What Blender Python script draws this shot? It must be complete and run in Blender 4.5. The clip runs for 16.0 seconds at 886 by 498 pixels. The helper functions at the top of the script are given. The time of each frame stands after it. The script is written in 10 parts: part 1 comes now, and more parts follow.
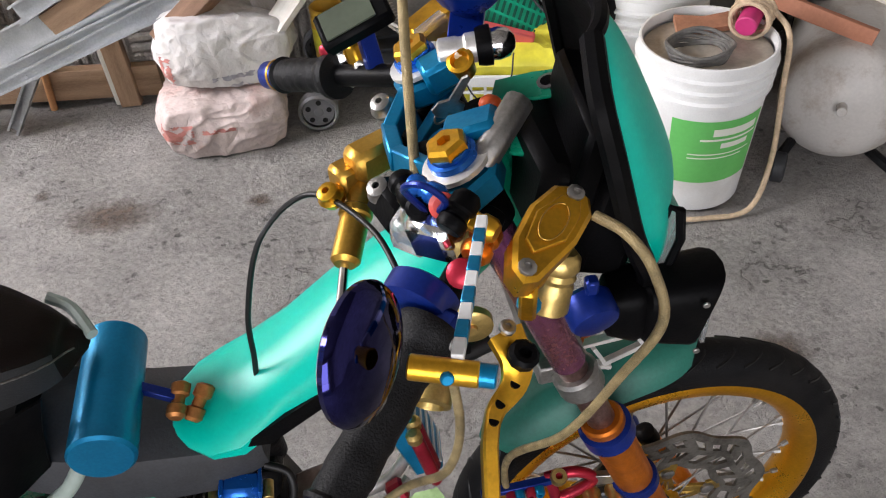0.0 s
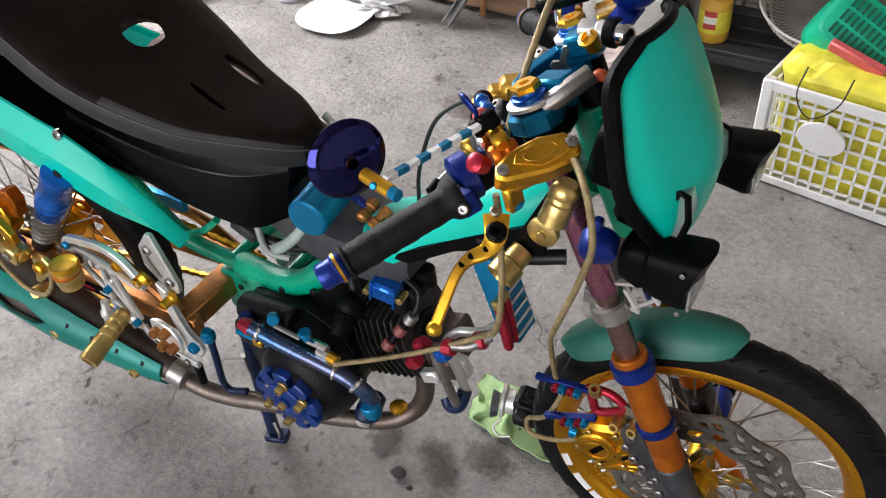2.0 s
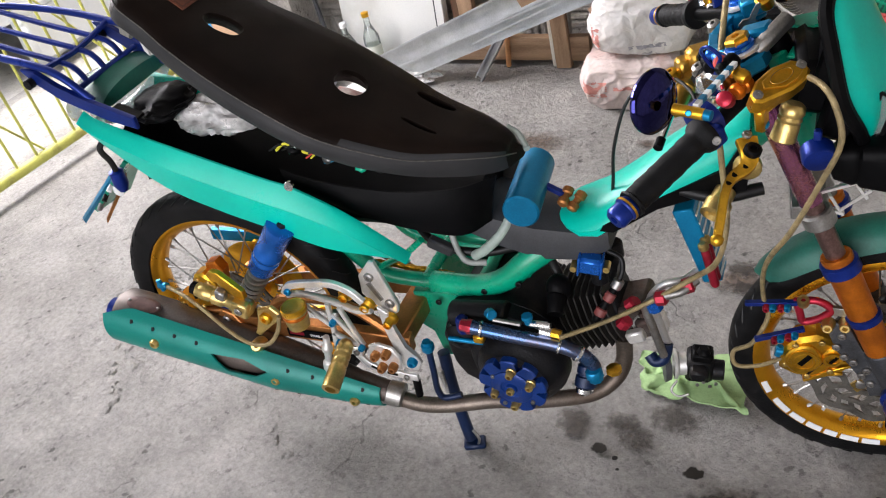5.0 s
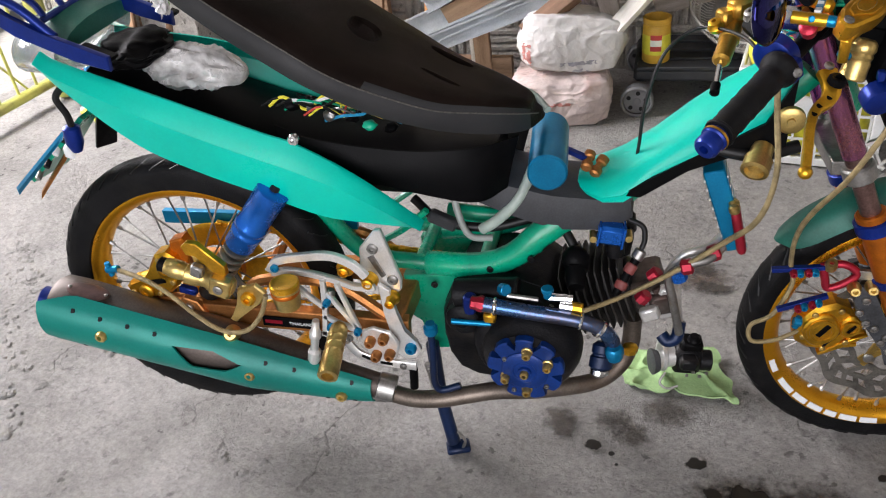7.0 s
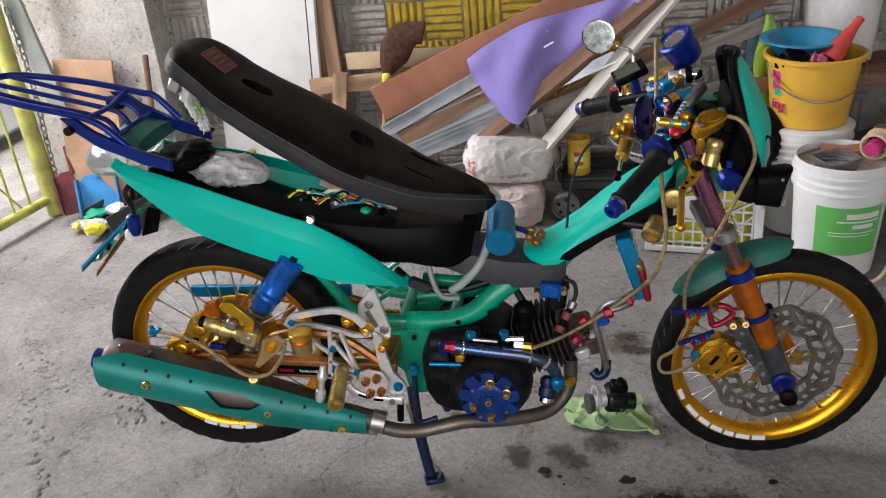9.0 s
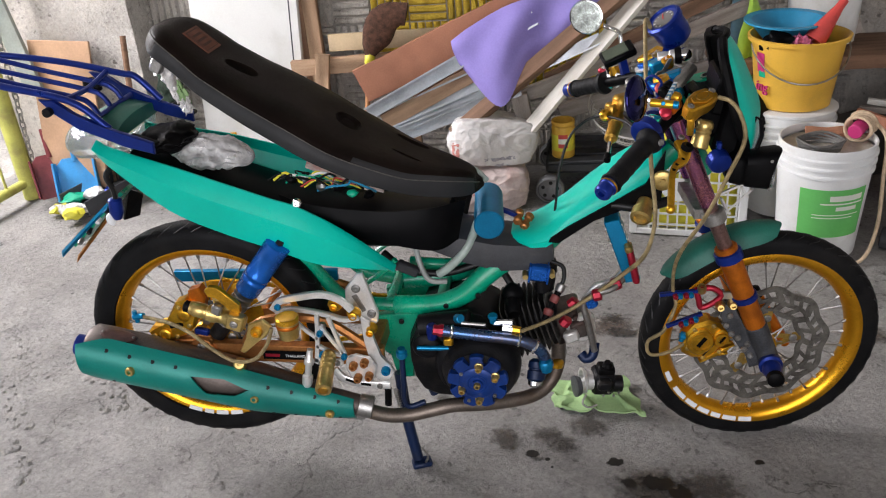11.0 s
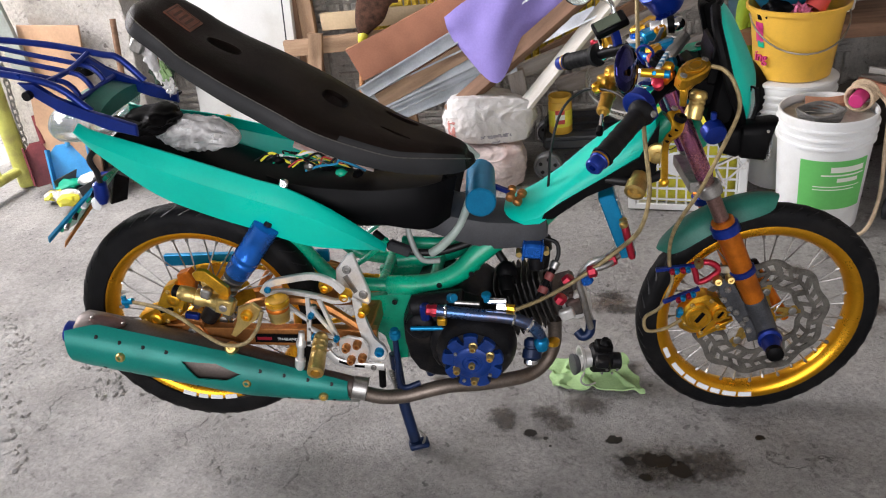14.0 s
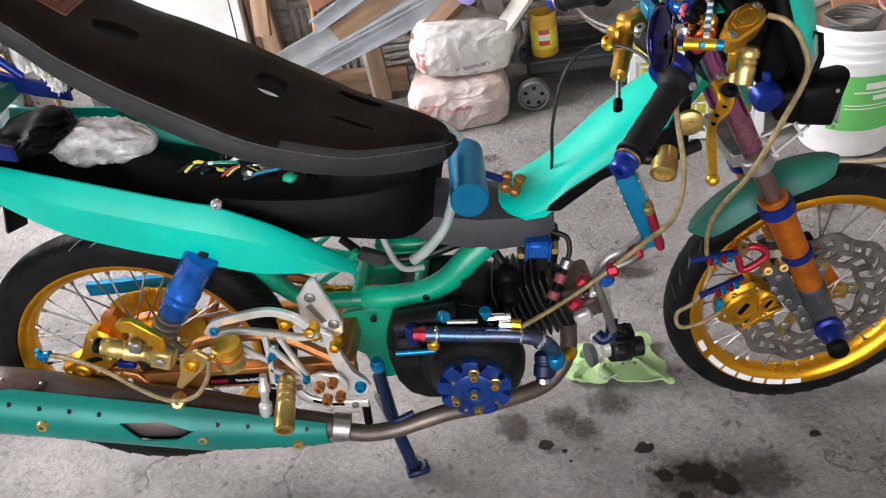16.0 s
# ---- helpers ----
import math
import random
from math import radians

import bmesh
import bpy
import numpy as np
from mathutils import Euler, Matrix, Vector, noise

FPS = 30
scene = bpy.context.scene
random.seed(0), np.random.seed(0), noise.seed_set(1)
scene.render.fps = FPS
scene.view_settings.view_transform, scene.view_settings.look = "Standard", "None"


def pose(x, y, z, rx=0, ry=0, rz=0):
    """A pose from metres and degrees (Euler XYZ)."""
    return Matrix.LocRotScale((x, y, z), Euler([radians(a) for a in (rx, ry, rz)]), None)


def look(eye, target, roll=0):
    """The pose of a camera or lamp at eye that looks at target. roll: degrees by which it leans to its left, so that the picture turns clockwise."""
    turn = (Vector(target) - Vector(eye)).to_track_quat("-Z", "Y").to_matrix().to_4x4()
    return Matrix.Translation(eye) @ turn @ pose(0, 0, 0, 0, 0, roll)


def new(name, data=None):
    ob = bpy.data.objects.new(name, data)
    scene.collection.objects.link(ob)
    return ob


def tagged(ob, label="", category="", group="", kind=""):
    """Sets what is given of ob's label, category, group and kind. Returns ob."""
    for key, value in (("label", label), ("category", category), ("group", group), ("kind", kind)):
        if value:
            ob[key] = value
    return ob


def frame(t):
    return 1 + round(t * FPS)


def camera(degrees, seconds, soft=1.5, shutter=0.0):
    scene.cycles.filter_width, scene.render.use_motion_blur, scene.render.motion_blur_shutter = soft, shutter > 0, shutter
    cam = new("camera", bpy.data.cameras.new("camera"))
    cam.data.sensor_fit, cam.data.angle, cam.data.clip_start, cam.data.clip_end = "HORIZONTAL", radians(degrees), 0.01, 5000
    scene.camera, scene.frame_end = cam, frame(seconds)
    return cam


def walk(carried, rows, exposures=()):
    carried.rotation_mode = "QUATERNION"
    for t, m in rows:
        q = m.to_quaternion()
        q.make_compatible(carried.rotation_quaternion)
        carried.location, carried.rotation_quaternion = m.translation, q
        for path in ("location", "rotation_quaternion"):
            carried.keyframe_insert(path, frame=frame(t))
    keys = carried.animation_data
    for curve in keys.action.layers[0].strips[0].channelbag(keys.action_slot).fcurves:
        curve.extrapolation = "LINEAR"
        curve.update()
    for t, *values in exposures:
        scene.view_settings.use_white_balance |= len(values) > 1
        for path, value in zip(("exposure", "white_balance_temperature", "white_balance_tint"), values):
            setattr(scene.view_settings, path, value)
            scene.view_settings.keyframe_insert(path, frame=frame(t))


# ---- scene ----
cam = camera(56.1, 16.0, soft=1.1)
PATH = [
    (0, (0.982, -0.54, 1.203), (1.044, 0.945, -0.135), -4.0),
    (0.5, (1.027, -0.462, 1.173), (0.876, 0.926, -0.259), -2.3),
    (1, (1.086, -0.419, 1.22), (0.633, 0.939, -0.176), -2.8),
    (1.5, (1.221, -0.519, 1.254), (0.44, 0.767, -0.063), -3.7),
    (2, (1.355, -0.708, 1.317), (0.491, 0.496, -0.027), -6.1),
    (2.5, (1.309, -0.947, 1.389), (0.485, 0.363, 0.123), -11.7),
    (3, (1.306, -1.111, 1.456), (0.496, 0.285, 0.276), -14.2),
    (3.5, (1.31, -1.139, 1.454), (0.491, 0.308, 0.343), -15.2),
    (4, (1.321, -1.145, 1.444), (0.498, 0.299, 0.332), -15.9),
    (4.5, (1.283, -1.123, 1.406), (0.495, 0.288, 0.227), -15.2),
    (5, (1.136, -1.08, 1.367), (0.298, 0.285, 0.169), -15.2),
    (5.2, (1.052, -1.058, 1.353), (0.18, 0.301, 0.173), -15.3),
    (7.3, (0.834, -1.235, 1.211), (0.44, 0.408, 0.142), -5.7),
    (7.5, (0.823, -1.298, 1.242), (0.475, 0.399, 0.242), -5.2),
    (8, (0.834, -1.497, 1.31), (0.484, 0.251, 0.403), -5.0),
    (8.5, (0.86, -1.569, 1.32), (0.497, 0.186, 0.433), -5.4),
    (9, (0.871, -1.573, 1.319), (0.512, 0.187, 0.439), -5.5),
    (11.3, (0.852, -1.558, 1.308), (0.542, 0.185, 0.377), -5.1),
    (11.5, (0.856, -1.554, 1.304), (0.532, 0.182, 0.365), -5.6),
    (12, (0.865, -1.543, 1.298), (0.529, 0.179, 0.339), -6.5),
    (12.5, (0.875, -1.546, 1.295), (0.543, 0.175, 0.331), -6.9),
    (13, (0.878, -1.537, 1.292), (0.543, 0.177, 0.318), -7.2),
    (13.5, (0.879, -1.541, 1.29), (0.558, 0.173, 0.309), -6.8),
    (14, (0.874, -1.537, 1.293), (0.55, 0.189, 0.335), -6.4),
    (14.5, (0.869, -1.54, 1.306), (0.531, 0.213, 0.405), -5.6),
    (15, (0.868, -1.529, 1.305), (0.536, 0.227, 0.406), -5.3),
    (15.5, (0.846, -1.333, 1.214), (0.509, 0.349, 0.186), -7.7),
    (16, (0.827, -1.154, 1.293), (0.534, 0.435, 0.114), -11.2),
]
walk(cam, [(t, look(eye, target, roll)) for t, eye, target, roll in PATH], [(0.0, 0.43), (0.5, 0.50), (1.0, 0.45), (1.5, 0.22), (2.0, 0.57), (2.5, 0.59), (3.0, 0.41), (3.5, 0.08), (4.0, 0.11), (4.5, 0.46), (5.0, 0.52), (7.5, 0.46), (8.0, 0.13), (9.0, -0.03), (11.5, 0.20), (13.5, 0.31), (14.2, 0.27), (14.8, 0.17), (15.5, 0.42), (16.0, 0.62)])

# ---- world and light ----
world = bpy.data.worlds.new("sky")
scene.world = world
world.use_nodes = True
wn = world.node_tree.nodes
sky = wn.new("ShaderNodeTexSky")
sky.sky_type = 'NISHITA'
sky.sun_disc = False
sky.sun_elevation = radians(50)
sky.sun_rotation = radians(10)
sky.dust_density = 4.0
wn["Background"].inputs["Strength"].default_value = 0.15
world.node_tree.links.new(sky.outputs[0], wn["Background"].inputs["Color"])

sun = new("sun", bpy.data.lights.new("sun", 'SUN'))
sun.data.energy = 4.5
sun.data.angle = radians(6)
sun.data.color = (1.0, 0.96, 0.9)
sun.matrix_world = look((1.0, 5.5, 8), (0, 0, 0))


def opening_light(name, at, to, sx, sy, watts):
    d = bpy.data.lights.new(name, 'AREA')
    d.shape, d.size, d.size_y, d.energy = 'RECTANGLE', sx, sy, watts
    d.color = (1.0, 0.957, 0.995)
    ob = new(name, d)
    ob.matrix_world = look(at, to)
    return ob


# First lamp is added fill, out of view; the open garage front is assumed.
opening_light("daylight_of_garage_opening", (0.7, -3.2, 1.35), (0.8, 1.2, 0.45), 2.8, 1.9, 78)
opening_light("daylight_of_gate", (-2.05, 0.85, 1.95), (0.9, 1.4, 0.6), 2.0, 1.05, 170)

# ---- materials ----


def mat(name, col, rough=0.5, metal=0.0, var=0.12, scale=18.0, bump=0.0, bscale=120.0, tint=None, coat=0.0, rvar=0.12, spec=None, alpha=None, trans=0.0, emis=0.0, stain=None, stain_scale=3.0, stain_amt=0.5):
    """A principled surface whose colour, gloss and relief vary at two sizes."""
    m = bpy.data.materials.new(name)
    m.use_nodes = True
    nt = m.node_tree
    n, l = nt.nodes, nt.links
    b = n["Principled BSDF"]
    tc = n.new("ShaderNodeTexCoord")
    big = n.new("ShaderNodeTexNoise")
    big.inputs["Scale"].default_value = scale
    big.inputs["Detail"].default_value = 6
    l.new(tc.outputs["Object"], big.inputs["Vector"])
    fine = n.new("ShaderNodeTexNoise")
    fine.inputs["Scale"].default_value = bscale
    fine.inputs["Detail"].default_value = 4
    l.new(tc.outputs["Object"], fine.inputs["Vector"])
    mix = n.new("ShaderNodeMix")
    mix.data_type = 'RGBA'
    c2 = tint or tuple(c * (1 - 2.2 * var) for c in col)
    c1 = tuple(min(1, c * (1 + var)) for c in col)
    mix.inputs["A"].default_value = (*c1, 1)
    mix.inputs["B"].default_value = (*c2, 1)
    add = n.new("ShaderNodeMath")
    add.operation = 'MULTIPLY_ADD'
    l.new(fine.outputs["Fac"], add.inputs[0])
    add.inputs[1].default_value = 0.4
    l.new(big.outputs["Fac"], add.inputs[2])
    ramp = n.new("ShaderNodeMapRange")
    ramp.inputs["From Min"].default_value = 0.5
    ramp.inputs["From Max"].default_value = 0.95
    l.new(add.outputs[0], ramp.inputs["Value"])
    l.new(ramp.outputs[0], mix.inputs["Factor"])
    colour = mix.outputs["Result"]
    if stain:
        sn = n.new("ShaderNodeTexNoise")
        sn.inputs["Scale"].default_value = stain_scale
        sn.inputs["Detail"].default_value = 8
        sn.inputs["Roughness"].default_value = 0.65
        l.new(tc.outputs["Object"], sn.inputs["Vector"])
        sr = n.new("ShaderNodeMapRange")
        sr.inputs["From Min"].default_value = 0.5
        sr.inputs["From Max"].default_value = 0.7
        sr.inputs["To Max"].default_value = stain_amt
        l.new(sn.outputs["Fac"], sr.inputs["Value"])
        sm = n.new("ShaderNodeMix")
        sm.data_type = 'RGBA'
        l.new(sr.outputs[0], sm.inputs["Factor"])
        l.new(colour, sm.inputs["A"])
        sm.inputs["B"].default_value = (*stain, 1)
        colour = sm.outputs["Result"]
    l.new(colour, b.inputs["Base Color"])
    rr = n.new("ShaderNodeMapRange")
    rr.inputs["To Min"].default_value = max(0.02, rough - rvar)
    rr.inputs["To Max"].default_value = min(1, rough + rvar)
    l.new(add.outputs[0], rr.inputs["Value"])
    l.new(rr.outputs[0], b.inputs["Roughness"])
    b.inputs["Metallic"].default_value = metal
    b.inputs["Coat Weight"].default_value = coat
    b.inputs["Coat Roughness"].default_value = 0.15
    if spec is not None:
        b.inputs["Specular IOR Level"].default_value = spec
    if trans:
        b.inputs["Transmission Weight"].default_value = trans
    if alpha is not None:
        b.inputs["Alpha"].default_value = alpha
    if bump:
        bp = n.new("ShaderNodeBump")
        bp.inputs["Strength"].default_value = bump
        bp.inputs["Distance"].default_value = 0.003
        l.new(fine.outputs["Fac"], bp.inputs["Height"])
        l.new(bp.outputs[0], b.inputs["Normal"])
    return m


TEAL = mat("teal_paint", (0.0, 0.50, 0.38), 0.27, 0.0, 0.06, 6, 0.04, 300, spec=0.28, stain=(0.0, 0.34, 0.255), stain_scale=5, stain_amt=0.4)
GREEN = mat("frame_green_paint", (0.0, 0.31, 0.17), 0.25, 0.0, 0.12, 14, 0.06, 200, spec=0.55, stain=(0.005, 0.07, 0.05), stain_scale=12, stain_amt=0.5)
FENDER = mat("fender_green_plastic", (0.01, 0.12, 0.085), 0.5, 0.0, 0.15, 14, 0.1, 260)
VINYL = mat("black_vinyl", (0.0085, 0.0052, 0.0040), 0.46, 0.0, 0.25, 9, 0.25, 700, spec=0.08, stain=(0.017, 0.0105, 0.0078), stain_scale=5, stain_amt=0.6)
VINYL_SIDE = mat("grey_black_vinyl", (0.022, 0.022, 0.023), 0.55, 0.0, 0.2, 9, 0.2, 600, spec=0.3)
BLACK = mat("black_plastic", (0.0022, 0.0022, 0.0026), 0.40, 0.0, 0.3, 12, 0.1, 350, spec=0.07, stain=(0.010, 0.009, 0.008), stain_scale=14, stain_amt=0.35)
GREYPL = mat("grey_plastic", (0.040, 0.042, 0.046), 0.48, 0.0, 0.2, 8, 0.15, 350, spec=0.3, stain=(0.012, 0.012, 0.012), stain_scale=7, stain_amt=0.6)
RUBBER = mat("tyre_rubber", (0.0055, 0.0055, 0.006), 0.48, 0.0, 0.3, 20, 0.3, 400, spec=0.12, stain=(0.02, 0.018, 0.016), stain_scale=12, stain_amt=0.45)
GRIPR = mat("grip_rubber", (0.006, 0.006, 0.0065), 0.48, 0.0, 0.3, 20, 0.35, 600, spec=0.16)
GOLD = mat("gold_anodised", (0.78, 0.42, 0.035), 0.28, 0.95, 0.12, 25, 0.06, 300, stain=(0.30, 0.15, 0.02), stain_scale=25, stain_amt=0.5)
RIMGOLD = mat("gold_rim", (0.80, 0.38, 0.02), 0.25, 0.9, 0.10, 12, 0.04, 300, stain=(0.42, 0.18, 0.012), stain_scale=18, stain_amt=0.25)
PALEGOLD = mat("pale_gold_metal", (0.62, 0.45, 0.16), 0.32, 0.95, 0.15, 25, 0.08, 300, stain=(0.25, 0.17, 0.06), stain_scale=30, stain_amt=0.5)
ORANGE = mat("orange_anodised", (0.62, 0.17, 0.012), 0.33, 0.75, 0.12, 16, 0.06, 300, stain=(0.2, 0.05, 0.01), stain_scale=18, stain_amt=0.5)
COPPER = mat("copper_brown_metal", (0.48, 0.2, 0.06), 0.38, 0.8, 0.18, 16, 0.08, 300, stain=(0.12, 0.05, 0.02), stain_scale=20, stain_amt=0.6)
NAVY = mat("dark_navy_paint", (0.004, 0.014, 0.05), 0.35, 0.2, 0.2, 20, 0.1, 300, spec=0.35, stain=(0.03, 0.03, 0.03), stain_scale=18, stain_amt=0.4)
STAR = mat("navy_blue_anodised", (0.004, 0.035, 0.20), 0.3, 0.35, 0.2, 20, 0.06, 300)
BLUE = mat("blue_anodised", (0.004, 0.022, 0.20), 0.28, 0.5, 0.15, 20, 0.06, 300)
BRIGHTBLUE = mat("bright_blue_anodised", (0.012, 0.13, 0.55), 0.20, 0.6, 0.12, 20, 0.05, 300)
CYAN = mat("sky_blue_anodised", (0.002, 0.20, 0.40), 0.28, 0.6, 0.12, 16, 0.05, 300)
PURPLE = mat("purple_heat_tint", (0.20, 0.05, 0.20), 0.2, 0.9, 0.3, 10, 0.04, 300, tint=(0.34, 0.15, 0.10))
RED = mat("red_anodised", (0.36, 0.015, 0.035), 0.32, 0.6, 0.15, 20, 0.06, 300)
SILVER = mat("machined_aluminium", (0.78, 0.77, 0.74), 0.34, 0.7, 0.10, 25, 0.08, 350, stain=(0.45, 0.42, 0.36), stain_scale=22, stain_amt=0.4)
CARRIER = mat("dull_gold_carrier", (0.40, 0.26, 0.06), 0.38, 0.85, 0.2, 25, 0.06, 300, stain=(0.16, 0.11, 0.05), stain_scale=25, stain_amt=0.6)
FOOT = mat("dark_cast_alloy", (0.085, 0.088, 0.095), 0.42, 0.6, 0.25, 20, 0.12, 260, stain=(0.03, 0.03, 0.03), stain_scale=18, stain_amt=0.5)
FIN = mat("black_cast_fin", (0.028, 0.026, 0.024), 0.5, 0.3, 0.3, 30, 0.2, 260, stain=(0.09, 0.08, 0.07), stain_scale=26, stain_amt=0.5)
STEEL = mat("worn_steel", (0.36, 0.35, 0.33), 0.36, 0.95, 0.18, 20, 0.1, 300, stain=(0.12, 0.1, 0.08), stain_scale=22, stain_amt=0.5)
DISC = mat("dull_brake_steel", (0.165, 0.155, 0.135), 0.42, 0.7, 0.25, 30, 0.1, 300, stain=(0.05, 0.04, 0.03), stain_scale=30, stain_amt=0.6)
WHEELGREY = mat("light_grey_wheel_plastic", (0.16, 0.16, 0.165), 0.5, 0.0, 0.15, 14, 0.1, 300, spec=0.3)
GREYCABLE = mat("dusty_grey_cable", (0.13, 0.125, 0.115), 0.6, 0.0, 0.2, 30)
CHROME = mat("polished_chrome", (0.75, 0.75, 0.75), 0.12, 1.0, 0.05, 20, 0, 300, rvar=0.05)
FORKTUBE = mat("heat_tinted_fork_tube", (0.28, 0.17, 0.15), 0.25, 0.9, 0.3, 9, 0.03, 300)
DARKMETAL = mat("oily_dark_engine_metal", (0.007, 0.007, 0.008), 0.40, 0.2, 0.3, 18, 0.25, 260, spec=0.2, stain=(0.045, 0.037, 0.03), stain_scale=16, stain_amt=0.5)
EXHAUST = mat("brown_heated_steel", (0.105, 0.085, 0.074), 0.46, 0.6, 0.25, 10, 0.12, 300, stain=(0.045, 0.03, 0.025), stain_scale=9, stain_amt=0.7)
HEADERM = mat("header_pipe_steel", (0.17, 0.14, 0.115), 0.42, 0.8, 0.25, 10, 0.1, 300, stain=(0.08, 0.05, 0.03), stain_scale=12, stain_amt=0.7)
SHIELD = mat("teal_heat_shield", (0.0, 0.18, 0.145), 0.33, 0.2, 0.1, 7, 0.05, 300, spec=0.4, stain=(0.0, 0.12, 0.10), stain_scale=7, stain_amt=0.6)
BRAID = mat("braided_hose", (0.30, 0.23, 0.11), 0.38, 0.35, 0.25, 60, 0.5, 900)
DAMPER = mat("bronze_gold_anodised", (0.52, 0.30, 0.05), 0.32, 0.85, 0.15, 20, 0.06, 300, stain=(0.22, 0.12, 0.03), stain_scale=22, stain_amt=0.5)
CABLE = mat("black_cable_sheath", (0.006, 0.006, 0.006), 0.4, 0.0, 0.2, 30, spec=0.3)
CLEAR = mat("clear_plastic_lens", (0.85, 0.87, 0.87), 0.12, 0.0, 0.03, 12, trans=0.85)
GLASS = mat("bottle_glass", (0.86, 0.92, 0.90), 0.06, 0.0, 0.03, 12, trans=0.92, rvar=0.03)
PLASTICBAG = mat("crumpled_plastic_bag", (0.80, 0.78, 0.76), 0.25, 0.0, 0.25, 40, 1.0, 70, trans=0.3)
WHITE = mat("white_plastic", (0.74, 0.75, 0.74), 0.42, 0.0, 0.06, 6, 0.05, 300, stain=(0.45, 0.42, 0.37), stain_scale=5, stain_amt=0.5)
LABELGREEN = mat("green_paper_label", (0.13, 0.50, 0.12), 0.5, 0.0, 0.05, 10)
CREAM = mat("cream_print", (0.75, 0.78, 0.68), 0.5, 0.0, 0.05, 10)
YELLOW = mat("yellow_plastic", (0.72, 0.42, 0.05), 0.42, 0.0, 0.08, 6, 0.05, 300, stain=(0.45, 0.28, 0.06), stain_scale=6, stain_amt=0.5)
LEMON = mat("lemon_yellow_bag", (0.74, 0.68, 0.06), 0.35, 0.0, 0.15, 15, 0.6, 45, stain=(0.52, 0.46, 0.05), stain_scale=12, stain_amt=0.5)
MINT = mat("green_basket_plastic", (0.0, 0.36, 0.20), 0.4, 0.0, 0.08, 10, 0.05, 300)
REDPL = mat("red_plastic", (0.55, 0.06, 0.05), 0.42, 0.0, 0.1, 10)
PINK = mat("magenta_print", (0.5, 0.03, 0.16), 0.5, 0.0, 0.05, 10)
BLUEPL = mat("blue_plastic", (0.02, 0.24, 0.42), 0.4, 0.0, 0.1, 10)
SKYPL = mat("sky_blue_plastic", (0.03, 0.28, 0.62), 0.42, 0.0, 0.1, 10, stain=(0.1, 0.25, 0.4), stain_scale=8, stain_amt=0.4)
PIPEBLUE = mat("pale_blue_pipe", (0.14, 0.27, 0.36), 0.42, 0.0, 0.08, 10, stain=(0.2, 0.22, 0.22), stain_scale=6, stain_amt=0.4)
PURPLEFOAM = mat("lilac_foam_sheet", (0.25, 0.20, 0.52), 0.75, 0.0, 0.08, 5, 0.15, 150, stain=(0.16, 0.13, 0.36), stain_scale=3, stain_amt=0.4)
BROWNBOARD = mat("reddish_brown_board", (0.36, 0.15, 0.085), 0.65, 0.0, 0.12, 6, 0.15, 160, stain=(0.22, 0.10, 0.06), stain_scale=4, stain_amt=0.5)
GATEPAINT = mat("lime_yellow_gate_paint", (0.48, 0.48, 0.11), 0.5, 0.0, 0.12, 12, 0.1, 200, stain=(0.25, 0.2, 0.08), stain_scale=12, stain_amt=0.6)
ROPE = mat("cream_rope", (0.55, 0.42, 0.28), 0.8, 0.0, 0.15, 60, 0.5, 300)
STRAW = mat("broom_straw", (0.26, 0.17, 0.1), 0.8, 0.0, 0.35, 60, 0.3, 300)
WHITEPANEL = mat("white_painted_panel", (0.66, 0.66, 0.64), 0.55, 0.0, 0.05, 3, 0.1, 200, stain=(0.48, 0.46, 0.42), stain_scale=3, stain_amt=0.6)
GALV = mat("galvanised_channel", (0.50, 0.51, 0.53), 0.35, 0.85, 0.15, 8, 0.05, 200, stain=(0.3, 0.3, 0.3), stain_scale=7, stain_amt=0.5)
SACK = mat("woven_sack", (0.66, 0.64, 0.62), 0.6, 0.0, 0.08, 9, 0.35, 60, stain=(0.45, 0.36, 0.32), stain_scale=5, stain_amt=0.45)
SACK2 = mat("pinkish_sack", (0.60, 0.50, 0.47), 0.62, 0.0, 0.15, 9, 0.35, 60, stain=(0.60, 0.25, 0.20), stain_scale=7, stain_amt=0.45)
for m_ in (SACK, SACK2):
    n_, l_ = m_.node_tree.nodes, m_.node_tree.links
    wr = n_.new("ShaderNodeTexVoronoi")
    wr.feature = 'DISTANCE_TO_EDGE'
    wr.inputs["Scale"].default_value = 16
    dn = n_.new("ShaderNodeTexNoise")
    dn.inputs["Scale"].default_value = 14
    dn.inputs["Detail"].default_value = 5
    l_.new(n_["Texture Coordinate"].outputs["Object"], dn.inputs["Vector"])
    wv = n_.new("ShaderNodeVectorMath")
    wv.operation = 'MULTIPLY_ADD'
    l_.new(dn.outputs["Color"], wv.inputs[0])
    wv.inputs[1].default_value = (0.12, 0.12, 0.12)
    l_.new(n_["Texture Coordinate"].outputs["Object"], wv.inputs[2])
    l_.new(wv.outputs[0], wr.inputs["Vector"])
    wb = n_.new("ShaderNodeBump")
    wb.inputs["Strength"].default_value = 0.55
    wb.inputs["Distance"].default_value = 0.012
    l_.new(wr.outputs["Distance"], wb.inputs["Height"])
    l_.new(n_["Bump"].outputs[0], wb.inputs["Normal"])
    l_.new(wb.outputs[0], n_["Principled BSDF"].inputs["Normal"])
RAG = mat("pale_green_rag", (0.30, 0.45, 0.20), 0.8, 0.0, 0.12, 20, 0.3, 200)
LEAF = mat("leaf_green", (0.07, 0.2, 0.03), 0.55, 0.0, 0.3, 12)
CARSILVER = mat("silver_car_paint", (0.55, 0.56, 0.58), 0.3, 0.3, 0.05, 4, coat=0.5)
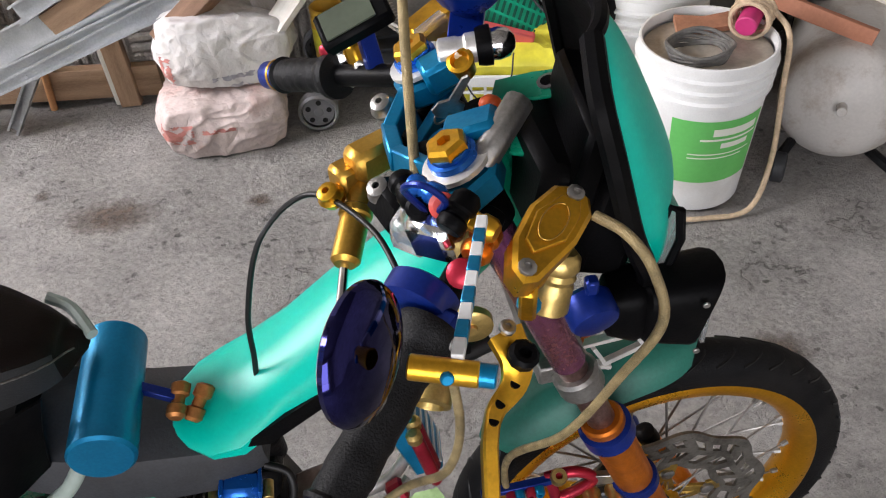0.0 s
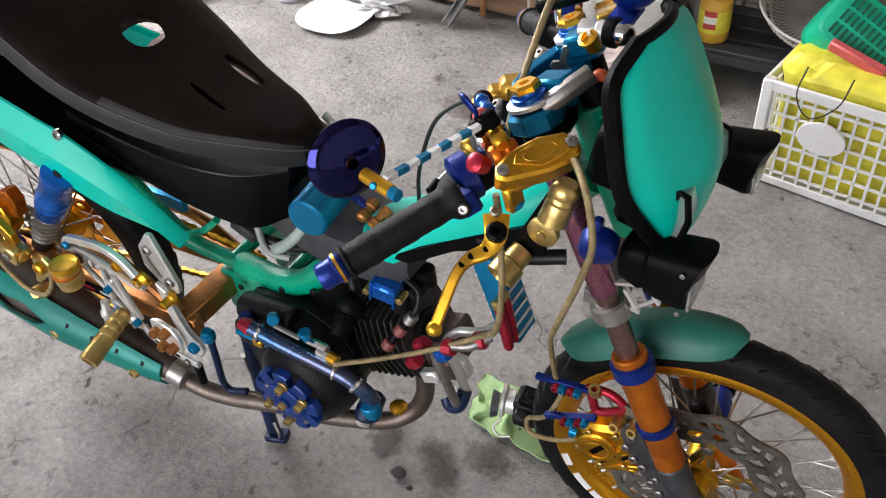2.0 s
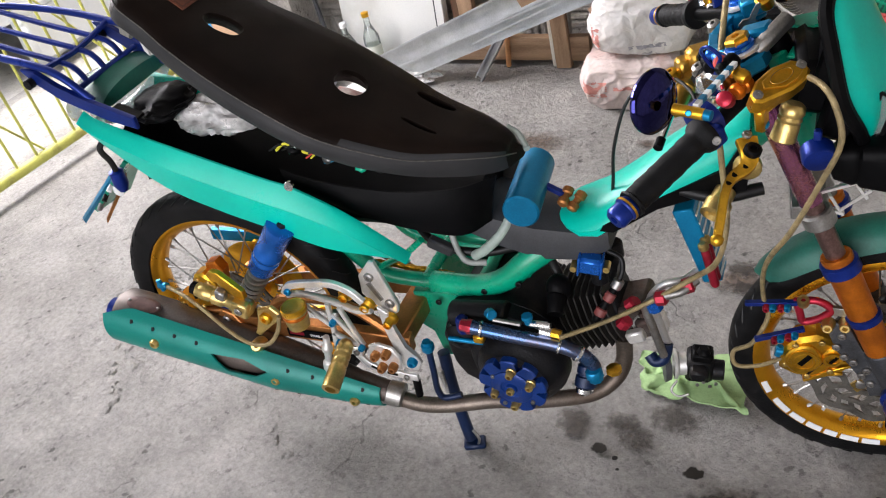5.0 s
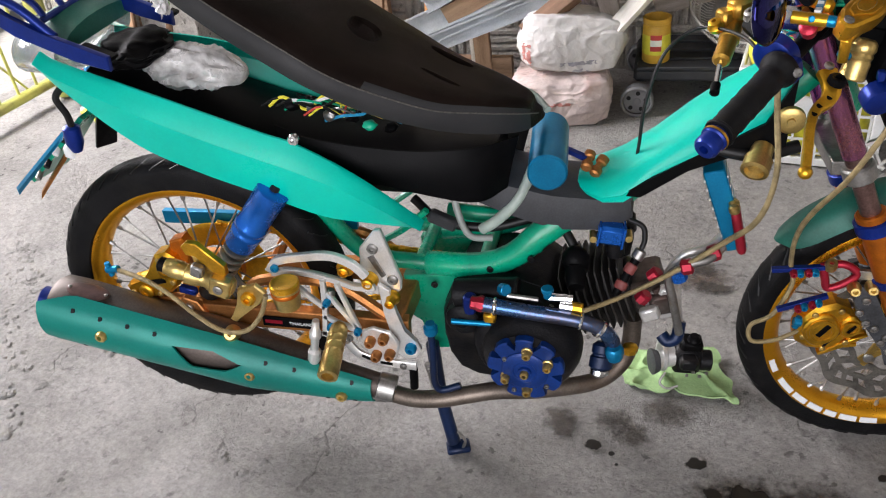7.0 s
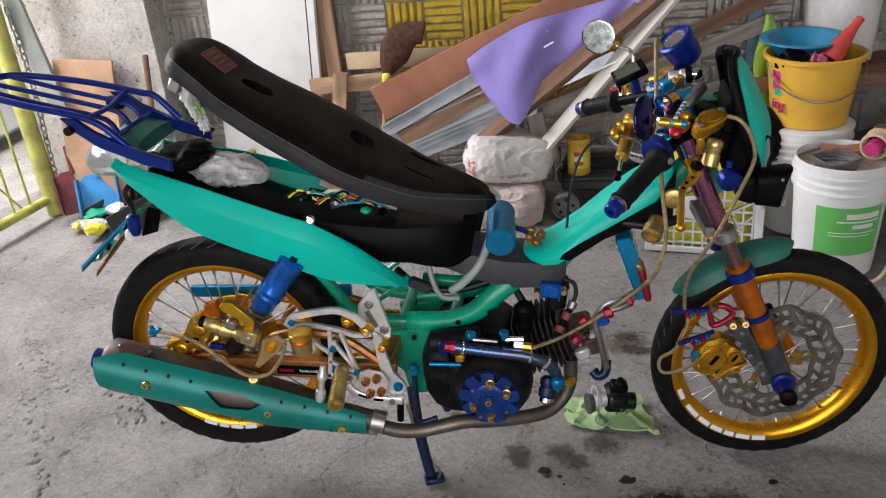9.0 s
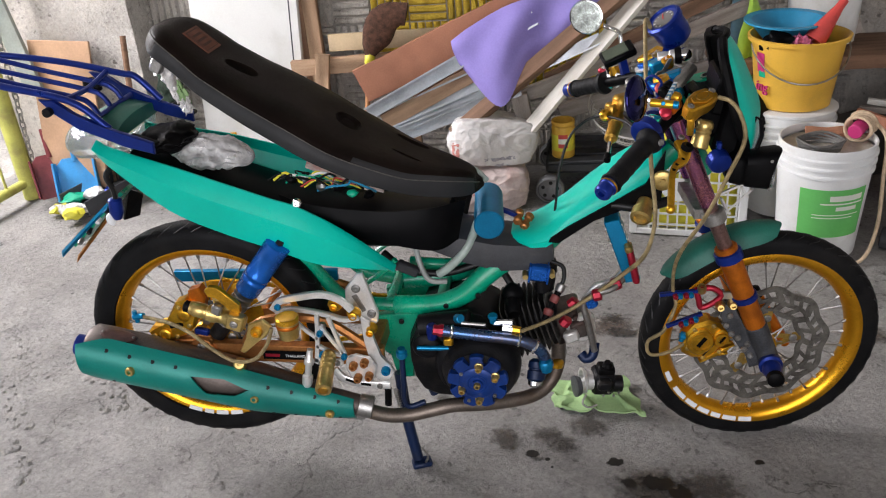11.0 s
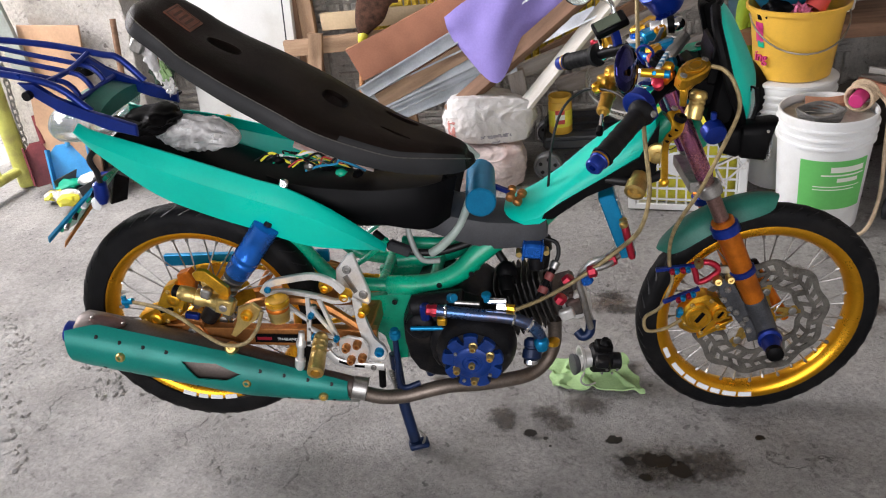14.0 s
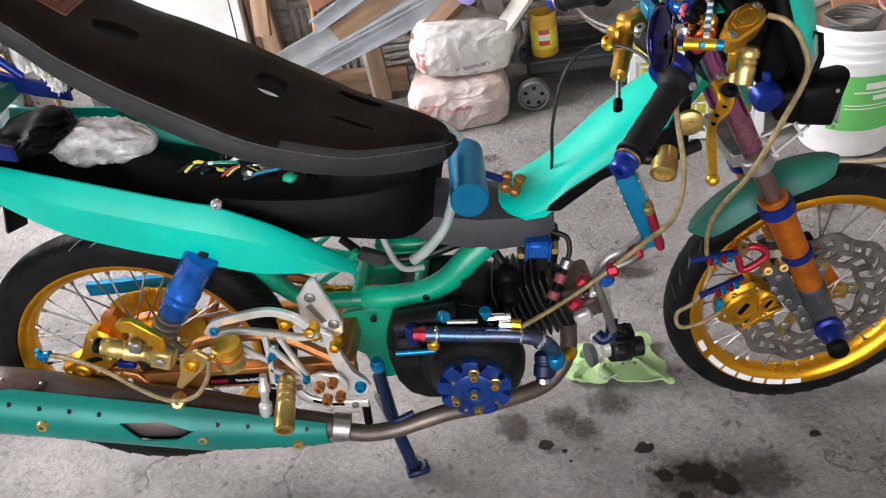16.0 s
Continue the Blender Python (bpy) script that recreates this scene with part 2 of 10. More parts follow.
ENAMEL = mat("grey_enamel_tank", (0.50, 0.48, 0.45), 0.4, 0.0, 0.08, 8, 0.08, 160, stain=(0.25, 0.17, 0.11), stain_scale=10, stain_amt=0.7)


def wood(name, col, col2, scale=4.0, rough=0.7):
    m = mat(name, col, rough, 0.0, 0.12, scale, 0.3, 90, tint=col2)
    nt = m.node_tree
    tc = nt.nodes["Texture Coordinate"]
    mp = nt.nodes.new("ShaderNodeMapping")
    mp.inputs["Scale"].default_value = (1, 9, 9)
    nt.links.new(tc.outputs["Object"], mp.inputs["Vector"])
    for k in nt.nodes:
        if k.type == 'TEX_NOISE':
            nt.links.new(mp.outputs[0], k.inputs["Vector"])
    return m


WOOD = wood("raw_timber", (0.40, 0.26, 0.16), (0.20, 0.12, 0.07))
DARKWOOD = wood("brown_timber", (0.22, 0.12, 0.07), (0.10, 0.055, 0.03))
PALEWOOD = wood("whitewashed_timber", (0.80, 0.78, 0.73), (0.55, 0.50, 0.42), 3.0)
GREYWOOD = wood("grey_timber", (0.34, 0.30, 0.27), (0.16, 0.13, 0.11), 4.0)


def concrete(name, col, dark, crack=0.35, grit=0.62, bump=0.5):
    m = mat(name, col, 0.82, 0.0, 0.14, 5, bump, 60, stain=dark, stain_scale=2.2, stain_amt=0.55)
    nt = m.node_tree
    n, l = nt.nodes, nt.links
    b = n["Principled BSDF"]
    tc = n["Texture Coordinate"]
    src = b.inputs["Base Color"].links[0].from_socket
    sp = n.new("ShaderNodeTexNoise")
    sp.inputs["Scale"].default_value = 26
    sp.inputs["Detail"].default_value = 9
    sp.inputs["Roughness"].default_value = 0.75
    l.new(tc.outputs["Object"], sp.inputs["Vector"])
    sr = n.new("ShaderNodeMapRange")
    sr.inputs["From Min"].default_value = 0.57
    sr.inputs["From Max"].default_value = 0.66
    sr.inputs["To Max"].default_value = 0.6
    l.new(sp.outputs["Fac"], sr.inputs["Value"])
    mx = n.new("ShaderNodeMix")
    mx.data_type = 'RGBA'
    l.new(sr.outputs[0], mx.inputs["Factor"])
    l.new(src, mx.inputs["A"])
    mx.inputs["B"].default_value = (*[c * 0.55 for c in dark], 1)
    out = mx.outputs["Result"]
    # pale grit, dark pits and hair cracks
    gr = n.new("ShaderNodeTexNoise")
    gr.inputs["Scale"].default_value = 95
    gr.inputs["Detail"].default_value = 7
    gr.inputs["Roughness"].default_value = 0.8
    l.new(tc.outputs["Object"], gr.inputs["Vector"])
    ov = n.new("ShaderNodeMix")
    ov.data_type, ov.blend_type = 'RGBA', 'OVERLAY'
    ov.inputs["Factor"].default_value = grit
    l.new(out, ov.inputs["A"])
    l.new(gr.outputs["Fac"], ov.inputs["B"])
    pit = n.new("ShaderNodeTexVoronoi")
    pit.inputs["Scale"].default_value = 30
    warp = n.new("ShaderNodeVectorMath")
    warp.operation = 'MULTIPLY_ADD'
    l.new(sp.outputs["Color"], warp.inputs[0])
    warp.inputs[1].default_value = (0.05, 0.05, 0.05)
    l.new(tc.outputs["Object"], warp.inputs[2])
    l.new(warp.outputs[0], pit.inputs["Vector"])
    pr = n.new("ShaderNodeMapRange")
    pr.inputs["From Min"].default_value = 0.17
    pr.inputs["From Max"].default_value = 0.22
    pr.inputs["To Min"].default_value = 1.0
    pr.inputs["To Max"].default_value = 0.0
    l.new(pit.outputs["Distance"], pr.inputs["Value"])
    where = n.new("ShaderNodeMapRange")
    where.inputs["From Min"].default_value = 0.50
    where.inputs["From Max"].default_value = 0.60
    l.new(n["Noise Texture"].outputs["Fac"], where.inputs["Value"])
    pm = n.new("ShaderNodeMath")
    pm.operation = 'MULTIPLY'
    l.new(pr.outputs[0], pm.inputs[0])
    l.new(where.outputs[0], pm.inputs[1])
    cr = n.new("ShaderNodeTexVoronoi")
    cr.feature = 'DISTANCE_TO_EDGE'
    cr.inputs["Scale"].default_value = 1.1
    wz = n.new("ShaderNodeTexNoise")
    wz.inputs["Scale"].default_value = 5
    wz.inputs["Detail"].default_value = 8
    l.new(tc.outputs["Object"], wz.inputs["Vector"])
    warp2 = n.new("ShaderNodeVectorMath")
    warp2.operation = 'MULTIPLY_ADD'
    l.new(wz.outputs["Color"], warp2.inputs[0])
    warp2.inputs[1].default_value = (0.45, 0.45, 0.45)
    l.new(tc.outputs["Object"], warp2.inputs[2])
    l.new(warp2.outputs[0], cr.inputs["Vector"])
    ck = n.new("ShaderNodeMapRange")
    ck.inputs["From Min"].default_value = 0.0
    ck.inputs["From Max"].default_value = 0.006
    ck.inputs["To Min"].default_value = crack
    ck.inputs["To Max"].default_value = 0.0
    l.new(cr.outputs["Distance"], ck.inputs["Value"])
    ckw = n.new("ShaderNodeMath")
    ckw.operation = 'MULTIPLY'
    l.new(ck.outputs[0], ckw.inputs[0])
    l.new(where.outputs[0], ckw.inputs[1])
    dk = n.new("ShaderNodeMath")
    dk.operation = 'MAXIMUM'
    l.new(pm.outputs[0], dk.inputs[0])
    l.new(ckw.outputs[0], dk.inputs[1])
    fin = n.new("ShaderNodeMix")
    fin.data_type = 'RGBA'
    half = n.new("ShaderNodeMath")
    half.operation = 'MULTIPLY'
    half.inputs[1].default_value = 0.75
    l.new(dk.outputs[0], half.inputs[0])
    l.new(half.outputs[0], fin.inputs["Factor"])
    l.new(ov.outputs["Result"], fin.inputs["A"])
    fin.inputs["B"].default_value = (*[c * 0.35 for c in dark], 1)
    l.new(fin.outputs["Result"], b.inputs["Base Color"])
    hb = n.new("ShaderNodeMath")
    hb.operation = 'MULTIPLY_ADD'
    l.new(dk.outputs[0], hb.inputs[0])
    hb.inputs[1].default_value = -0.8
    l.new(gr.outputs["Fac"], hb.inputs[2])
    b2 = n.new("ShaderNodeBump")
    b2.inputs["Strength"].default_value = 1.0
    b2.inputs["Distance"].default_value = 0.009
    lumps = n.new("ShaderNodeMath")
    lumps.operation = 'MULTIPLY_ADD'
    l.new(sp.outputs["Fac"], lumps.inputs[0])
    lumps.inputs[1].default_value = 2.2
    l.new(hb.outputs[0], lumps.inputs[2])
    l.new(lumps.outputs[0], b2.inputs["Height"])
    l.new(n["Bump"].outputs[0], b2.inputs["Normal"])
    l.new(b2.outputs[0], b.inputs["Normal"])
    return m


CONCRETE = concrete("worn_concrete_floor", (0.385, 0.369, 0.347), (0.235, 0.220, 0.203), crack=0.75, grit=0.75, bump=0.9)
PLASTER = concrete("rough_cement_render", (0.60, 0.565, 0.52), (0.31, 0.265, 0.225), bump=1.0, grit=0.8)
BLOCK = concrete("grey_patterned_block", (0.52, 0.485, 0.435), (0.34, 0.305, 0.265), bump=0.5)
BLOCKYEL = concrete("yellow_painted_block", (0.60, 0.42, 0.03), (0.42, 0.29, 0.03), bump=0.4)
CEIL = concrete("grey_ceiling_boards", (0.30, 0.285, 0.265), (0.2, 0.19, 0.175), bump=0.3)
EARTH = concrete("pale_ground_outside", (0.60, 0.58, 0.55), (0.45, 0.43, 0.40), bump=0.6)

# ---- building helpers ----


def thing(name, at, label, category, group="", kind=""):
    ob = new(name)
    ob.empty_display_size = 0.05
    ob.location = at
    return tagged(ob, label, category, group, kind)


def part(name, bm, material, parent=None, label="", smooth=True, angle=40):
    me = bpy.data.meshes.new(name)
    bmesh.ops.recalc_face_normals(bm, faces=bm.faces)
    bm.to_mesh(me)
    bm.free()
    me.materials.append(material)
    if smooth:
        me.shade_smooth()
        me.set_sharp_from_angle(angle=radians(angle))
    ob = new(name, me)
    if parent is not None:
        ob.parent = parent
        if parent.data is None:
            ob.matrix_parent_inverse = Matrix.Translation(-Vector(parent.location))
    if label:
        ob["label"] = label
    return ob


def single(name, bm, material, label, category, group="", kind="", smooth=True, angle=40):
    """A top-level thing made of one mesh."""
    return tagged(part(name, bm, material, None, "", smooth, angle), label, category, group, kind)


def B():
    return bmesh.new()


def basis(p0, p1, up=(0, 0, 1)):
    """A frame with its z axis from p0 to p1."""
    z = (Vector(p1) - Vector(p0)).normalized()
    u = Vector(up)
    if abs(z.dot(u)) > 0.98:
        u = Vector((1, 0, 0))
    x = u.cross(z).normalized()
    y = z.cross(x)
    return Matrix(((x.x, y.x, z.x, 0), (x.y, y.y, z.y, 0), (x.z, y.z, z.z, 0), (0, 0, 0, 1)))


def ringfaces(bm, a, b):
    n = len(a)
    for i in range(n):
        bm.faces.new((a[i], a[(i + 1) % n], b[(i + 1) % n], b[i]))


def lathe(bm, p0, p1, prof, seg=20, caps=True):
    """Turns (distance along, radius) pairs about the line from p0 towards p1."""
    m = Matrix.Translation(p0) @ basis(p0, p1)
    rings = []
    for d, r in prof:
        rings.append([bm.verts.new(m @ Vector((r * math.cos(2 * math.pi * i / seg), r * math.sin(2 * math.pi * i / seg), d))) for i in range(seg)])
    for a, b in zip(rings, rings[1:]):
        ringfaces(bm, a, b)
    if caps:
        bm.faces.new(rings[0][::-1])
        bm.faces.new(rings[-1])
    return bm


def cyl(bm, p0, p1, r, r1=None, seg=16, bev=0.12):
    """A rod with softened rims."""
    r1 = r if r1 is None else r1
    L = (Vector(p1) - Vector(p0)).length
    e = min(bev * min(r, r1), L * 0.3)
    return lathe(bm, p0, p1, [(0, r - e), (e, r), (L - e, r1), (L, r1 - e)], seg)


def box(bm, c, s, rot=(0, 0, 0), bev=0.06):
    """A block with chamfered edges; bev in shares of its least side."""
    m = Matrix.Translation(c) @ Euler([radians(a) for a in rot]).to_matrix().to_4x4()
    return mbox(bm, m, s, bev)


def mbox(bm, m, s, bev=0.06):
    got = bmesh.ops.create_cube(bm, size=1.0, matrix=m @ Matrix.Diagonal((*s, 1)))
    if bev:
        vs = set(got["verts"])
        es = [e for e in bm.edges if e.verts[0] in vs and e.verts[1] in vs]
        bmesh.ops.bevel(bm, geom=es, offset=bev * min(s), segments=1, affect='EDGES', profile=0.5)
    return bm


def beam(bm, p0, p1, w, h, bev=0.08, up=(0, 0, 1)):
    """A bar of section w x h from p0 to p1."""
    m = Matrix.Translation((Vector(p0) + Vector(p1)) / 2) @ basis(p0, p1, up)
    return mbox(bm, m, (w, h, (Vector(p1) - Vector(p0)).length), bev)


def spline(pts, n=8):
    """A smooth line through the points."""
    P = [Vector(p) for p in pts]
    P = [P[0] * 2 - P[1], *P, P[-1] * 2 - P[-2]]
    out = []
    for i in range(1, len(P) - 2):
        a, b, c, d = P[i - 1:i + 3]
        for k in range(n):
            t = k / n
            out.append(0.5 * ((2 * b) + (c - a) * t + (2 * a - 5 * b + 4 * c - d) * t * t + (3 * b - a - 3 * c + d) * t ** 3))
    out.append(P[-2])
    return out


def tube(bm, pts, r, n=6, seg=10, smooth=True, r_end=None, closed=False):
    """A round bar swept along a smooth line."""
    L = spline(pts, n) if smooth else [Vector(p) for p in pts]
    rings = []
    x = None
    for i, p in enumerate(L):
        d = (L[min(i + 1, len(L) - 1)] - L[max(i - 1, 0)])
        if closed and (i == 0 or i == len(L) - 1):
            d = L[1] - L[-2]
        d.normalize()
        if x is None:
            x = d.orthogonal().normalized()
        x = (x - d * x.dot(d)).normalized()
        y = d.cross(x)
        rr = r if r_end is None else r + (r_end - r) * i / (len(L) - 1)
        rings.append([bm.verts.new(p + (x * math.cos(2 * math.pi * k / seg) + y * math.sin(2 * math.pi * k / seg)) * rr) for k in range(seg)])
    for a, b in zip(rings, rings[1:]):
        ringfaces(bm, a, b)
    bm.faces.new(rings[0][::-1])
    bm.faces.new(rings[-1])
    return bm


def loft(bm, rings, caps=True):
    R = [[bm.verts.new(v) for v in r] for r in rings]
    for a, b in zip(R, R[1:]):
        ringfaces(bm, a, b)
    if caps:
        bm.faces.new(R[0][::-1])
        bm.faces.new(R[-1])
    return bm


def plate(bm, outline, m, thick, bev=0.0):
    """A flat shape cut from sheet: outline in the frame m's x and y, thick along z."""
    lo = [bm.verts.new(m @ Vector((x, y, -thick / 2))) for x, y in outline]
    hi = [bm.verts.new(m @ Vector((x, y, thick / 2))) for x, y in outline]
    ringfaces(bm, lo, hi)
    f1 = bm.faces.new(lo[::-1])
    f2 = bm.faces.new(hi)
    if bev:
        es = list({e for f in (f1, f2) for e in f.edges})
        bmesh.ops.bevel(bm, geom=es, offset=bev, segments=1, affect='EDGES')
    return bm


XZ = Matrix(((1, 0, 0, 0), (0, 0, -1, 0), (0, 1, 0, 0), (0, 0, 0, 1)))


def side(y):
    """The frame of a sheet that stands along the machine at y: its x and y are the world's x and z."""
    return Matrix.Translation((0, y, 0)) @ XZ


def skin(bm, top, bot, rows=6, bulge=0.02, n=5, thick=0.004, out=-1, ridge=None):
    """A curved panel between two edge lines, bulging outwards along y, with thickness."""
    T, Bo = spline(top, n), spline(bot, n)
    k = min(len(T), len(Bo))

    def pick(L):
        return [L[round(i * (len(L) - 1) / (k - 1))] for i in range(k)]
    T, Bo = pick(T), pick(Bo)
    grids = []
    for off in (0, -out * thick):
        g = []
        for j in range(rows + 1):
            s = j / rows
            g.append([bm.verts.new(a.lerp(b, s) + Vector((0, out * bulge * (math.sin(math.pi * s) if ridge is None else min(1.0, s / ridge, 1.0 - 0.75 * (s - ridge) / (1 - ridge)) ** 0.9) + off, 0))) for a, b in zip(T, Bo)])
        grids.append(g)
    for g in grids:
        for j in range(rows):
            for i in range(k - 1):
                bm.faces.new((g[j][i], g[j][i + 1], g[j + 1][i + 1], g[j + 1][i]))
    a, b = grids
    rim_a = a[0] + [r[-1] for r in a[1:]] + a[-1][-2::-1] + [r[0] for r in a[-2:0:-1]]
    rim_b = b[0] + [r[-1] for r in b[1:]] + b[-1][-2::-1] + [r[0] for r in b[-2:0:-1]]
    ringfaces(bm, rim_a, rim_b)
    return bm


def bolt(bm, p, d, r=0.007, h=0.006, sock=True):
    """A round-headed socket bolt at p, facing along d."""
    q = Vector(p) + Vector(d).normalized() * h
    prof = [(0, r), (h * 0.7, r), (h, r * 0.75)]
    if sock:
        prof += [(h, r * 0.42), (h * 0.45, r * 0.4), (h * 0.44, r * 0.05)]
    return lathe(bm, p, q, prof, 10)


def lump(bm, c, s, seed=0, rough=0.15, sub=3, freq=3.0, flat=None, rot=(0, 0, 0)):
    """A bumpy rounded mass."""
    got = bmesh.ops.create_icosphere(bm, subdivisions=sub, radius=1.0)
    R = Euler([radians(a) for a in rot]).to_matrix()
    for v in got["verts"]:
        q = v.co.normalized()
        k = 1 + rough * noise.noise(q * freq + Vector((seed * 7.3, seed, 0))) + rough * 0.5 * noise.noise(q * freq * 2.7 + Vector((0, seed * 3.1, 4)))
        p = Vector((q.x * s[0], q.y * s[1], q.z * s[2])) * k
        p = R @ p + Vector(c)
        if flat is not None and p.z < flat:
            p.z = flat + 0.002 * noise.noise(p * 20)
        v.co = p
    return bm


def text_part(name, words, m, size, material, parent, depth=0.001):
    cu = bpy.data.curves.new(name, 'FONT')
    cu.body = words
    cu.size = size
    cu.extrude = depth
    cu.align_x = 'CENTER'
    cu.align_y = 'CENTER'
    tmp = bpy.data.objects.new(name, cu)
    me = bpy.data.meshes.new_from_object(tmp)
    bpy.data.objects.remove(tmp)
    me.transform(m)
    me.materials.clear()
    me.materials.append(material)
    ob = new(name, me)
    ob.parent = parent
    if parent.data is None:
        ob.matrix_parent_inverse = Matrix.Translation(-Vector(parent.location))
    return ob

# ---- the place ----
WALL_Y = 1.69
GATE_X = -1.56
bm = B()
bmesh.ops.create_grid(bm, x_segments=110, y_segments=110, size=1.0, matrix=Matrix.Translation((0.5, -0.4, 0)) @ Matrix.Diagonal((2.9, 2.9, 1, 1)))
for v in bm.verts:
    p = v.co.copy()
    v.co.z = -0.004 + 0.0035 * noise.noise(p * 1.7) + 0.002 * noise.noise(p * 7) + 0.0016 * noise.noise(p * 19)
single("floor", bm, CONCRETE, "worn grey concrete garage floor, stained and dusty", "floor", kind="structure")

bm = B()
bmesh.ops.create_grid(bm, x_segments=2, y_segments=2, size=400.0, matrix=Matrix.Translation((0, 0, -0.03)))
single("ground", bm, EARTH, "pale dusty ground outside the gate", "ground", kind="structure", smooth=False)


def wall(name, c, s, material, label):
    bm = B()
    mbox(bm, Matrix.Translation(c), s, 0)
    return single(name, bm, material, label, "wall", kind="structure", smooth=False)


wall_north = wall("wall_north", (0.9, WALL_Y + 0.08, 1.3), (5.2, 0.14, 2.64), BLOCK, "grey patterned block wall behind the clutter")
# East wall, south piers and both beams are unseen, added to confine the light.
wall("wall_east", (3.45, -0.7, 1.3), (0.14, 5.3, 2.64), PLASTER, "unseen plain cement wall added to close the garage")
wall("wall_south_lintel", (0.9, -3.4, 2.55), (5.2, 0.14, 0.3), PLASTER, "unseen cement beam added over the assumed open garage front")
wall("wall_south_west", (-1.4, -3.4, 1.2), (0.5, 0.14, 2.4), PLASTER, "unseen cement pier added beside the assumed open garage front")
wall("wall_south_east", (2.9, -3.4, 1.2), (1.0, 0.14, 2.4), PLASTER, "unseen cement pier added beside the assumed open garage front")
wall("wall_west_lintel", (GATE_X - 0.12, -0.8, 2.55), (0.14, 5.2, 0.3), PLASTER, "unseen cement beam added over the gate")
wall("ceiling", (0.9, -0.8, 2.72), (5.4, 5.5, 0.08), CEIL, "grey board ceiling of the garage")
bm = B()
bmesh.ops.create_grid(bm, x_segments=14, y_segments=60, size=0.5, matrix=Matrix.Translation((-1.062, WALL_Y - 0.15, 0.9)) @ Matrix.Rotation(radians(90), 4, 'X') @ Matrix.Diagonal((0.40, 1.86, 1, 1)))
for v in bm.verts:
    v.co.y += 0.012 * noise.noise(v.co * 6) + 0.008 * noise.noise(v.co * 17)
ret = bmesh.ops.extrude_face_region(bm, geom=bm.faces[:])
for v in ret["geom"]:
    if isinstance(v, bmesh.types.BMVert):
        v.co.y = WALL_Y + 0.02
single("wall_pillar", bm, PLASTER, "rough cement pillar with crumbling render", "pillar", kind="structure")

# ---- motorcycle ----
bike = thing("motorcycle", (0.6, 0, 0), "customised teal underbone motorcycle with gold wheels, parked on its stand", "motorcycle")
RC, FC = Vector((0.083, -0.130, 0.366)), Vector((1.244, 0.029, 0.2554))
STEER, SWUNG = 6.8, 5.0  # the machine stands askew: the turn of its front and rear wheels


def ring(c, rz, r, ang, y):
    """A point on a wheel's circle."""
    q = Vector((r * math.cos(ang), y, r * math.sin(ang)))
    return Vector(c) + Matrix.Rotation(radians(rz), 3, 'Z') @ q


def hoop(bm, c, rz, prof, seg=72, arc=None):
    """Sweeps a closed (radius, y) section round a wheel's axle."""
    rings = []
    for i in range(seg):
        a = 2 * math.pi * i / seg
        rings.append([bm.verts.new(ring(c, rz, r, a, y)) for r, y in prof])
    for i in range(seg):
        ringfaces(bm, rings[i], rings[(i + 1) % seg])
    return bm


def tyre_profile(r_in, r_out, w, tread=True):
    pts = []
    for k in range(13):
        a = math.pi * k / 12
        y = -w * math.cos(a)
        r = r_in + (r_out - r_in) * (math.sin(a) ** 0.62)
        pts.append((r, y * (0.78 + 0.22 * math.sin(a))))
    pts.append((r_in - 0.004, w * 0.6))
    pts.append((r_in - 0.004, -w * 0.6))
    return pts


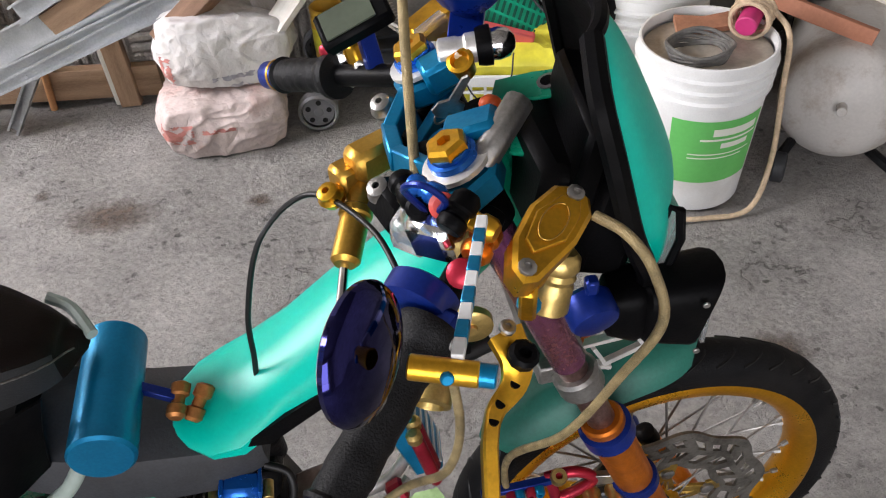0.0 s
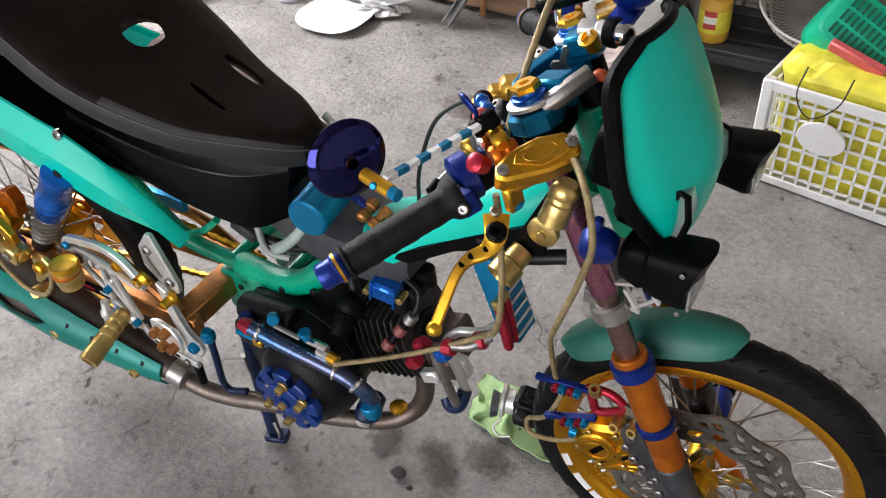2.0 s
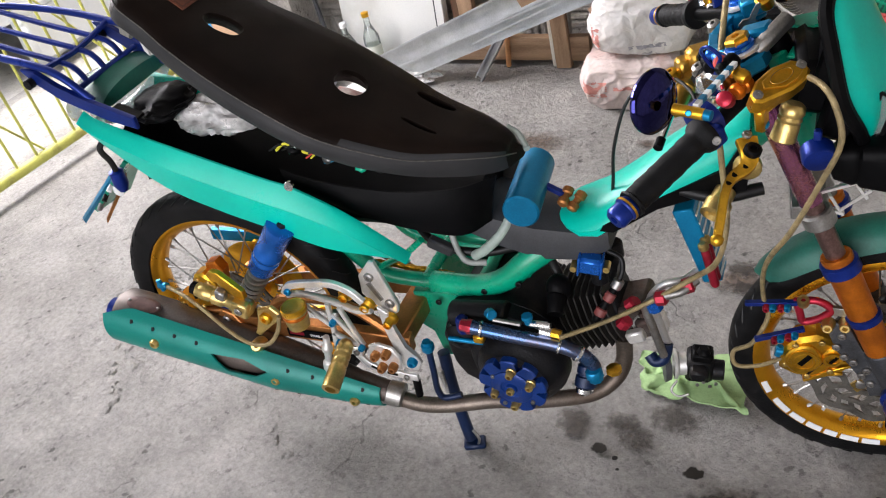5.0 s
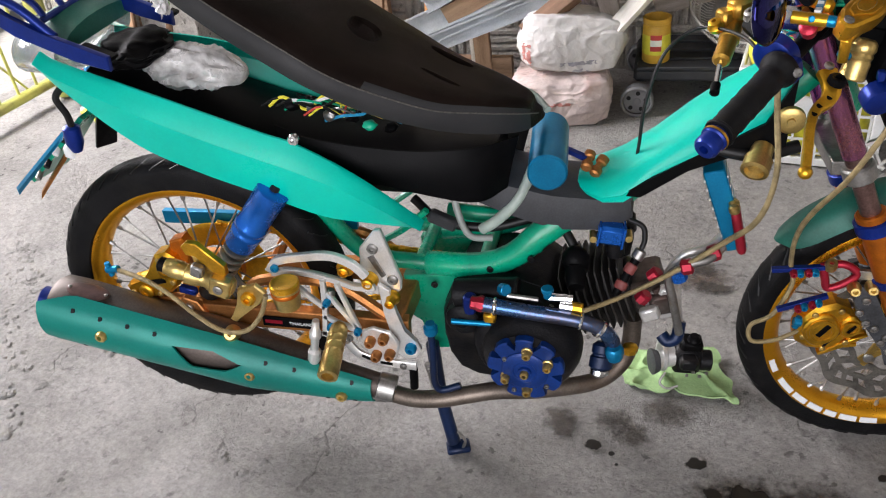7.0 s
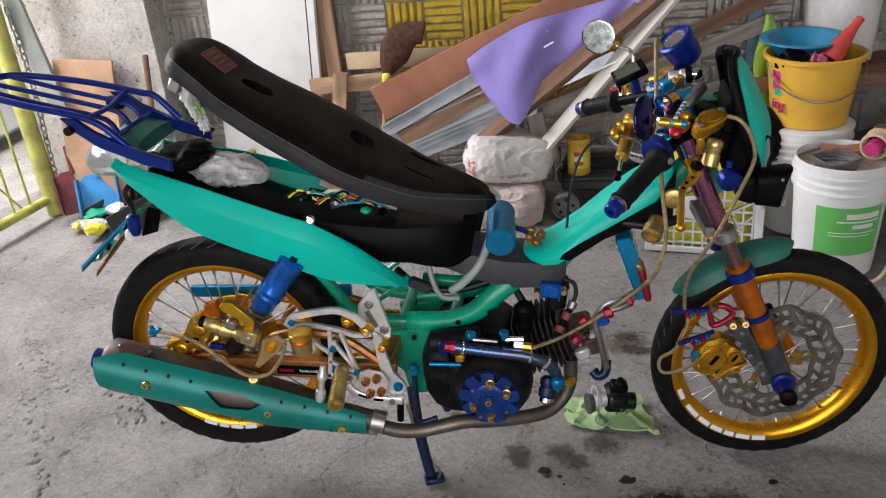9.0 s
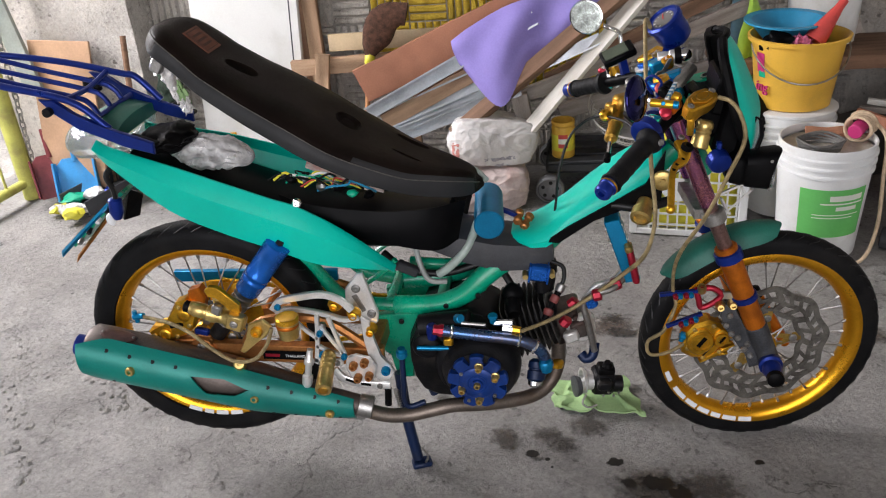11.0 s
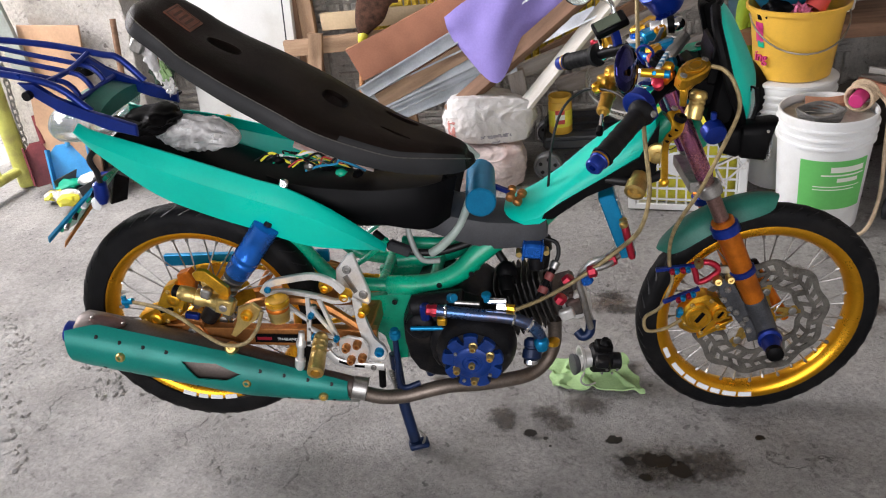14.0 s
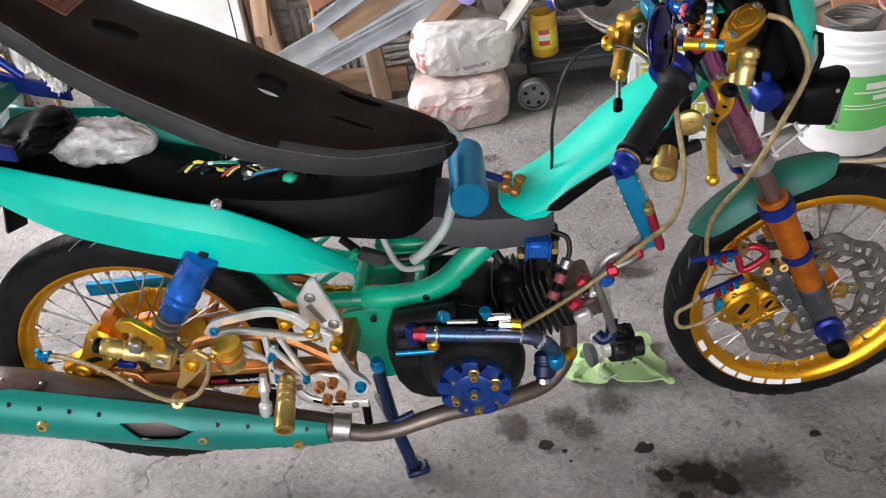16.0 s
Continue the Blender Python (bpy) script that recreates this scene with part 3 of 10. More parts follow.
def wheel(name, c, rz, r_out, tw, label, hub_r, disc):
    bm = B()
    rr = 0.2105
    prof = [(rr, -0.026), (rr + 0.006, -0.024), (rr + 0.005, -0.019), (rr - 0.006, -0.017), (rr - 0.012, -0.006), (rr - 0.012, 0.006), (rr - 0.006, 0.017), (rr + 0.005, 0.019), (rr + 0.006, 0.024), (rr, 0.026), (rr - 0.012, 0.023), (rr - 0.022, 0.010), (rr - 0.024, 0.0), (rr - 0.022, -0.010), (rr - 0.012, -0.023)]
    hoop(bm, c, rz, prof)
    w = part(name, bm, RIMGOLD, bike, label)
    bm = B()
    hoop(bm, c, rz, tyre_profile(rr + 0.001, r_out, tw), 96)
    t = part("tyre", bm, RUBBER, w, "black road tyre with curved tread grooves")
    groove = B()
    for i in range(44):
        a = 2 * math.pi * i / 44
        for s in (-1, 1):
            P = []
            for k in range(5):
                f = k / 4
                y = s * tw * (0.12 + 0.62 * f)
                aa = math.acos(max(-1, min(1, abs(y) / tw)))
                rad = rr + (r_out - rr) * (math.sin(aa) ** 0.62) - 0.0010
                P.append(ring(c, rz, rad, a + (0.06 if s > 0 else 0) + 0.11 * f * f, y))
            tube(groove, P, 0.0017, 1, 4, smooth=False)
    tagged(part("tread_pattern", groove, CABLE, w), kind="stuff")
    bm = B()
    d = Matrix.Rotation(radians(rz), 3, 'Z') @ Vector((0, 1, 0))
    lathe(bm, c - d * 0.062, c + d * 0.062, [(0, 0.014), (0.004, 0.02), (0.02, 0.022), (0.022, hub_r), (0.030, hub_r + 0.002), (0.034, hub_r * 0.72), (0.09, hub_r * 0.72), (0.094, hub_r + 0.002), (0.102, hub_r), (0.104, 0.022), (0.12, 0.02), (0.124, 0.014)], 28)
    part("hub", bm, GOLD, w, "gold anodised hub")
    for i in range(36):
        s = -1 if i % 2 else 1
        a = 2 * math.pi * i / 36
        b = a + (0.42 if (i // 2) % 2 else -0.42)
        bm = B()
        p0 = ring(c, rz, hub_r, b, s * 0.032)
        p1 = ring(c, rz, rr - 0.016, a, s * 0.003)
        cyl(bm, p0, p1, 0.0016, seg=6)
        q = p1 + (p0 - p1).normalized() * 0.016
        cyl(bm, q, p1, 0.0034, 0.0038, seg=6)
        part("spoke", bm, STEEL, w)
    return w


front_wheel = wheel("front_wheel", FC, STEER, 0.2554, 0.031, "gold front wheel with wire spokes", 0.03, 0.13)
rear_wheel = wheel("rear_wheel", RC, SWUNG, 0.262, 0.038, "gold rear wheel with wire spokes", 0.042, 0.10)


def wavy_ring(bm, c, rz, y, r0, r1, wave, n, th, seg=120):
    rings = []
    for i in range(seg):
        a = 2 * math.pi * i / seg
        k = wave * math.sin(a * n)
        rings.append([bm.verts.new(ring(c, rz, r, a, yy)) for r, yy in ((r0 + k, y - th / 2), (r1 + k, y - th / 2), (r1 + k, y + th / 2), (r0 + k, y + th / 2))])
    for i in range(seg):
        ringfaces(bm, rings[i], rings[(i + 1) % seg])


def brake_disc(c, rz, y, r_in, r_out, parent, n=10, th=0.004):
    """A wave disc with cut-outs between its two rings, bolted to a spidery carrier."""
    w = r_out - r_in
    bm = B()
    wavy_ring(bm, c, rz, y, r_out - w * 0.20, r_out, w * 0.08, n, th)
    wavy_ring(bm, c, rz, y, r_out - w * 0.56, r_out - w * 0.42, w * 0.05, n, th)
    wavy_ring(bm, c, rz, y, r_in, r_in + w * 0.17, w * 0.05, n, th)
    for i in range(n):
        for f, lean, r0, r1, wd in ((0.0, 0.13, 0.54, 0.88, 0.22), (0.33, 0.13, 0.54, 0.88, 0.12), (0.66, 0.13, 0.54, 0.88, 0.14), (0.15, -0.16, 0.08, 0.50, 0.20), (0.62, -0.16, 0.08, 0.50, 0.13)):
            a = 2 * math.pi * (i + f) / n
            beam(bm, ring(c, rz, r_in + w * r0, a, y), ring(c, rz, r_in + w * r1, a + lean, y), w * wd, th * 0.98, 0, up=(0, 1, 0))
    ob = part("brake_disc", bm, DISC, parent, "grey steel wave brake disc with cut-outs", smooth=False)
    d = Matrix.Rotation(radians(rz), 3, 'Z') @ Vector((0, -1, 0))
    for i in range(5):
        a = 2 * math.pi * i / 5 + 0.22
        bm = B()
        tip = ring(c, rz, r_in - w * 0.18, a, y)
        for da in (-0.5, 0.5):
            beam(bm, ring(c, rz, 0.030, a + da, y + 0.004), tip, 0.011, 0.005, 0.1, up=(0, 1, 0))
        beam(bm, tip, ring(c, rz, r_in + w * 0.1, a, y), 0.020, th, 0.1, up=(0, 1, 0))
        part("disc_carrier", bm, CARRIER, parent, "dull gold disc carrier arm")
        bm = B()
        lathe(bm, tip + d * 0.001, tip + d * 0.006, [(0, 0.0085), (0.004, 0.0085), (0.005, 0.006), (0.005, 0.003)], 14)
        part("disc_button", bm, STEEL, parent)
    return ob


brake_disc(FC, STEER, -0.030, 0.078, 0.139, front_wheel)
brake_disc(RC, SWUNG, -0.045, 0.060, 0.098, rear_wheel)

# white bars printed on the rims
for c, rz, bars, par in ((FC, STEER, ((3.45, 3.58), (3.68, 3.87), (3.90, 4.05), (4.08, 4.22), (4.25, 4.36), (4.39, 4.54), (4.57, 4.71)), front_wheel), (RC, SWUNG, ((4.25, 4.39), (4.42, 4.52), (4.55, 4.68), (4.71, 4.84)), rear_wheel)):
    for a0, a1 in bars:
        bm = B()
        n = max(2, int((a1 - a0) / 0.05))
        edge = [[bm.verts.new(ring(c, rz, r, a0 + (a1 - a0) * i / n, y)) for i in range(n + 1)] for r, y in ((0.2110, -0.0277), (0.2010, -0.0257), (0.2010, -0.0243), (0.2110, -0.0263))]
        for k in range(4):
            for i in range(n):
                bm.faces.new((edge[k][i], edge[k][i + 1], edge[(k + 1) % 4][i + 1], edge[(k + 1) % 4][i]))
        bm.faces.new([e[0] for e in edge])
        bm.faces.new([e[-1] for e in edge][::-1])
        part("rim_mark", bm, WHITE, par, "plain white printed bar")

# fork
FD = Vector((0.40, 0, -1.0)).normalized()      # down along the fork


def onfork(z, y):
    """The point at height z and y to the left on the fork's plane."""
    return Vector((FC.x + (FC.z - z) * 0.40 - 0.118 * y, 0.020 + 0.993 * y, z))


for s in (-1, 1):
    y = s * 0.074
    bm = B()
    cyl(bm, onfork(0.845, y), onfork(0.47, y), 0.0145, seg=20)
    leg = part("fork_tube", bm, FORKTUBE if s < 0 else STEEL, bike, "heat-tinted steel fork tube")
    bm = B()
    cyl(bm, onfork(0.80, y), onfork(0.612, y), 0.0165, 0.0165, seg=20)
    part("fork_sleeve", bm, PURPLE, leg, "purple anodised fork sleeve")
    bm = B()
    cyl(bm, onfork(0.522, y), onfork(0.335, y), 0.0225, 0.0208, seg=24)
    part("fork_slider", bm, ORANGE, leg, "orange anodised fork slider")
    for z, r, h in ((0.512, 0.0275, 0.020), (0.412, 0.0255, 0.012)):
        bm = B()
        lathe(bm, onfork(z, y), onfork(z - 0.05, y), [(0, r - 0.003), (0.002, r), (h, r), (h + 0.002, r - 0.003)], 24)
        part("fork_collar", bm, BLUE, leg, "dark blue clamp ring")
    bm = B()
    cyl(bm, onfork(0.34, y), onfork(0.225, y), 0.023, 0.021, seg=20)
    beam(bm, onfork(0.335, y) + Vector((-0.022, 0, 0)), onfork(0.24, y) + Vector((-0.03, 0, 0)), 0.012, 0.03)
    part("fork_foot", bm, FOOT, leg, "dark grey cast fork foot")
    bm = B()
    a = onfork(0.256, y) + Vector((0, s * 0.012, 0))
    lathe(bm, a, a + Vector((0, s, 0)), [(0, 0.02), (0.006, 0.024), (0.016, 0.024), (0.020, 0.019), (0.034, 0.020), (0.040, 0.017), (0.052, 0.015), (0.054, 0.008)], 20)
    part("axle_slider", bm, BLUE, leg, "blue crash slider on the axle end")
    bm = B()
    p = a + Vector((0, s * 0.054, 0))
    lathe(bm, p, p + Vector((0, s, 0)), [(0, 0.017), (0.012, 0.017), (0.016, 0.010)], 16)
    part("slider_cap", bm, BLACK, leg)

# slim orange canister beside the slider
bm = B()
q0, q1 = Vector((1.234, 0.020, 0.366)), Vector((1.304, 0.020, 0.243))
lathe(bm, q0, q1, [(0, 0.008), (0.004, 0.0115), (0.135, 0.0115), (0.141, 0.009)], 18)
can0 = part("fork_canister", bm, ORANGE, bike, "slim orange canister behind the fork slider")
bm = B()
lathe(bm, q0 + (q0 - q1).normalized() * 0.022, q1, [(0, 0.007), (0.004, 0.0125), (0.024, 0.0125), (0.026, 0.009)], 18)
part("canister_cap", bm, BLACK, can0)
# lower and upper fork clamps
bm = B()
for s in (-1, 1):
    lathe(bm, onfork(0.600, s * 0.074), onfork(0.5, s * 0.074), [(0, 0.020), (0.003, 0.023), (0.024, 0.023), (0.027, 0.020)], 20)
beam(bm, onfork(0.59, -0.07) + Vector((-0.01, 0, 0)), onfork(0.59, 0.07) + Vector((-0.01, 0, 0)), 0.05, 0.022)
part("lower_fork_clamp", bm, STEEL, bike, "grey cast lower fork clamp")

bm = B()


def clampframe(z):
    return Matrix.Translation(onfork(z, 0)) @ Matrix.Rotation(radians(STEER), 4, 'Z') @ Matrix.Rotation(math.atan(0.40) * -1, 4, 'Y')


UP = clampframe(0.832) @ Matrix.Diagonal((1, 0.90, 1, 1))
for q in (-1, 1):
    plate(bm, [(0.026, q * 0.062), (0.030, q * 0.085), (0.022, q * 0.106), (0.0, q * 0.116), (-0.022, q * 0.106), (-0.028, q * 0.085), (-0.024, q * 0.058), (0.0, q * 0.052)][::q], UP, 0.024, 0.004)
    beam(bm, UP @ Vector((-0.020, q * 0.064, 0.004)), UP @ Vector((-0.044, q * 0.018, 0.004)), 0.012, 0.020, 0.12)
    beam(bm, UP @ Vector((0.012, q * 0.064, -0.016)), UP @ Vector((-0.040, q * 0.010, -0.022)), 0.010, 0.016, 0.12)
beam(bm, UP @ Vector((-0.044, -0.024, 0.004)), UP @ Vector((-0.044, 0.024, 0.004)), 0.013, 0.020, 0.12)
cyl(bm, UP @ Vector((-0.006, 0, -0.032)), UP @ Vector((-0.006, 0, -0.014)), 0.020)
clamp = part("upper_fork_clamp", bm, CYAN, bike, "sky-blue anodised upper fork clamp")
for s in (-1, 1):
    p = onfork(0.846, s * 0.074)
    bm = B()
    lathe(bm, p, p - FD, [(0, 0.026), (0.004, 0.026), (0.005, 0.022), (0.005, 0.010)], 24)
    part("fork_washer", bm, SILVER, clamp)
    p2 = p - FD * 0.005
    bm = B()
    lathe(bm, p2, p2 - FD, [(0, 0.019), (0.005, 0.019), (0.006, 0.016), (0.008, 0.0165), (0.010, 0.016)], 24)
    part("fork_preload_ring", bm, BRIGHTBLUE, clamp)
    p3 = p2 - FD * 0.009
    bm = B()
    lathe(bm, p3, p3 - FD, [(0, 0.0165), (0.006, 0.0165), (0.009, 0.0135), (0.009, 0.006), (0.004, 0.005), (0.004, 0.001)], 6)
    part("fork_top_bolt", bm, GOLD, clamp, "gold hexagonal fork cap")
# clip-on risers above the clamp
for s in (-1, 1):
    bm = B()
    c = UP @ Vector((0.020, s * 0.055, 0.016))
    box(bm, c, (0.042, 0.030, 0.026), (0, -20, s * 12), 0.15)
    box(bm, UP @ Vector((-0.03, s * 0.05, -0.02)), (0.02, 0.016, 0.05), (0, -20, 0), 0.15)
    part("bar_riser", bm, CYAN, clamp, "machined blue bar riser")
# silver cross tubes in front of the clamp
for q, p0, p1 in ((1, (1.014, 0.070, 0.868), (1.050, 0.068, 0.872)), (-1, (1.032, -0.060, 0.846), (1.068, -0.020, 0.874))):
    d = (Vector(p1) - Vector(p0)).normalized()
    L = (Vector(p1) - Vector(p0)).length
    bm = B()
    if q > 0:
        lathe(bm, p0, p1, [(0, 0.008), (0.002, 0.0115), (0.016, 0.0115), (0.018, 0.0105), (0.022, 0.0105), (0.024, 0.0125), (L, 0.0125)], 20)
    else:
        bs = basis(p0, p1)
        rgs = [[Vector(p0) + d * x + bs.to_3x3() @ Vector((math.cos(a) * (r - 0.0008 * (k % 4 == 0)), math.sin(a) * (r - 0.0008 * (k % 4 == 0)), 0)) for k, a in enumerate([2 * math.pi * k / 32 for k in range(32)])] for x, r in ((0, 0.010), (0.0015, 0.0112), (L - 0.0015, 0.0112), (L, 0.010))]
        loft(bm, rgs)
    t = part("cross_tube", bm, STEEL if q < 0 else SILVER, bike, "silver fluted accessory cross tube" if q < 0 else "silver accessory cross tube with a chrome dome")
    if q > 0:
        bm = B()
        lathe(bm, Vector(p1) - d * 0.004, Vector(p1) + d, [(0, 0.015), (0.006, 0.0165), (0.012, 0.0165), (0.013, 0.013)], 24)
        part("tube_collar", bm, BLACK, t)
        bm = B()
        lathe(bm, Vector(p1) + d * 0.008, Vector(p1) + d, [(0, 0.0125), (0.006, 0.0135), (0.014, 0.0115), (0.019, 0.006), (0.020, 0.001)], 24)
        part("tube_dome", bm, CHROME, t)

# handlebars: two clip-on bars with grips
BAR = {-1: ((1.040, -0.072, 0.812), (0.897, -0.288, 0.742)), 1: ((1.012, 0.100, 0.830), (0.838, 0.276, 0.747))}
for s in (-1, 1):
    p0, p1 = (Vector(v) for v in BAR[s])
    d = (p1 - p0).normalized()
    bm = B()
    cyl(bm, p0, p0 + (p1 - p0) * 0.5, 0.011, seg=14)
    lathe(bm, onfork(0.818, s * 0.074), onfork(0.70, s * 0.074), [(0, 0.019), (0.003, 0.022), (0.030, 0.022), (0.033, 0.019)], 20)
    bar = part("handlebar", bm, BLACK, bike, "black clip-on handlebar clamped to the fork")
    bm = B()
    L = (p1 - p0).length
    g0 = p0 + d * (L * (0.38 if s < 0 else 0.52))
    prof = [(0, 0.0235), (0.005, 0.0245), (0.012, 0.0225), (0.018, 0.0175)]
    gl = L * (0.62 if s < 0 else 0.48) - 0.030
    for k in range(9):
        x = 0.024 + (gl - 0.036) * k / 8
        prof += [(x, 0.0172 + 0.0006 * (k % 2)), (x + 0.004, 0.0168 + 0.0008 * (k % 3 == 0))]
    prof += [(gl - 0.006, 0.0165), (gl - 0.003, 0.0195), (gl, 0.0185)]
    lathe(bm, g0, p1, prof, 20)
    part("grip", bm, GRIPR, bar, "worn smooth black rubber grip")
    bm = B()
    e0 = g0 + d * gl
    lathe(bm, e0, p1, [(0, 0.0135), (0.004, 0.0165), (0.010, 0.0165), (0.012, 0.0145), (0.026, 0.0150), (0.030, 0.0120), (0.030, 0.006), (0.022, 0.005)], 20)
    end = part("bar_end", bm, BLUE, bar, "blue bar-end weight")
    bm = B()
    lathe(bm, e0 + d * 0.0055, p1, [(0, 0.0172), (0.003, 0.0172)], 20)
    part("bar_end_ring", bm, GOLD, bar)

# seat, hinged up at its tail
SEAT = [  # x, y of the centre, z of the base line, half width, thickness
    (0.671, 0.002, 0.640, 0.008, 0.014), (0.656, -0.010, 0.637, 0.026, 0.034), (0.629, -0.018, 0.641, 0.044, 0.044), (0.582, -0.026, 0.656, 0.070, 0.047), (0.507, -0.047, 0.691, 0.100, 0.046), (0.411, -0.061, 0.751, 0.130, 0.044), (0.320, -0.071, 0.814, 0.132, 0.045),
    (0.235, -0.071, 0.868, 0.122, 0.043), (0.174, -0.064, 0.909, 0.115, 0.039), (0.140, -0.064, 0.940, 0.108, 0.038), (0.105, -0.074, 0.973, 0.096, 0.038), (0.088, -0.078, 0.988, 0.070, 0.032), (0.076, -0.080, 0.998, 0.032, 0.020)]
line = spline([(x, w, z) for x, y, z, w, t in SEAT], 5)
thk = spline([(x, t, y) for x, y, z, w, t in SEAT], 5)
rings = []
for i, p in enumerate(line):
    d = (line[min(i + 1, len(line) - 1)] - line[max(i - 1, 0)])
    nrm = Vector((d.z, 0, -d.x)).normalized()
    if nrm.z < 0:
        nrm = -nrm
    c = Vector((p.x, thk[i].z, p.z))
    w, t = p.y, thk[i].y
    sec = [(-0.97, 0.0), (-1.01, 0.25), (-1.0, 0.52), (-0.97, 0.74), (-0.88, 0.93), (-0.62, 1.06), (-0.3, 1.08), (0, 1.07), (0.3, 1.08), (0.62, 1.06), (0.88, 0.93), (0.97, 0.74), (1.0, 0.52), (1.01, 0.25), (0.97, 0.0), (0.5, -0.06), (0, -0.08), (-0.5, -0.06)]
    rings.append([c + Vector((0, a * w, 0)) + nrm * (b * t + 0.0025 * noise.noise(Vector((p.x * 14, a * 2.5, b)))) for a, b in sec])
bm = B()
loft(bm, rings)
seat_ob = part("seat", bm, VINYL, bike, "long black vinyl seat raised at its tail")


def seatpoint(x, y, up=0.0):
    """A place on the seat's upper skin and its normal."""
    best = min(range(len(line)), key=lambda i: abs(line[i].x - x))
    i = best
    d = (line[min(i + 1, len(line) - 1)] - line[max(i - 1, 0)])
    nrm = Vector((d.z, 0, -d.x)).normalized()
    if nrm.z < 0:
        nrm = -nrm
    return Vector((line[i].x, y, line[i].z)) + nrm * (thk[i].y * 1.05 + up), nrm


# seam bead along the edge of the seat cover
for s in (-1, 1):
    bm = B()
    P = [r[3 if s < 0 else 11] + Vector((0, s * 0.0003, 0)) for r in rings[1:-1]]
    tube(bm, P, 0.0011, 1, 6, smooth=False)
    part("seam", bm, mat("pale_stitching", (0.075, 0.068, 0.06), 0.6, 0.0, 0.3, 300), seat_ob)
p, nrm = seatpoint(0.133, -0.066)
bm = B()
m = Matrix.Translation(p + nrm * 0.0015) @ basis((0, 0, 0), nrm, (0, 1, 0))
mbox(bm, m, (0.058, 0.062, 0.002), 0)
part("seat_patch", bm, mat("brown_leather_patch", (0.16, 0.045, 0.02), 0.5, 0, 0.2, 40, 0.4, 400), seat_ob, "brown leather patch with worn stitching")
bm = B()
for a in (-1, 1):
    mbox(bm, m @ Matrix.Translation((0, a * 0.026, 0.0015)), (0.048, 0.0012, 0.001), 0)
    mbox(bm, m @ Matrix.Translation((a * 0.024, 0, 0.0015)), (0.0015, 0.052, 0.001), 0)
for k in range(3):
    mbox(bm, m @ Matrix.Translation((-0.012 + 0.012 * k, 0, 0.0015)), (0.005, 0.036, 0.001), 0)
part("patch_marks", bm, mat("dark_stamped_leather", (0.06, 0.02, 0.012), 0.6), seat_ob)

bm = B()
for i in range(1):
    rgs = []
    for x, z, w, h in ((-0.165, 0.815, 0.030, 0.018), (-0.150, 0.822, 0.055, 0.024), (-0.120, 0.830, 0.080, 0.030), (-0.085, 0.836, 0.092, 0.030), (-0.045, 0.830, 0.098, 0.022)):
        rgs.append([Vector((x, w * math.cos(a), z - 0.03 + h * max(-0.4, math.sin(a)))) for a in [2 * math.pi * k / 20 for k in range(20)]])
    loft(bm, rgs)
tail = part("tail_cowl", bm, FENDER, bike, "green tail cowl")
bm = B()
rgs = []
for x, z, w, h in ((-0.205, 0.762, 0.014, 0.014), (-0.195, 0.765, 0.050, 0.030), (-0.165, 0.772, 0.084, 0.044), (-0.12, 0.778, 0.104, 0.047), (-0.065, 0.780, 0.110, 0.040)):
    rgs.append([Vector((x, w * math.cos(a), z + h * math.sin(a))) for a in [2 * math.pi * k / 20 for k in range(20)]])
loft(bm, rgs)
part("tail_light", bm, CLEAR, bike, "clear plastic tail light lens")

# tub under the seat and the black side box
for s, dz in ((-1, -0.012), (1, -0.048)):
    bm = B()
    skin(bm, [(0.275, s * 0.118, 0.690 + dz), (0.345, s * 0.126, 0.668 + dz), (0.48, s * 0.120, 0.650 + dz), (0.58, s * 0.100, 0.646 + dz), (0.650, s * 0.060, 0.640 + dz)],
         [(0.300, s * 0.130, 0.655 + dz * 0.9), (0.400, s * 0.132, 0.605 + dz * 0.6), (0.50, s * 0.122, 0.570 + dz * 0.5), (0.58, s * 0.100, 0.545 + dz * 0.4), (0.625, s * 0.065, 0.550 + dz * 0.5)], 6, 0.006, 5, 0.004, s)
    part("seat_side_cover", bm, BLACK, bike, "black plastic side cover under the seat")
bm = B()
rgs = []
for x, z, w, h in ((-0.06, 0.728, 0.075, 0.020), (0.05, 0.685, 0.105, 0.032), (0.20, 0.615, 0.120, 0.042), (0.35, 0.575, 0.115, 0.042), (0.50, 0.565, 0.10, 0.04), (0.60, 0.565, 0.07, 0.035)):
    rgs.append([Vector((x, w * math.cos(a), z + h * math.sin(a))) for a in [2 * math.pi * k / 18 for k in range(18)]])
loft(bm, rgs)
part("seat_tub", bm, BLACK, bike, "black inner tub below the raised seat")

# centre tunnel and leg shield
bm = B()
rgs = []
for x, zt, zb, w in ((0.50, 0.600, 0.560, 0.050), (0.56, 0.575, 0.52, 0.060), (0.63, 0.553, 0.492, 0.066), (0.70, 0.536, 0.470, 0.066), (0.77, 0.528, 0.470, 0.064), (0.815, 0.528, 0.485, 0.056)):
    rgs.append([Vector((x, w * a, zb + (zt - zb) * b)) for a, b in ((-1, 0), (-1.02, 0.4), (-0.9, 0.8), (-0.5, 0.98), (0, 1.02), (0.5, 0.98), (0.9, 0.8), (1.02, 0.4), (1, 0))])
loft(bm, rgs)
part("centre_tunnel", bm, GREYPL, bike, "scuffed grey plastic centre tunnel")
bm = B()
rgs = []
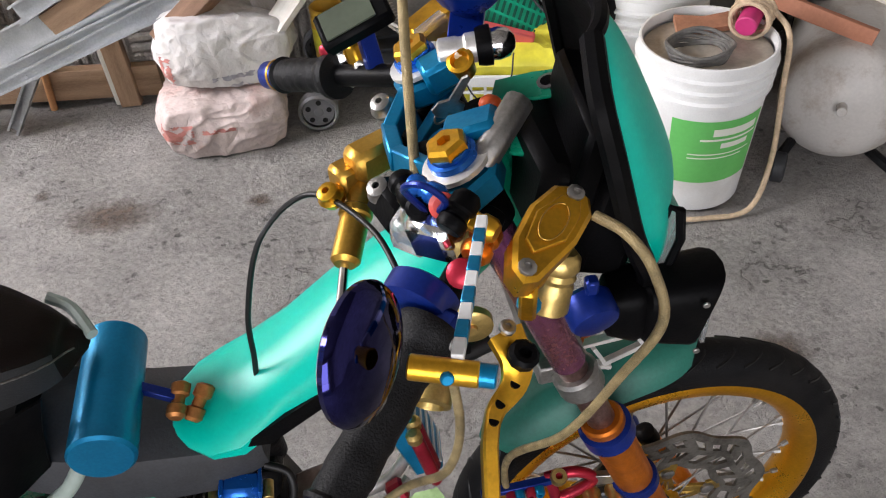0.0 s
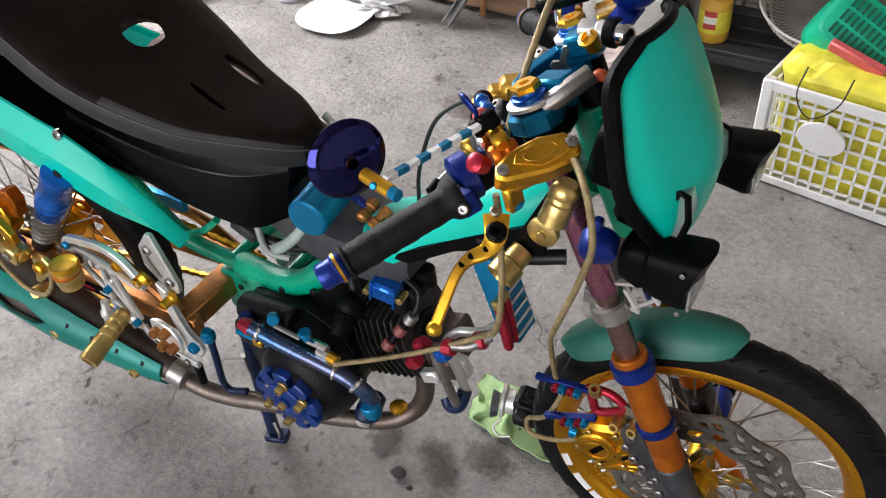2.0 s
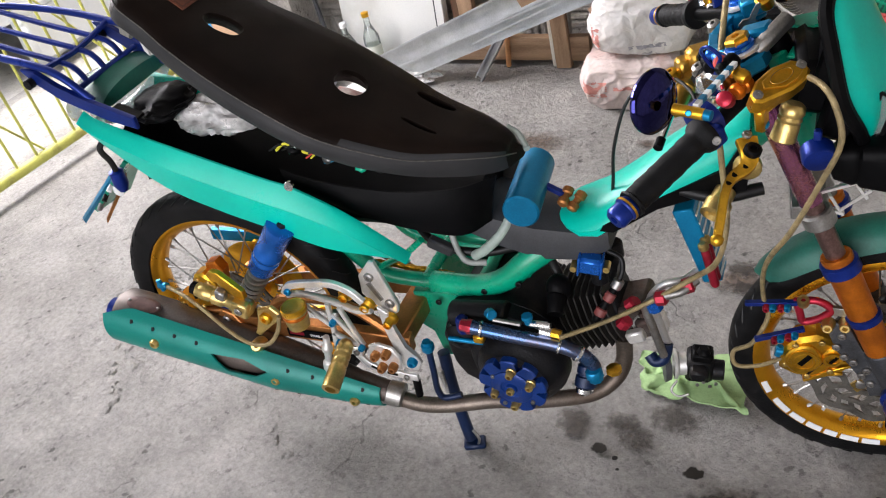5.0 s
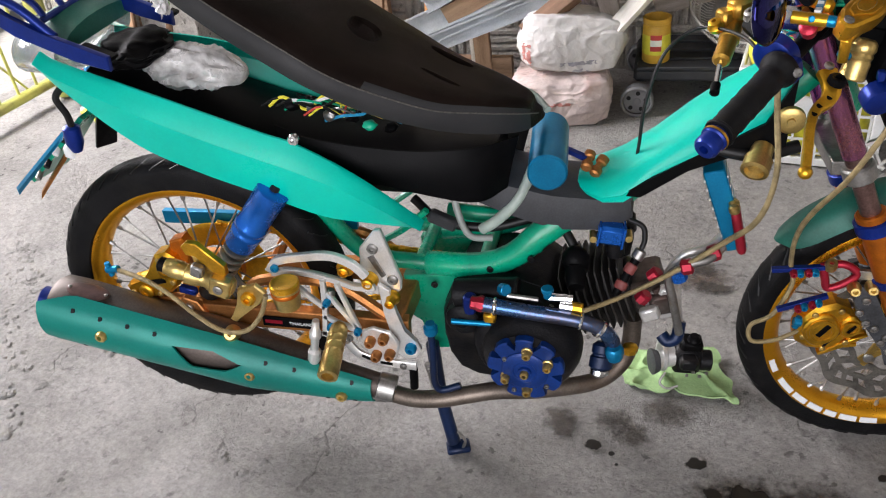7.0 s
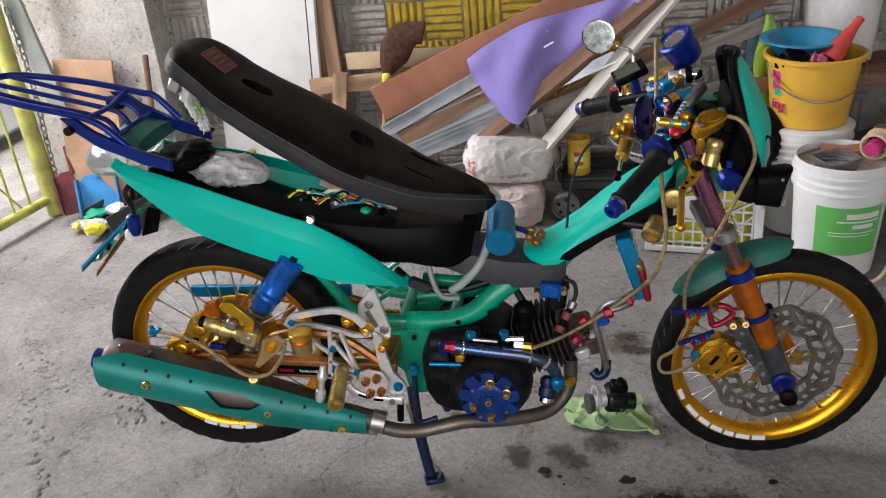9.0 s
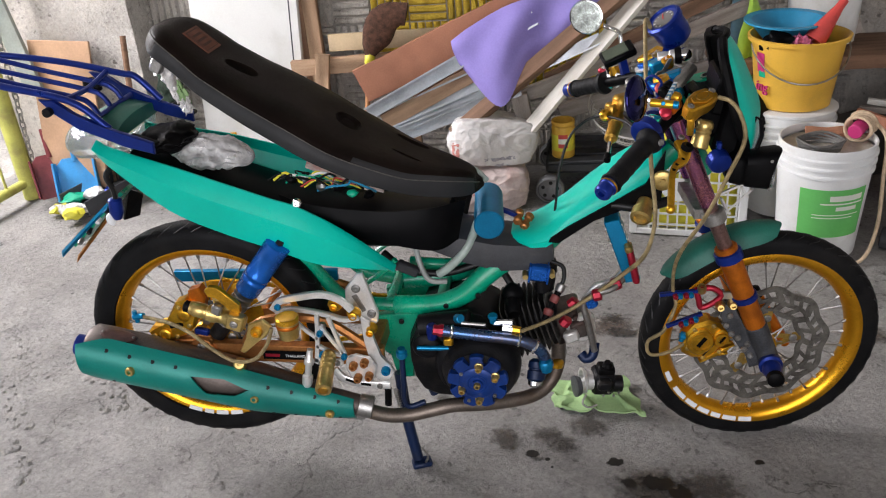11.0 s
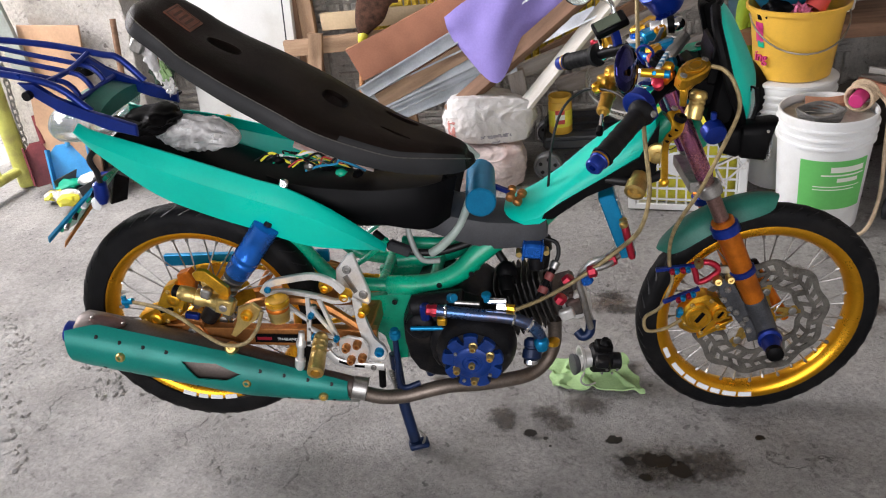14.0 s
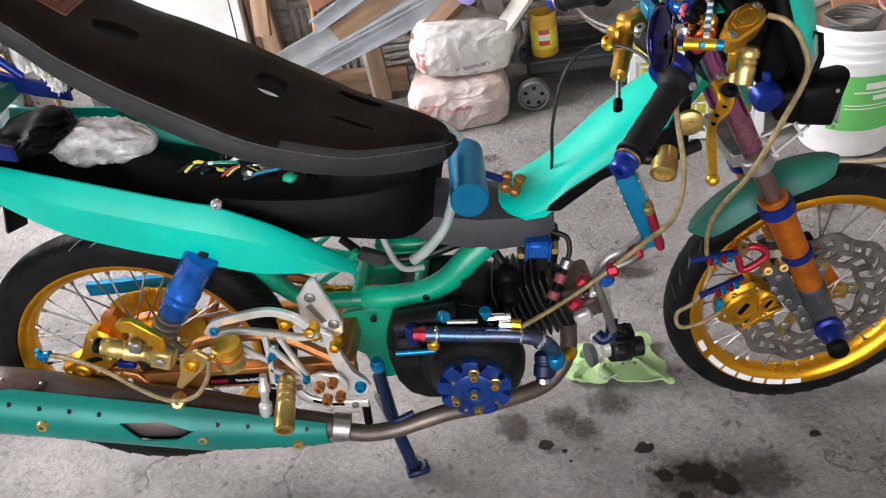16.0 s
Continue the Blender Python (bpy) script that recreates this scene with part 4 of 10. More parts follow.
for x, zb, zt, w in ((0.735, 0.524, 0.534, 0.030), (0.752, 0.522, 0.542, 0.052), (0.775, 0.518, 0.549, 0.067), (0.805, 0.520, 0.566, 0.070), (0.85, 0.546, 0.600, 0.064), (0.90, 0.575, 0.645, 0.068), (0.95, 0.604, 0.685, 0.068), (1.0, 0.636, 0.716, 0.062), (1.03, 0.665, 0.735, 0.050)):
    rgs.append([Vector((x, w * a, zb + (zt - zb) * b)) for a, b in ((-1.0, 0), (-1.04, 0.3), (-0.92, 0.62), (-0.62, 0.85), (-0.15, 1.0), (0.15, 1.0), (0.62, 0.85), (0.92, 0.62), (1.04, 0.3), (1.0, 0))])
loft(bm, rgs)
shield = part("front_cover", bm, TEAL, bike, "glossy teal front cover rising to the steering head")
for s in (-1, 1):
    bm = B()
    plate(bm, [(0.80, 0.532), (0.90, 0.592), (1.00, 0.650), (1.035, 0.72), (1.03, 0.615), (0.98, 0.605), (0.90, 0.572), (0.83, 0.528)], side(s * 0.068), 0.006)
    part("inner_shield", bm, BLACK, bike, "black inner shield under the front cover")
bm = B()
tube(bm, [(0.80, 0, 0.50), (0.90, 0, 0.585), (1.0, 0, 0.64), (1.06, 0, 0.70)], 0.022, 5, 14)
cyl(bm, (1.05, 0, 0.80), (1.115, 0, 0.64), 0.024, seg=18)
part("head_tube", bm, GREEN, bike, "green painted steering head")

# frame
bm = B()
for s in (-1, 1):
    tube(bm, [(0.470, s * 0.055, 0.385), (0.56, s * 0.062, 0.392), (0.62, s * 0.062, 0.415), (0.67, s * 0.055, 0.455), (0.74, s * 0.03, 0.49), (0.80, 0, 0.50)], 0.0215, 5, 14)
    tube(bm, [(0.150, s * 0.075, 0.60), (0.28, s * 0.078, 0.53), (0.32, s * 0.075, 0.47), (0.37, s * 0.066, 0.405), (0.47, s * 0.055, 0.385)], 0.0145, 5, 12)
    tube(bm, [(0.36, s * 0.066, 0.415), (0.44, s * 0.085, 0.47), (0.49, s * 0.09, 0.515)], 0.006, 4, 8)
    plate(bm, [(0.425, 0.365), (0.52, 0.375), (0.545, 0.345), (0.515, 0.33), (0.500, 0.28), (0.496, 0.205), (0.458, 0.200), (0.452, 0.268), (0.425, 0.280)], side(s * 0.06), 0.022, 0.003)
tube(bm, [(0.50, 0, 0.46), (0.60, 0, 0.455), (0.70, 0, 0.48)], 0.014, 4, 10)
for x in (0.46, 0.57, 0.66):
    cyl(bm, (x, -0.06, 0.395 + max(0, x - 0.57) * 0.4), (x, 0.06, 0.395 + max(0, x - 0.57) * 0.4), 0.012)
frame_ob = part("frame", bm, GREEN, bike, "green painted tubular steel frame")
for x, z in ((0.585, 0.40), (0.655, 0.425), (0.485, 0.36)):
    bm = B()
    bolt(bm, (x, -0.083, z), (0, -1, 0), 0.006, 0.004)
    part("frame_bolt", bm, DARKMETAL, frame_ob)

# swingarm, chain, shock
bm = B()
beam(bm, (0.430, -0.185, 0.338), (0.430, 0.005, 0.338), 0.045, 0.04)
sw = part("swingarm", bm, COPPER, bike, "copper-orange box-section swingarm")
ARM = {-1: ((0.462, -0.170, 0.334), (0.062, -0.198, 0.364)), 1: ((0.455, -0.010, 0.334), (0.070, -0.062, 0.364))}
for s in (-1, 1):
    bm = B()
    beam(bm, *ARM[s], 0.022, 0.042, 0.1)
    part("swingarm_beam", bm, COPPER, sw)
    bm = B()
    q = Vector(ARM[s][1])
    box(bm, q + Vector((-0.005, 0, 0.002)), (0.10, 0.020, 0.052), (0, 0, SWUNG), 0.15)
    part("axle_block", bm, COPPER, sw)
    bm = B()
    tube(bm, [q.lerp(Vector(ARM[s][0]), 0.28) + Vector((0, 0, 0.02)), q.lerp(Vector(ARM[s][0]), 0.40) + Vector((0, 0, 0.075)), q.lerp(Vector(ARM[s][0]), 0.70) + Vector((0, 0, 0.080)), q.lerp(Vector(ARM[s][0]), 0.92) + Vector((0, 0, 0.02))], 0.010, 6, 8)
    part("swingarm_brace", bm, COPPER, sw)
bm = B()
cyl(bm, RC + Vector((0.008, -0.105, 0)), RC + Vector((-0.008, 0.105, 0)), 0.009)
for s in (-1, 1):
    lathe(bm, RC + Vector((0, s * 0.082, 0)), RC + Vector((0, s * 0.2, 0)), [(0, 0.014), (0.010, 0.014), (0.012, 0.010)], 6)
part("rear_axle", bm, BLUE, sw, "blue axle nuts")
for y in (-0.185, 0.025):
    p0, p1 = Vector((0.292, y, 0.612)), Vector((0.112, y, 0.390))
    d = (p1 - p0).normalized()
    bm = B()
    cyl(bm, p0, p1, 0.009)
    cyl(bm, p1 - d * 0.09, p1, 0.018, seg=18)
    sh = part("rear_shock", bm, DARKMETAL, bike, "rear shock absorber with blue cover")
    bm = B()
    lathe(bm, p0 + d * 0.010, p1, [(0, 0.022), (0.003, 0.0265), (0.030, 0.0265), (0.032, 0.0255), (0.082, 0.0255), (0.084, 0.027), (0.090, 0.027), (0.092, 0.0255), (0.098, 0.0255), (0.100, 0.027), (0.106, 0.027), (0.108, 0.0255), (0.136, 0.0250), (0.139, 0.021)], 28)
    part("shock_cover", bm, BRIGHTBLUE, sh, "bright blue shock cover")
    bm = B()
    for k in range(7):
        q = p0 + d * (0.14 + 0.016 * k)
        lathe(bm, q, p1, [(0, 0.018), (0.003, 0.022), (0.006, 0.022), (0.009, 0.018)], 18)
    tagged(part("shock_spring", bm, STEEL, sh), kind="stuff")
bm = B()
beam(bm, (-0.018, -0.062, 0.463), (0.345, -0.038, 0.452), 0.012, 0.026)
part("chain_guard", bm, CYAN, bike, "sky-blue chain guard bar")
# sprocket and chain
bm = B()
hoop(bm, RC, SWUNG, [(0.045, 0.056), (0.088, 0.056), (0.092, 0.058), (0.088, 0.060), (0.045, 0.060)], 48)
part("sprocket", bm, GOLD, rear_wheel, "gold rear sprocket")
for s0, s1 in (((0.09, -0.072, 0.458), (0.50, -0.030, 0.385)), ((0.09, -0.072, 0.274), (0.50, -0.030, 0.300))):
    bm = B()
    a, b = Vector(s0), Vector(s1)
    n = 38
    for k in range(n):
        c = a.lerp(b, (k + 0.5) / n)
        d = (b - a) / n
        beam(bm, c - d * 0.55, c + d * 0.55, 0.007 if k % 2 else 0.011, 0.010, 0.2)
    tagged(part("chain_run", bm, GOLD, bike, "gold drive chain"), kind="stuff")

# rear rack
bm = B()
R0 = [(0.002, -0.190, 0.848), (-0.062, -0.190, 0.903), (-0.19, -0.190, 0.937), (-0.285, -0.172, 0.958), (-0.322, -0.135, 0.966), (-0.328, -0.105, 0.967), (-0.322, -0.075, 0.966), (-0.285, -0.036, 0.958), (-0.16, -0.020, 0.934), (-0.050, -0.020, 0.908), (-0.016, -0.020, 0.898), (0.026, -0.020, 0.850)]
tube(bm, R0, 0.0068, 6, 10)
rack = part("rear_rack", bm, BLUE, bike, "glossy dark blue tubular luggage rack")
for y in (-0.152, -0.105, -0.058):
    bm = B()
    tube(bm, [(-0.035, y, 0.862), (-0.048, y, 0.886), (-0.075, y, 0.900), (-0.19, y, 0.930), (-0.322 + abs(y + 0.105) * 0.3, y, 0.964)], 0.0052, 6, 8)
    part("rack_bar", bm, BLUE, rack)
for P in ([(-0.075, -0.190, 0.906), (-0.075, -0.105, 0.902), (-0.075, -0.020, 0.914)], [(-0.035, -0.185, 0.862), (-0.035, -0.025, 0.864)]):
    bm = B()
    tube(bm, P, 0.0052, 4, 8)
    part("rack_crossbar", bm, BLUE, rack)
for y in (-0.198, -0.015):
    bm = B()
    plate(bm, [(-0.118, 0.912), (-0.085, 0.908), (-0.055, 0.880), (0.000, 0.854), (0.086, 0.822), (0.084, 0.800), (0.030, 0.817), (-0.055, 0.853), (-0.095, 0.884)], side(y), 0.010, 0.002)
    part("rack_arm", bm, BLUE, rack, "flat blue rack arm")
    bm = B()
    box(bm, (0.058, y + 0.014, 0.822), (0.052, 0.026, 0.006), (0, 21, 0), 0.2)
    part("rack_lug", bm, BLACK, rack)
    bm = B()
    lathe(bm, (-0.100, y - 0.005, 0.890), (-0.100, y - 0.2, 0.890), [(0, 0.0085), (0.012, 0.0085), (0.013, 0.005)], 12)
    part("rubber_bung", bm, RUBBER, rack)

# exhaust
bm = B()
tube(bm, [(0.818, -0.045, 0.288), (0.815, -0.050, 0.232), (0.797, -0.065, 0.193), (0.755, -0.095, 0.176), (0.668, -0.140, 0.190), (0.600, -0.165, 0.203), (0.550, -0.178, 0.199), (0.500, -0.190, 0.194), (0.450, -0.203, 0.204), (0.390, -0.214, 0.236)], 0.0155, 7, 16)
header = part("exhaust_header", bm, HEADERM, bike, "heat-stained steel exhaust header pipe")
M0, M1 = Vector((0.405, -0.212, 0.236)), Vector((-0.136, -0.255, 0.404))
bm = B()
L = (M1 - M0).length
lathe(bm, M0, M1, [(0, 0.021), (0.05, 0.024), (0.06, 0.024), (0.12, 0.035), (0.26, 0.046), (0.30, 0.047), (L - 0.04, 0.052), (L - 0.01, 0.051), (L, 0.044), (L, 0.022), (L - 0.05, 0.020)], 32)
muf = part("muffler", bm, EXHAUST, bike, "brown heat-stained muffler")
d = (M1 - M0).normalized()
bm = B()
lathe(bm, M1 - d * 0.01, M1 + d, [(0, 0.022), (0.034, 0.022), (0.036, 0.020), (0.036, 0.016), (0.004, 0.016)], 24)
part("muffler_tip", bm, BLUE, muf, "dark blue muffler tip")
bm = B()
lathe(bm, M0 - d * 0.03, M1, [(0, 0.021), (0.002, 0.024), (0.030, 0.024), (0.032, 0.021)], 20)
box(bm, M0 + Vector((-0.01, 0.0, -0.03)), (0.04, 0.012, 0.012))
part("muffler_clamp", bm, STEEL, muf)
# riveted oval badge on the muffler's shoulder
bm = B()
BC = M1 - d * 0.062
badge_out = Vector((0, 1, 0))
badge_up = d.cross(badge_out).normalized()
if badge_up.z < 0:
    badge_up = -badge_up


def on_muffler(u, a, r):
    return BC + d * u + badge_out * (r * math.cos(a)) + badge_up * (r * math.sin(a))


badge_rim = [(0.036 * math.cos(2 * math.pi * k / 28), 1.72 + 0.34 * math.sin(2 * math.pi * k / 28)) for k in range(28)]
badge_rows = []
for f, r in ((1.0, 0.050), (1.0, 0.0535), (0.94, 0.0542), (0.6, 0.0542), (0.2, 0.0542)):
    badge_rows.append([on_muffler(u * f, 1.72 + (a - 1.72) * f, r - 0.07 * u * f * 0.1) for u, a in badge_rim])
loft(bm, badge_rows)
bad = part("muffler_badge", bm, mat("dark_red_brown_badge", (0.075, 0.04, 0.035), 0.38, 0.5, 0.3, 30, 0.1, 200), muf, "dark reddish oval badge")
for u in (-0.031, 0.031):
    bm = B()
    p = on_muffler(u, 1.72, 0.053)
    lathe(bm, p, on_muffler(u, 1.72, 0.07), [(0, 0.0035), (0.002, 0.0032), (0.003, 0.0015)], 10)
    part("rivet", bm, STEEL, bad)
# curved perforated heat shield
S0, S1 = M0 + d * 0.005, M1 - d * 0.005
bas = basis(M0, M1, (0, 0, 1))
bm = B()
ax = Vector((0, 0, 1))
rowsv = []
NS, NA = 36, 10
for i in range(NS + 1):
    f = i / NS
    c = S0.lerp(S1, f)
    r = 0.029 + 0.030 * min(1, f * 2.6) ** 0.8
    a0 = radians(122 - 8 * f)
    a1 = radians(236 + (12 * min(1, f * 3)) - 40 * max(0, f - 0.86) / 0.14)
    a0 = a0 + radians(26) * max(0, f - 0.9) / 0.1
    row = []
    for k in range(NA + 1):
        a = a0 + (a1 - a0) * k / NA
        up2 = Vector((0, math.cos(a), math.sin(a)))
        row.append(c + up2 * r)
    rowsv.append(row)
V0 = [[bm.verts.new(p) for p in row] for row in rowsv]
V1 = [[bm.verts.new(p + (p - S0.lerp(S1, i / NS)).normalized() * -0.003) for p in row] for i, row in enumerate(rowsv)]
for i in range(NS):
    for k in range(NA):
        bm.faces.new((V0[i][k], V0[i + 1][k], V0[i + 1][k + 1], V0[i][k + 1]))
        bm.faces.new((V1[i][k], V1[i][k + 1], V1[i + 1][k + 1], V1[i + 1][k]))
for i in range(NS):
    for k in (0, NA):
        bm.faces.new((V0[i][k], V0[i + 1][k], V1[i + 1][k], V1[i][k]))
for k in range(NA):
    for i in (0, NS):
        bm.faces.new((V0[i][k], V0[i][k + 1], V1[i][k + 1], V1[i][k]))
HOLE_ROW, HOLE_GAP = 2, (0.085, 0.215)  # no small holes where the large opening is
hs = part("heat_shield", bm, SHIELD, muf, "teal painted perforated heat shield")
# Black discs on the skin imitate the shade of small holes; nothing is cut.
bm = B()
for i in range(2, NS - 1, 3):
    for k in (2, 8):
        p = rowsv[i][k]
        if k == HOLE_ROW and HOLE_GAP[0] < p.x < HOLE_GAP[1]:
            continue
        nn = (p - S0.lerp(S1, i / NS)).normalized()
        lathe(bm, p - nn * 0.001, p + nn * 0.0008, [(0, 0.0042), (0.0016, 0.0042), (0.0017, 0.001)], 10)
tagged(part("shield_hole", bm, CABLE, muf), kind="stuff")
for q in ((-0.028, -0.305, 0.379), (0.21, -0.280, 0.298), (0.353, -0.254, 0.243)):
    bm = B()
    bolt(bm, (q[0], q[1] + 0.006, q[2]), (0, -1, 0.1), 0.010, 0.012)
    part("shield_bolt", bm, PALEGOLD, muf, "brass socket bolt")
bm = B()
p = M0.lerp(M1, 0.42) + Vector((0, -0.012, 0.05))
lathe(bm, p, p + Vector((0.2, -0.5, 0.35)), [(0, 0.013), (0.006, 0.014), (0.03, 0.012), (0.034, 0.009), (0.034, 0.004), (0.026, 0.004)], 16)
part("muffler_mount", bm, PALEGOLD, muf, "brass muffler mount bolt")

# ---- motorcycle: engine ----
bm = B()
O = [(0.520, 0.372), (0.560, 0.386), (0.60, 0.392), (0.64, 0.390), (0.675, 0.378), (0.710, 0.352), (0.726, 0.318), (0.730, 0.280), (0.720, 0.242), (0.700, 0.214), (0.66, 0.198), (0.60, 0.192), (0.555, 0.196), (0.525, 0.212), (0.508, 0.245), (0.502, 0.29), (0.504, 0.335)]


def casing(bm, rows, c=(0.615, 0.29)):
    """Stacks scaled copies of the engine's outline along y."""
    loft(bm, [[Vector((c[0] + (x - c[0]) * k, y, c[1] + (z - c[1]) * k)) for x, z in O] for y, k in rows])


casing(bm, ((-0.128, 0.90), (-0.124, 0.955), (-0.112, 0.985), (-0.095, 0.99), (-0.094, 1.0), (-0.078, 1.0), (-0.077, 0.97), (0.02, 0.97), (0.05, 0.94), (0.06, 0.86)))
eng = part("engine_case", bm, DARKMETAL, bike, "oily black engine case")
bm = B()
casing(bm, ((-0.120, 0.60), (-0.146, 0.60), (-0.154, 0.56), (-0.157, 0.48)), (0.655, 0.29))
part("side_cover", bm, DARKMETAL, eng, "dark domed side cover")
bm = B()
lathe(bm, (0.656, -0.118, 0.286), (0.656, -0.3, 0.286), [(0, 0.086), (0.020, 0.085), (0.040, 0.078), (0.052, 0.070), (0.058, 0.062), (0.064, 0.060), (0.066, 0.050), (0.066, 0.01)], 40)
part("clutch_housing", bm, DARKMETAL, eng, "dark round clutch housing")
bm = B()
lathe(bm, (0.545, -0.120, 0.335), (0.545, -0.2, 0.335), [(0, 0.030), (0.022, 0.029), (0.027, 0.024), (0.029, 0.012), (0.026, 0.010), (0.026, 0.002)], 24)
part("shaft_boss", bm, DARKMETAL, eng)
bm = B()
cyl(bm, (0.530, -0.118, 0.372), (0.640, -0.118, 0.385), 0.024, seg=20)
part("starter_body", bm, DARKMETAL, eng, "black cylindrical starter on the case")
CLC = Vector((0.656, -0.188, 0.285))
# slotted blue cover
bm = B()
out = []
for k in range(9):
    a = 2 * math.pi * k / 9 + 0.17
    w = math.pi / 9
    for da, r in ((-w * 0.98, 0.041), (-w * 0.80, 0.044), (-w * 0.70, 0.060), (-w * 0.45, 0.0625), (0.0, 0.063), (w * 0.45, 0.0625), (w * 0.70, 0.060), (w * 0.80, 0.044)):
        out.append((r * math.cos(a + da), r * math.sin(a + da)))
plate(bm, out, Matrix.Translation(CLC) @ XZ, 0.016, 0.002)
cc = part("clutch_cover", bm, STAR, eng, "dark blue slotted clutch cover")
bm = B()
lathe(bm, CLC + Vector((0, -0.004, 0)), CLC + Vector((0, -1, 0)), [(0, 0.038), (0.006, 0.038), (0.009, 0.034), (0.009, 0.020), (0.007, 0.018), (0.007, 0.011), (0.012, 0.010), (0.012, 0.002)], 36)
part("cover_boss", bm, STAR, cc)
for x, z in ((0.0, 0.0), (0.005, 0.041), (0.037, 0.018), (-0.032, -0.014), (0.002, -0.039)):
    bm = B()
    c = CLC + Vector((x, -0.006, z))
    lathe(bm, c, c + Vector((0, -1, 0)), [(0, 0.0092), (0.005, 0.0092), (0.006, 0.0072), (0.016, 0.0072), (0.018, 0.0058), (0.018, 0.0034), (0.010, 0.003), (0.0098, 0.0005)], 14)
    part("cover_bolt", bm, PALEGOLD, cc, "brass socket bolt")
for x, z in ((-0.032, 0.022), (0.034, -0.030), (-0.020, -0.044)):
    bm = B()
    bolt(bm, CLC + Vector((x, -0.008, z)), (0, -1, 0), 0.0042, 0.004)
    part("cover_screw", bm, STEEL, cc)
# cylinder with fins leaning forward
CA, CB = Vector((0.705, -0.015, 0.315)), Vector((0.815, -0.015, 0.345))
cd = (CB - CA).normalized()
bm = B()
cyl(bm, CA - cd * 0.02, CB, 0.040)
cylo = part("cylinder", bm, DARKMETAL, bike, "black finned engine cylinder")
bas = basis(CA, CB, (0, 1, 0))
for k in range(9):
    bm = B()
    m = Matrix.Translation(CA.lerp(CB, 0.06 + 0.105 * k)) @ bas
    plate(bm, [(-0.062, -0.052), (-0.068, -0.03), (-0.068, 0.03), (-0.062, 0.052), (-0.02, 0.062), (0.02, 0.062), (0.062, 0.052), (0.068, 0.03), (0.068, -0.03), (0.062, -0.052), (0.02, -0.062), (-0.02, -0.062)], m, 0.0032, 0.0006)
    part("cooling_fin", bm, FIN, cylo)
bm = B()
box(bm, CB + cd * 0.022 + Vector((0, 0, -0.022)), (0.050, 0.080, 0.066), (0, -15, 0), 0.12)
box(bm, CB + cd * 0.050 + Vector((0.0, -0.045, -0.030)), (0.044, 0.03, 0.042), (0, -15, 0), 0.2)
for q in (-1, 1):
    box(bm, CB + cd * 0.03 + Vector((0.008 * q, -0.044, -0.02 + 0.016 * q)), (0.014, 0.012, 0.014), (0, -15, 0), 0.2)
head = part("cylinder_head", bm, mat("grimy_head_alloy", (0.09, 0.075, 0.065), 0.45, 0.6, 0.3, 24, 0.4, 120, stain=(0.07, 0.022, 0.015), stain_scale=16, stain_amt=0.6), bike, "grimy alloy cylinder head")
bm = B()
lathe(bm, (0.862, -0.05, 0.322), (0.862, -0.2, 0.322), [(0, 0.030), (0.012, 0.030), (0.016, 0.026), (0.016, 0.01)], 20)
part("head_cap", bm, SILVER, head)
bm = B()
box(bm, (0.868, -0.060, 0.335), (0.034, 0.020, 0.046), (0, 14, 0), 0.2)
box(bm, (0.842, -0.080, 0.318), (0.030, 0.018, 0.024), (0, -20, 0), 0.2)
part("thermostat", bm, SILVER, head)
bm = B()
tube(bm, [(0.862, -0.08, 0.272), (0.872, -0.088, 0.264), (0.886, -0.088, 0.272), (0.890, -0.075, 0.296)], 0.0105, 5, 12)
part("blue_elbow", bm, NAVY, head, "dark blue hose elbow")
bm = B()
lathe(bm, (0.776, -0.130, 0.298), (0.770, -0.155, 0.258), [(0, 0.012), (0.006, 0.0185), (0.018, 0.0185), (0.020, 0.0165), (0.023, 0.0165), (0.025, 0.019), (0.042, 0.019), (0.046, 0.014)], 20)
filt = part("breather_filter", bm, NAVY, bike, "dark blue breather with a chrome tip")
bm = B()
lathe(bm, (0.770, -0.154, 0.260), (0.768, -0.160, 0.247), [(0, 0.015), (0.008, 0.015), (0.014, 0.008), (0.015, 0.002)], 16)
part("breather_tip", bm, CHROME, filt)
bm = B()
lathe(bm, (0.792, -0.166, 0.318), (0.794, -0.162, 0.285), [(0, 0.011), (0.004, 0.0145), (0.016, 0.0145), (0.018, 0.012), (0.026, 0.012), (0.028, 0.009)], 8)
part("tube_fitting", bm, CYAN, filt, "blue hexagonal tube fitting")
bm = B()
lathe(bm, (0.815, -0.132, 0.292), (0.813, -0.132, 0.27), [(0, 0.009), (0.003, 0.013), (0.012, 0.013), (0.015, 0.010)], 8)
part("brass_flange", bm, GOLD, filt, "brass flange nut over the header")
# long heat-tinted tube along the engine
bm = B()
tube(bm, [(0.588, -0.166, 0.392), (0.66, -0.163, 0.380), (0.735, -0.158, 0.367), (0.772, -0.153, 0.348), (0.788, -0.148, 0.325), (0.792, -0.145, 0.308)], 0.0125, 6, 14)
tb = part("breather_tube", bm, mat("blue_heat_tinted_steel", (0.035, 0.09, 0.20), 0.25, 0.9, 0.45, 14, 0.03, 200, tint=(0.16, 0.10, 0.06)), bike, "heat-tinted blue steel tube along the engine")
for p, q in (((0.604, -0.1655, 0.3895), (0.610, -0.165, 0.3885)), ((0.737, -0.158, 0.3665), (0.742, -0.157, 0.3645)), ((0.768, -0.1535, 0.351), (0.773, -0.1525, 0.346))):
    bm = B()
    cyl(bm, p, q, 0.0155)
    part("tube_ring", bm, CHROME, tb)
bm = B()
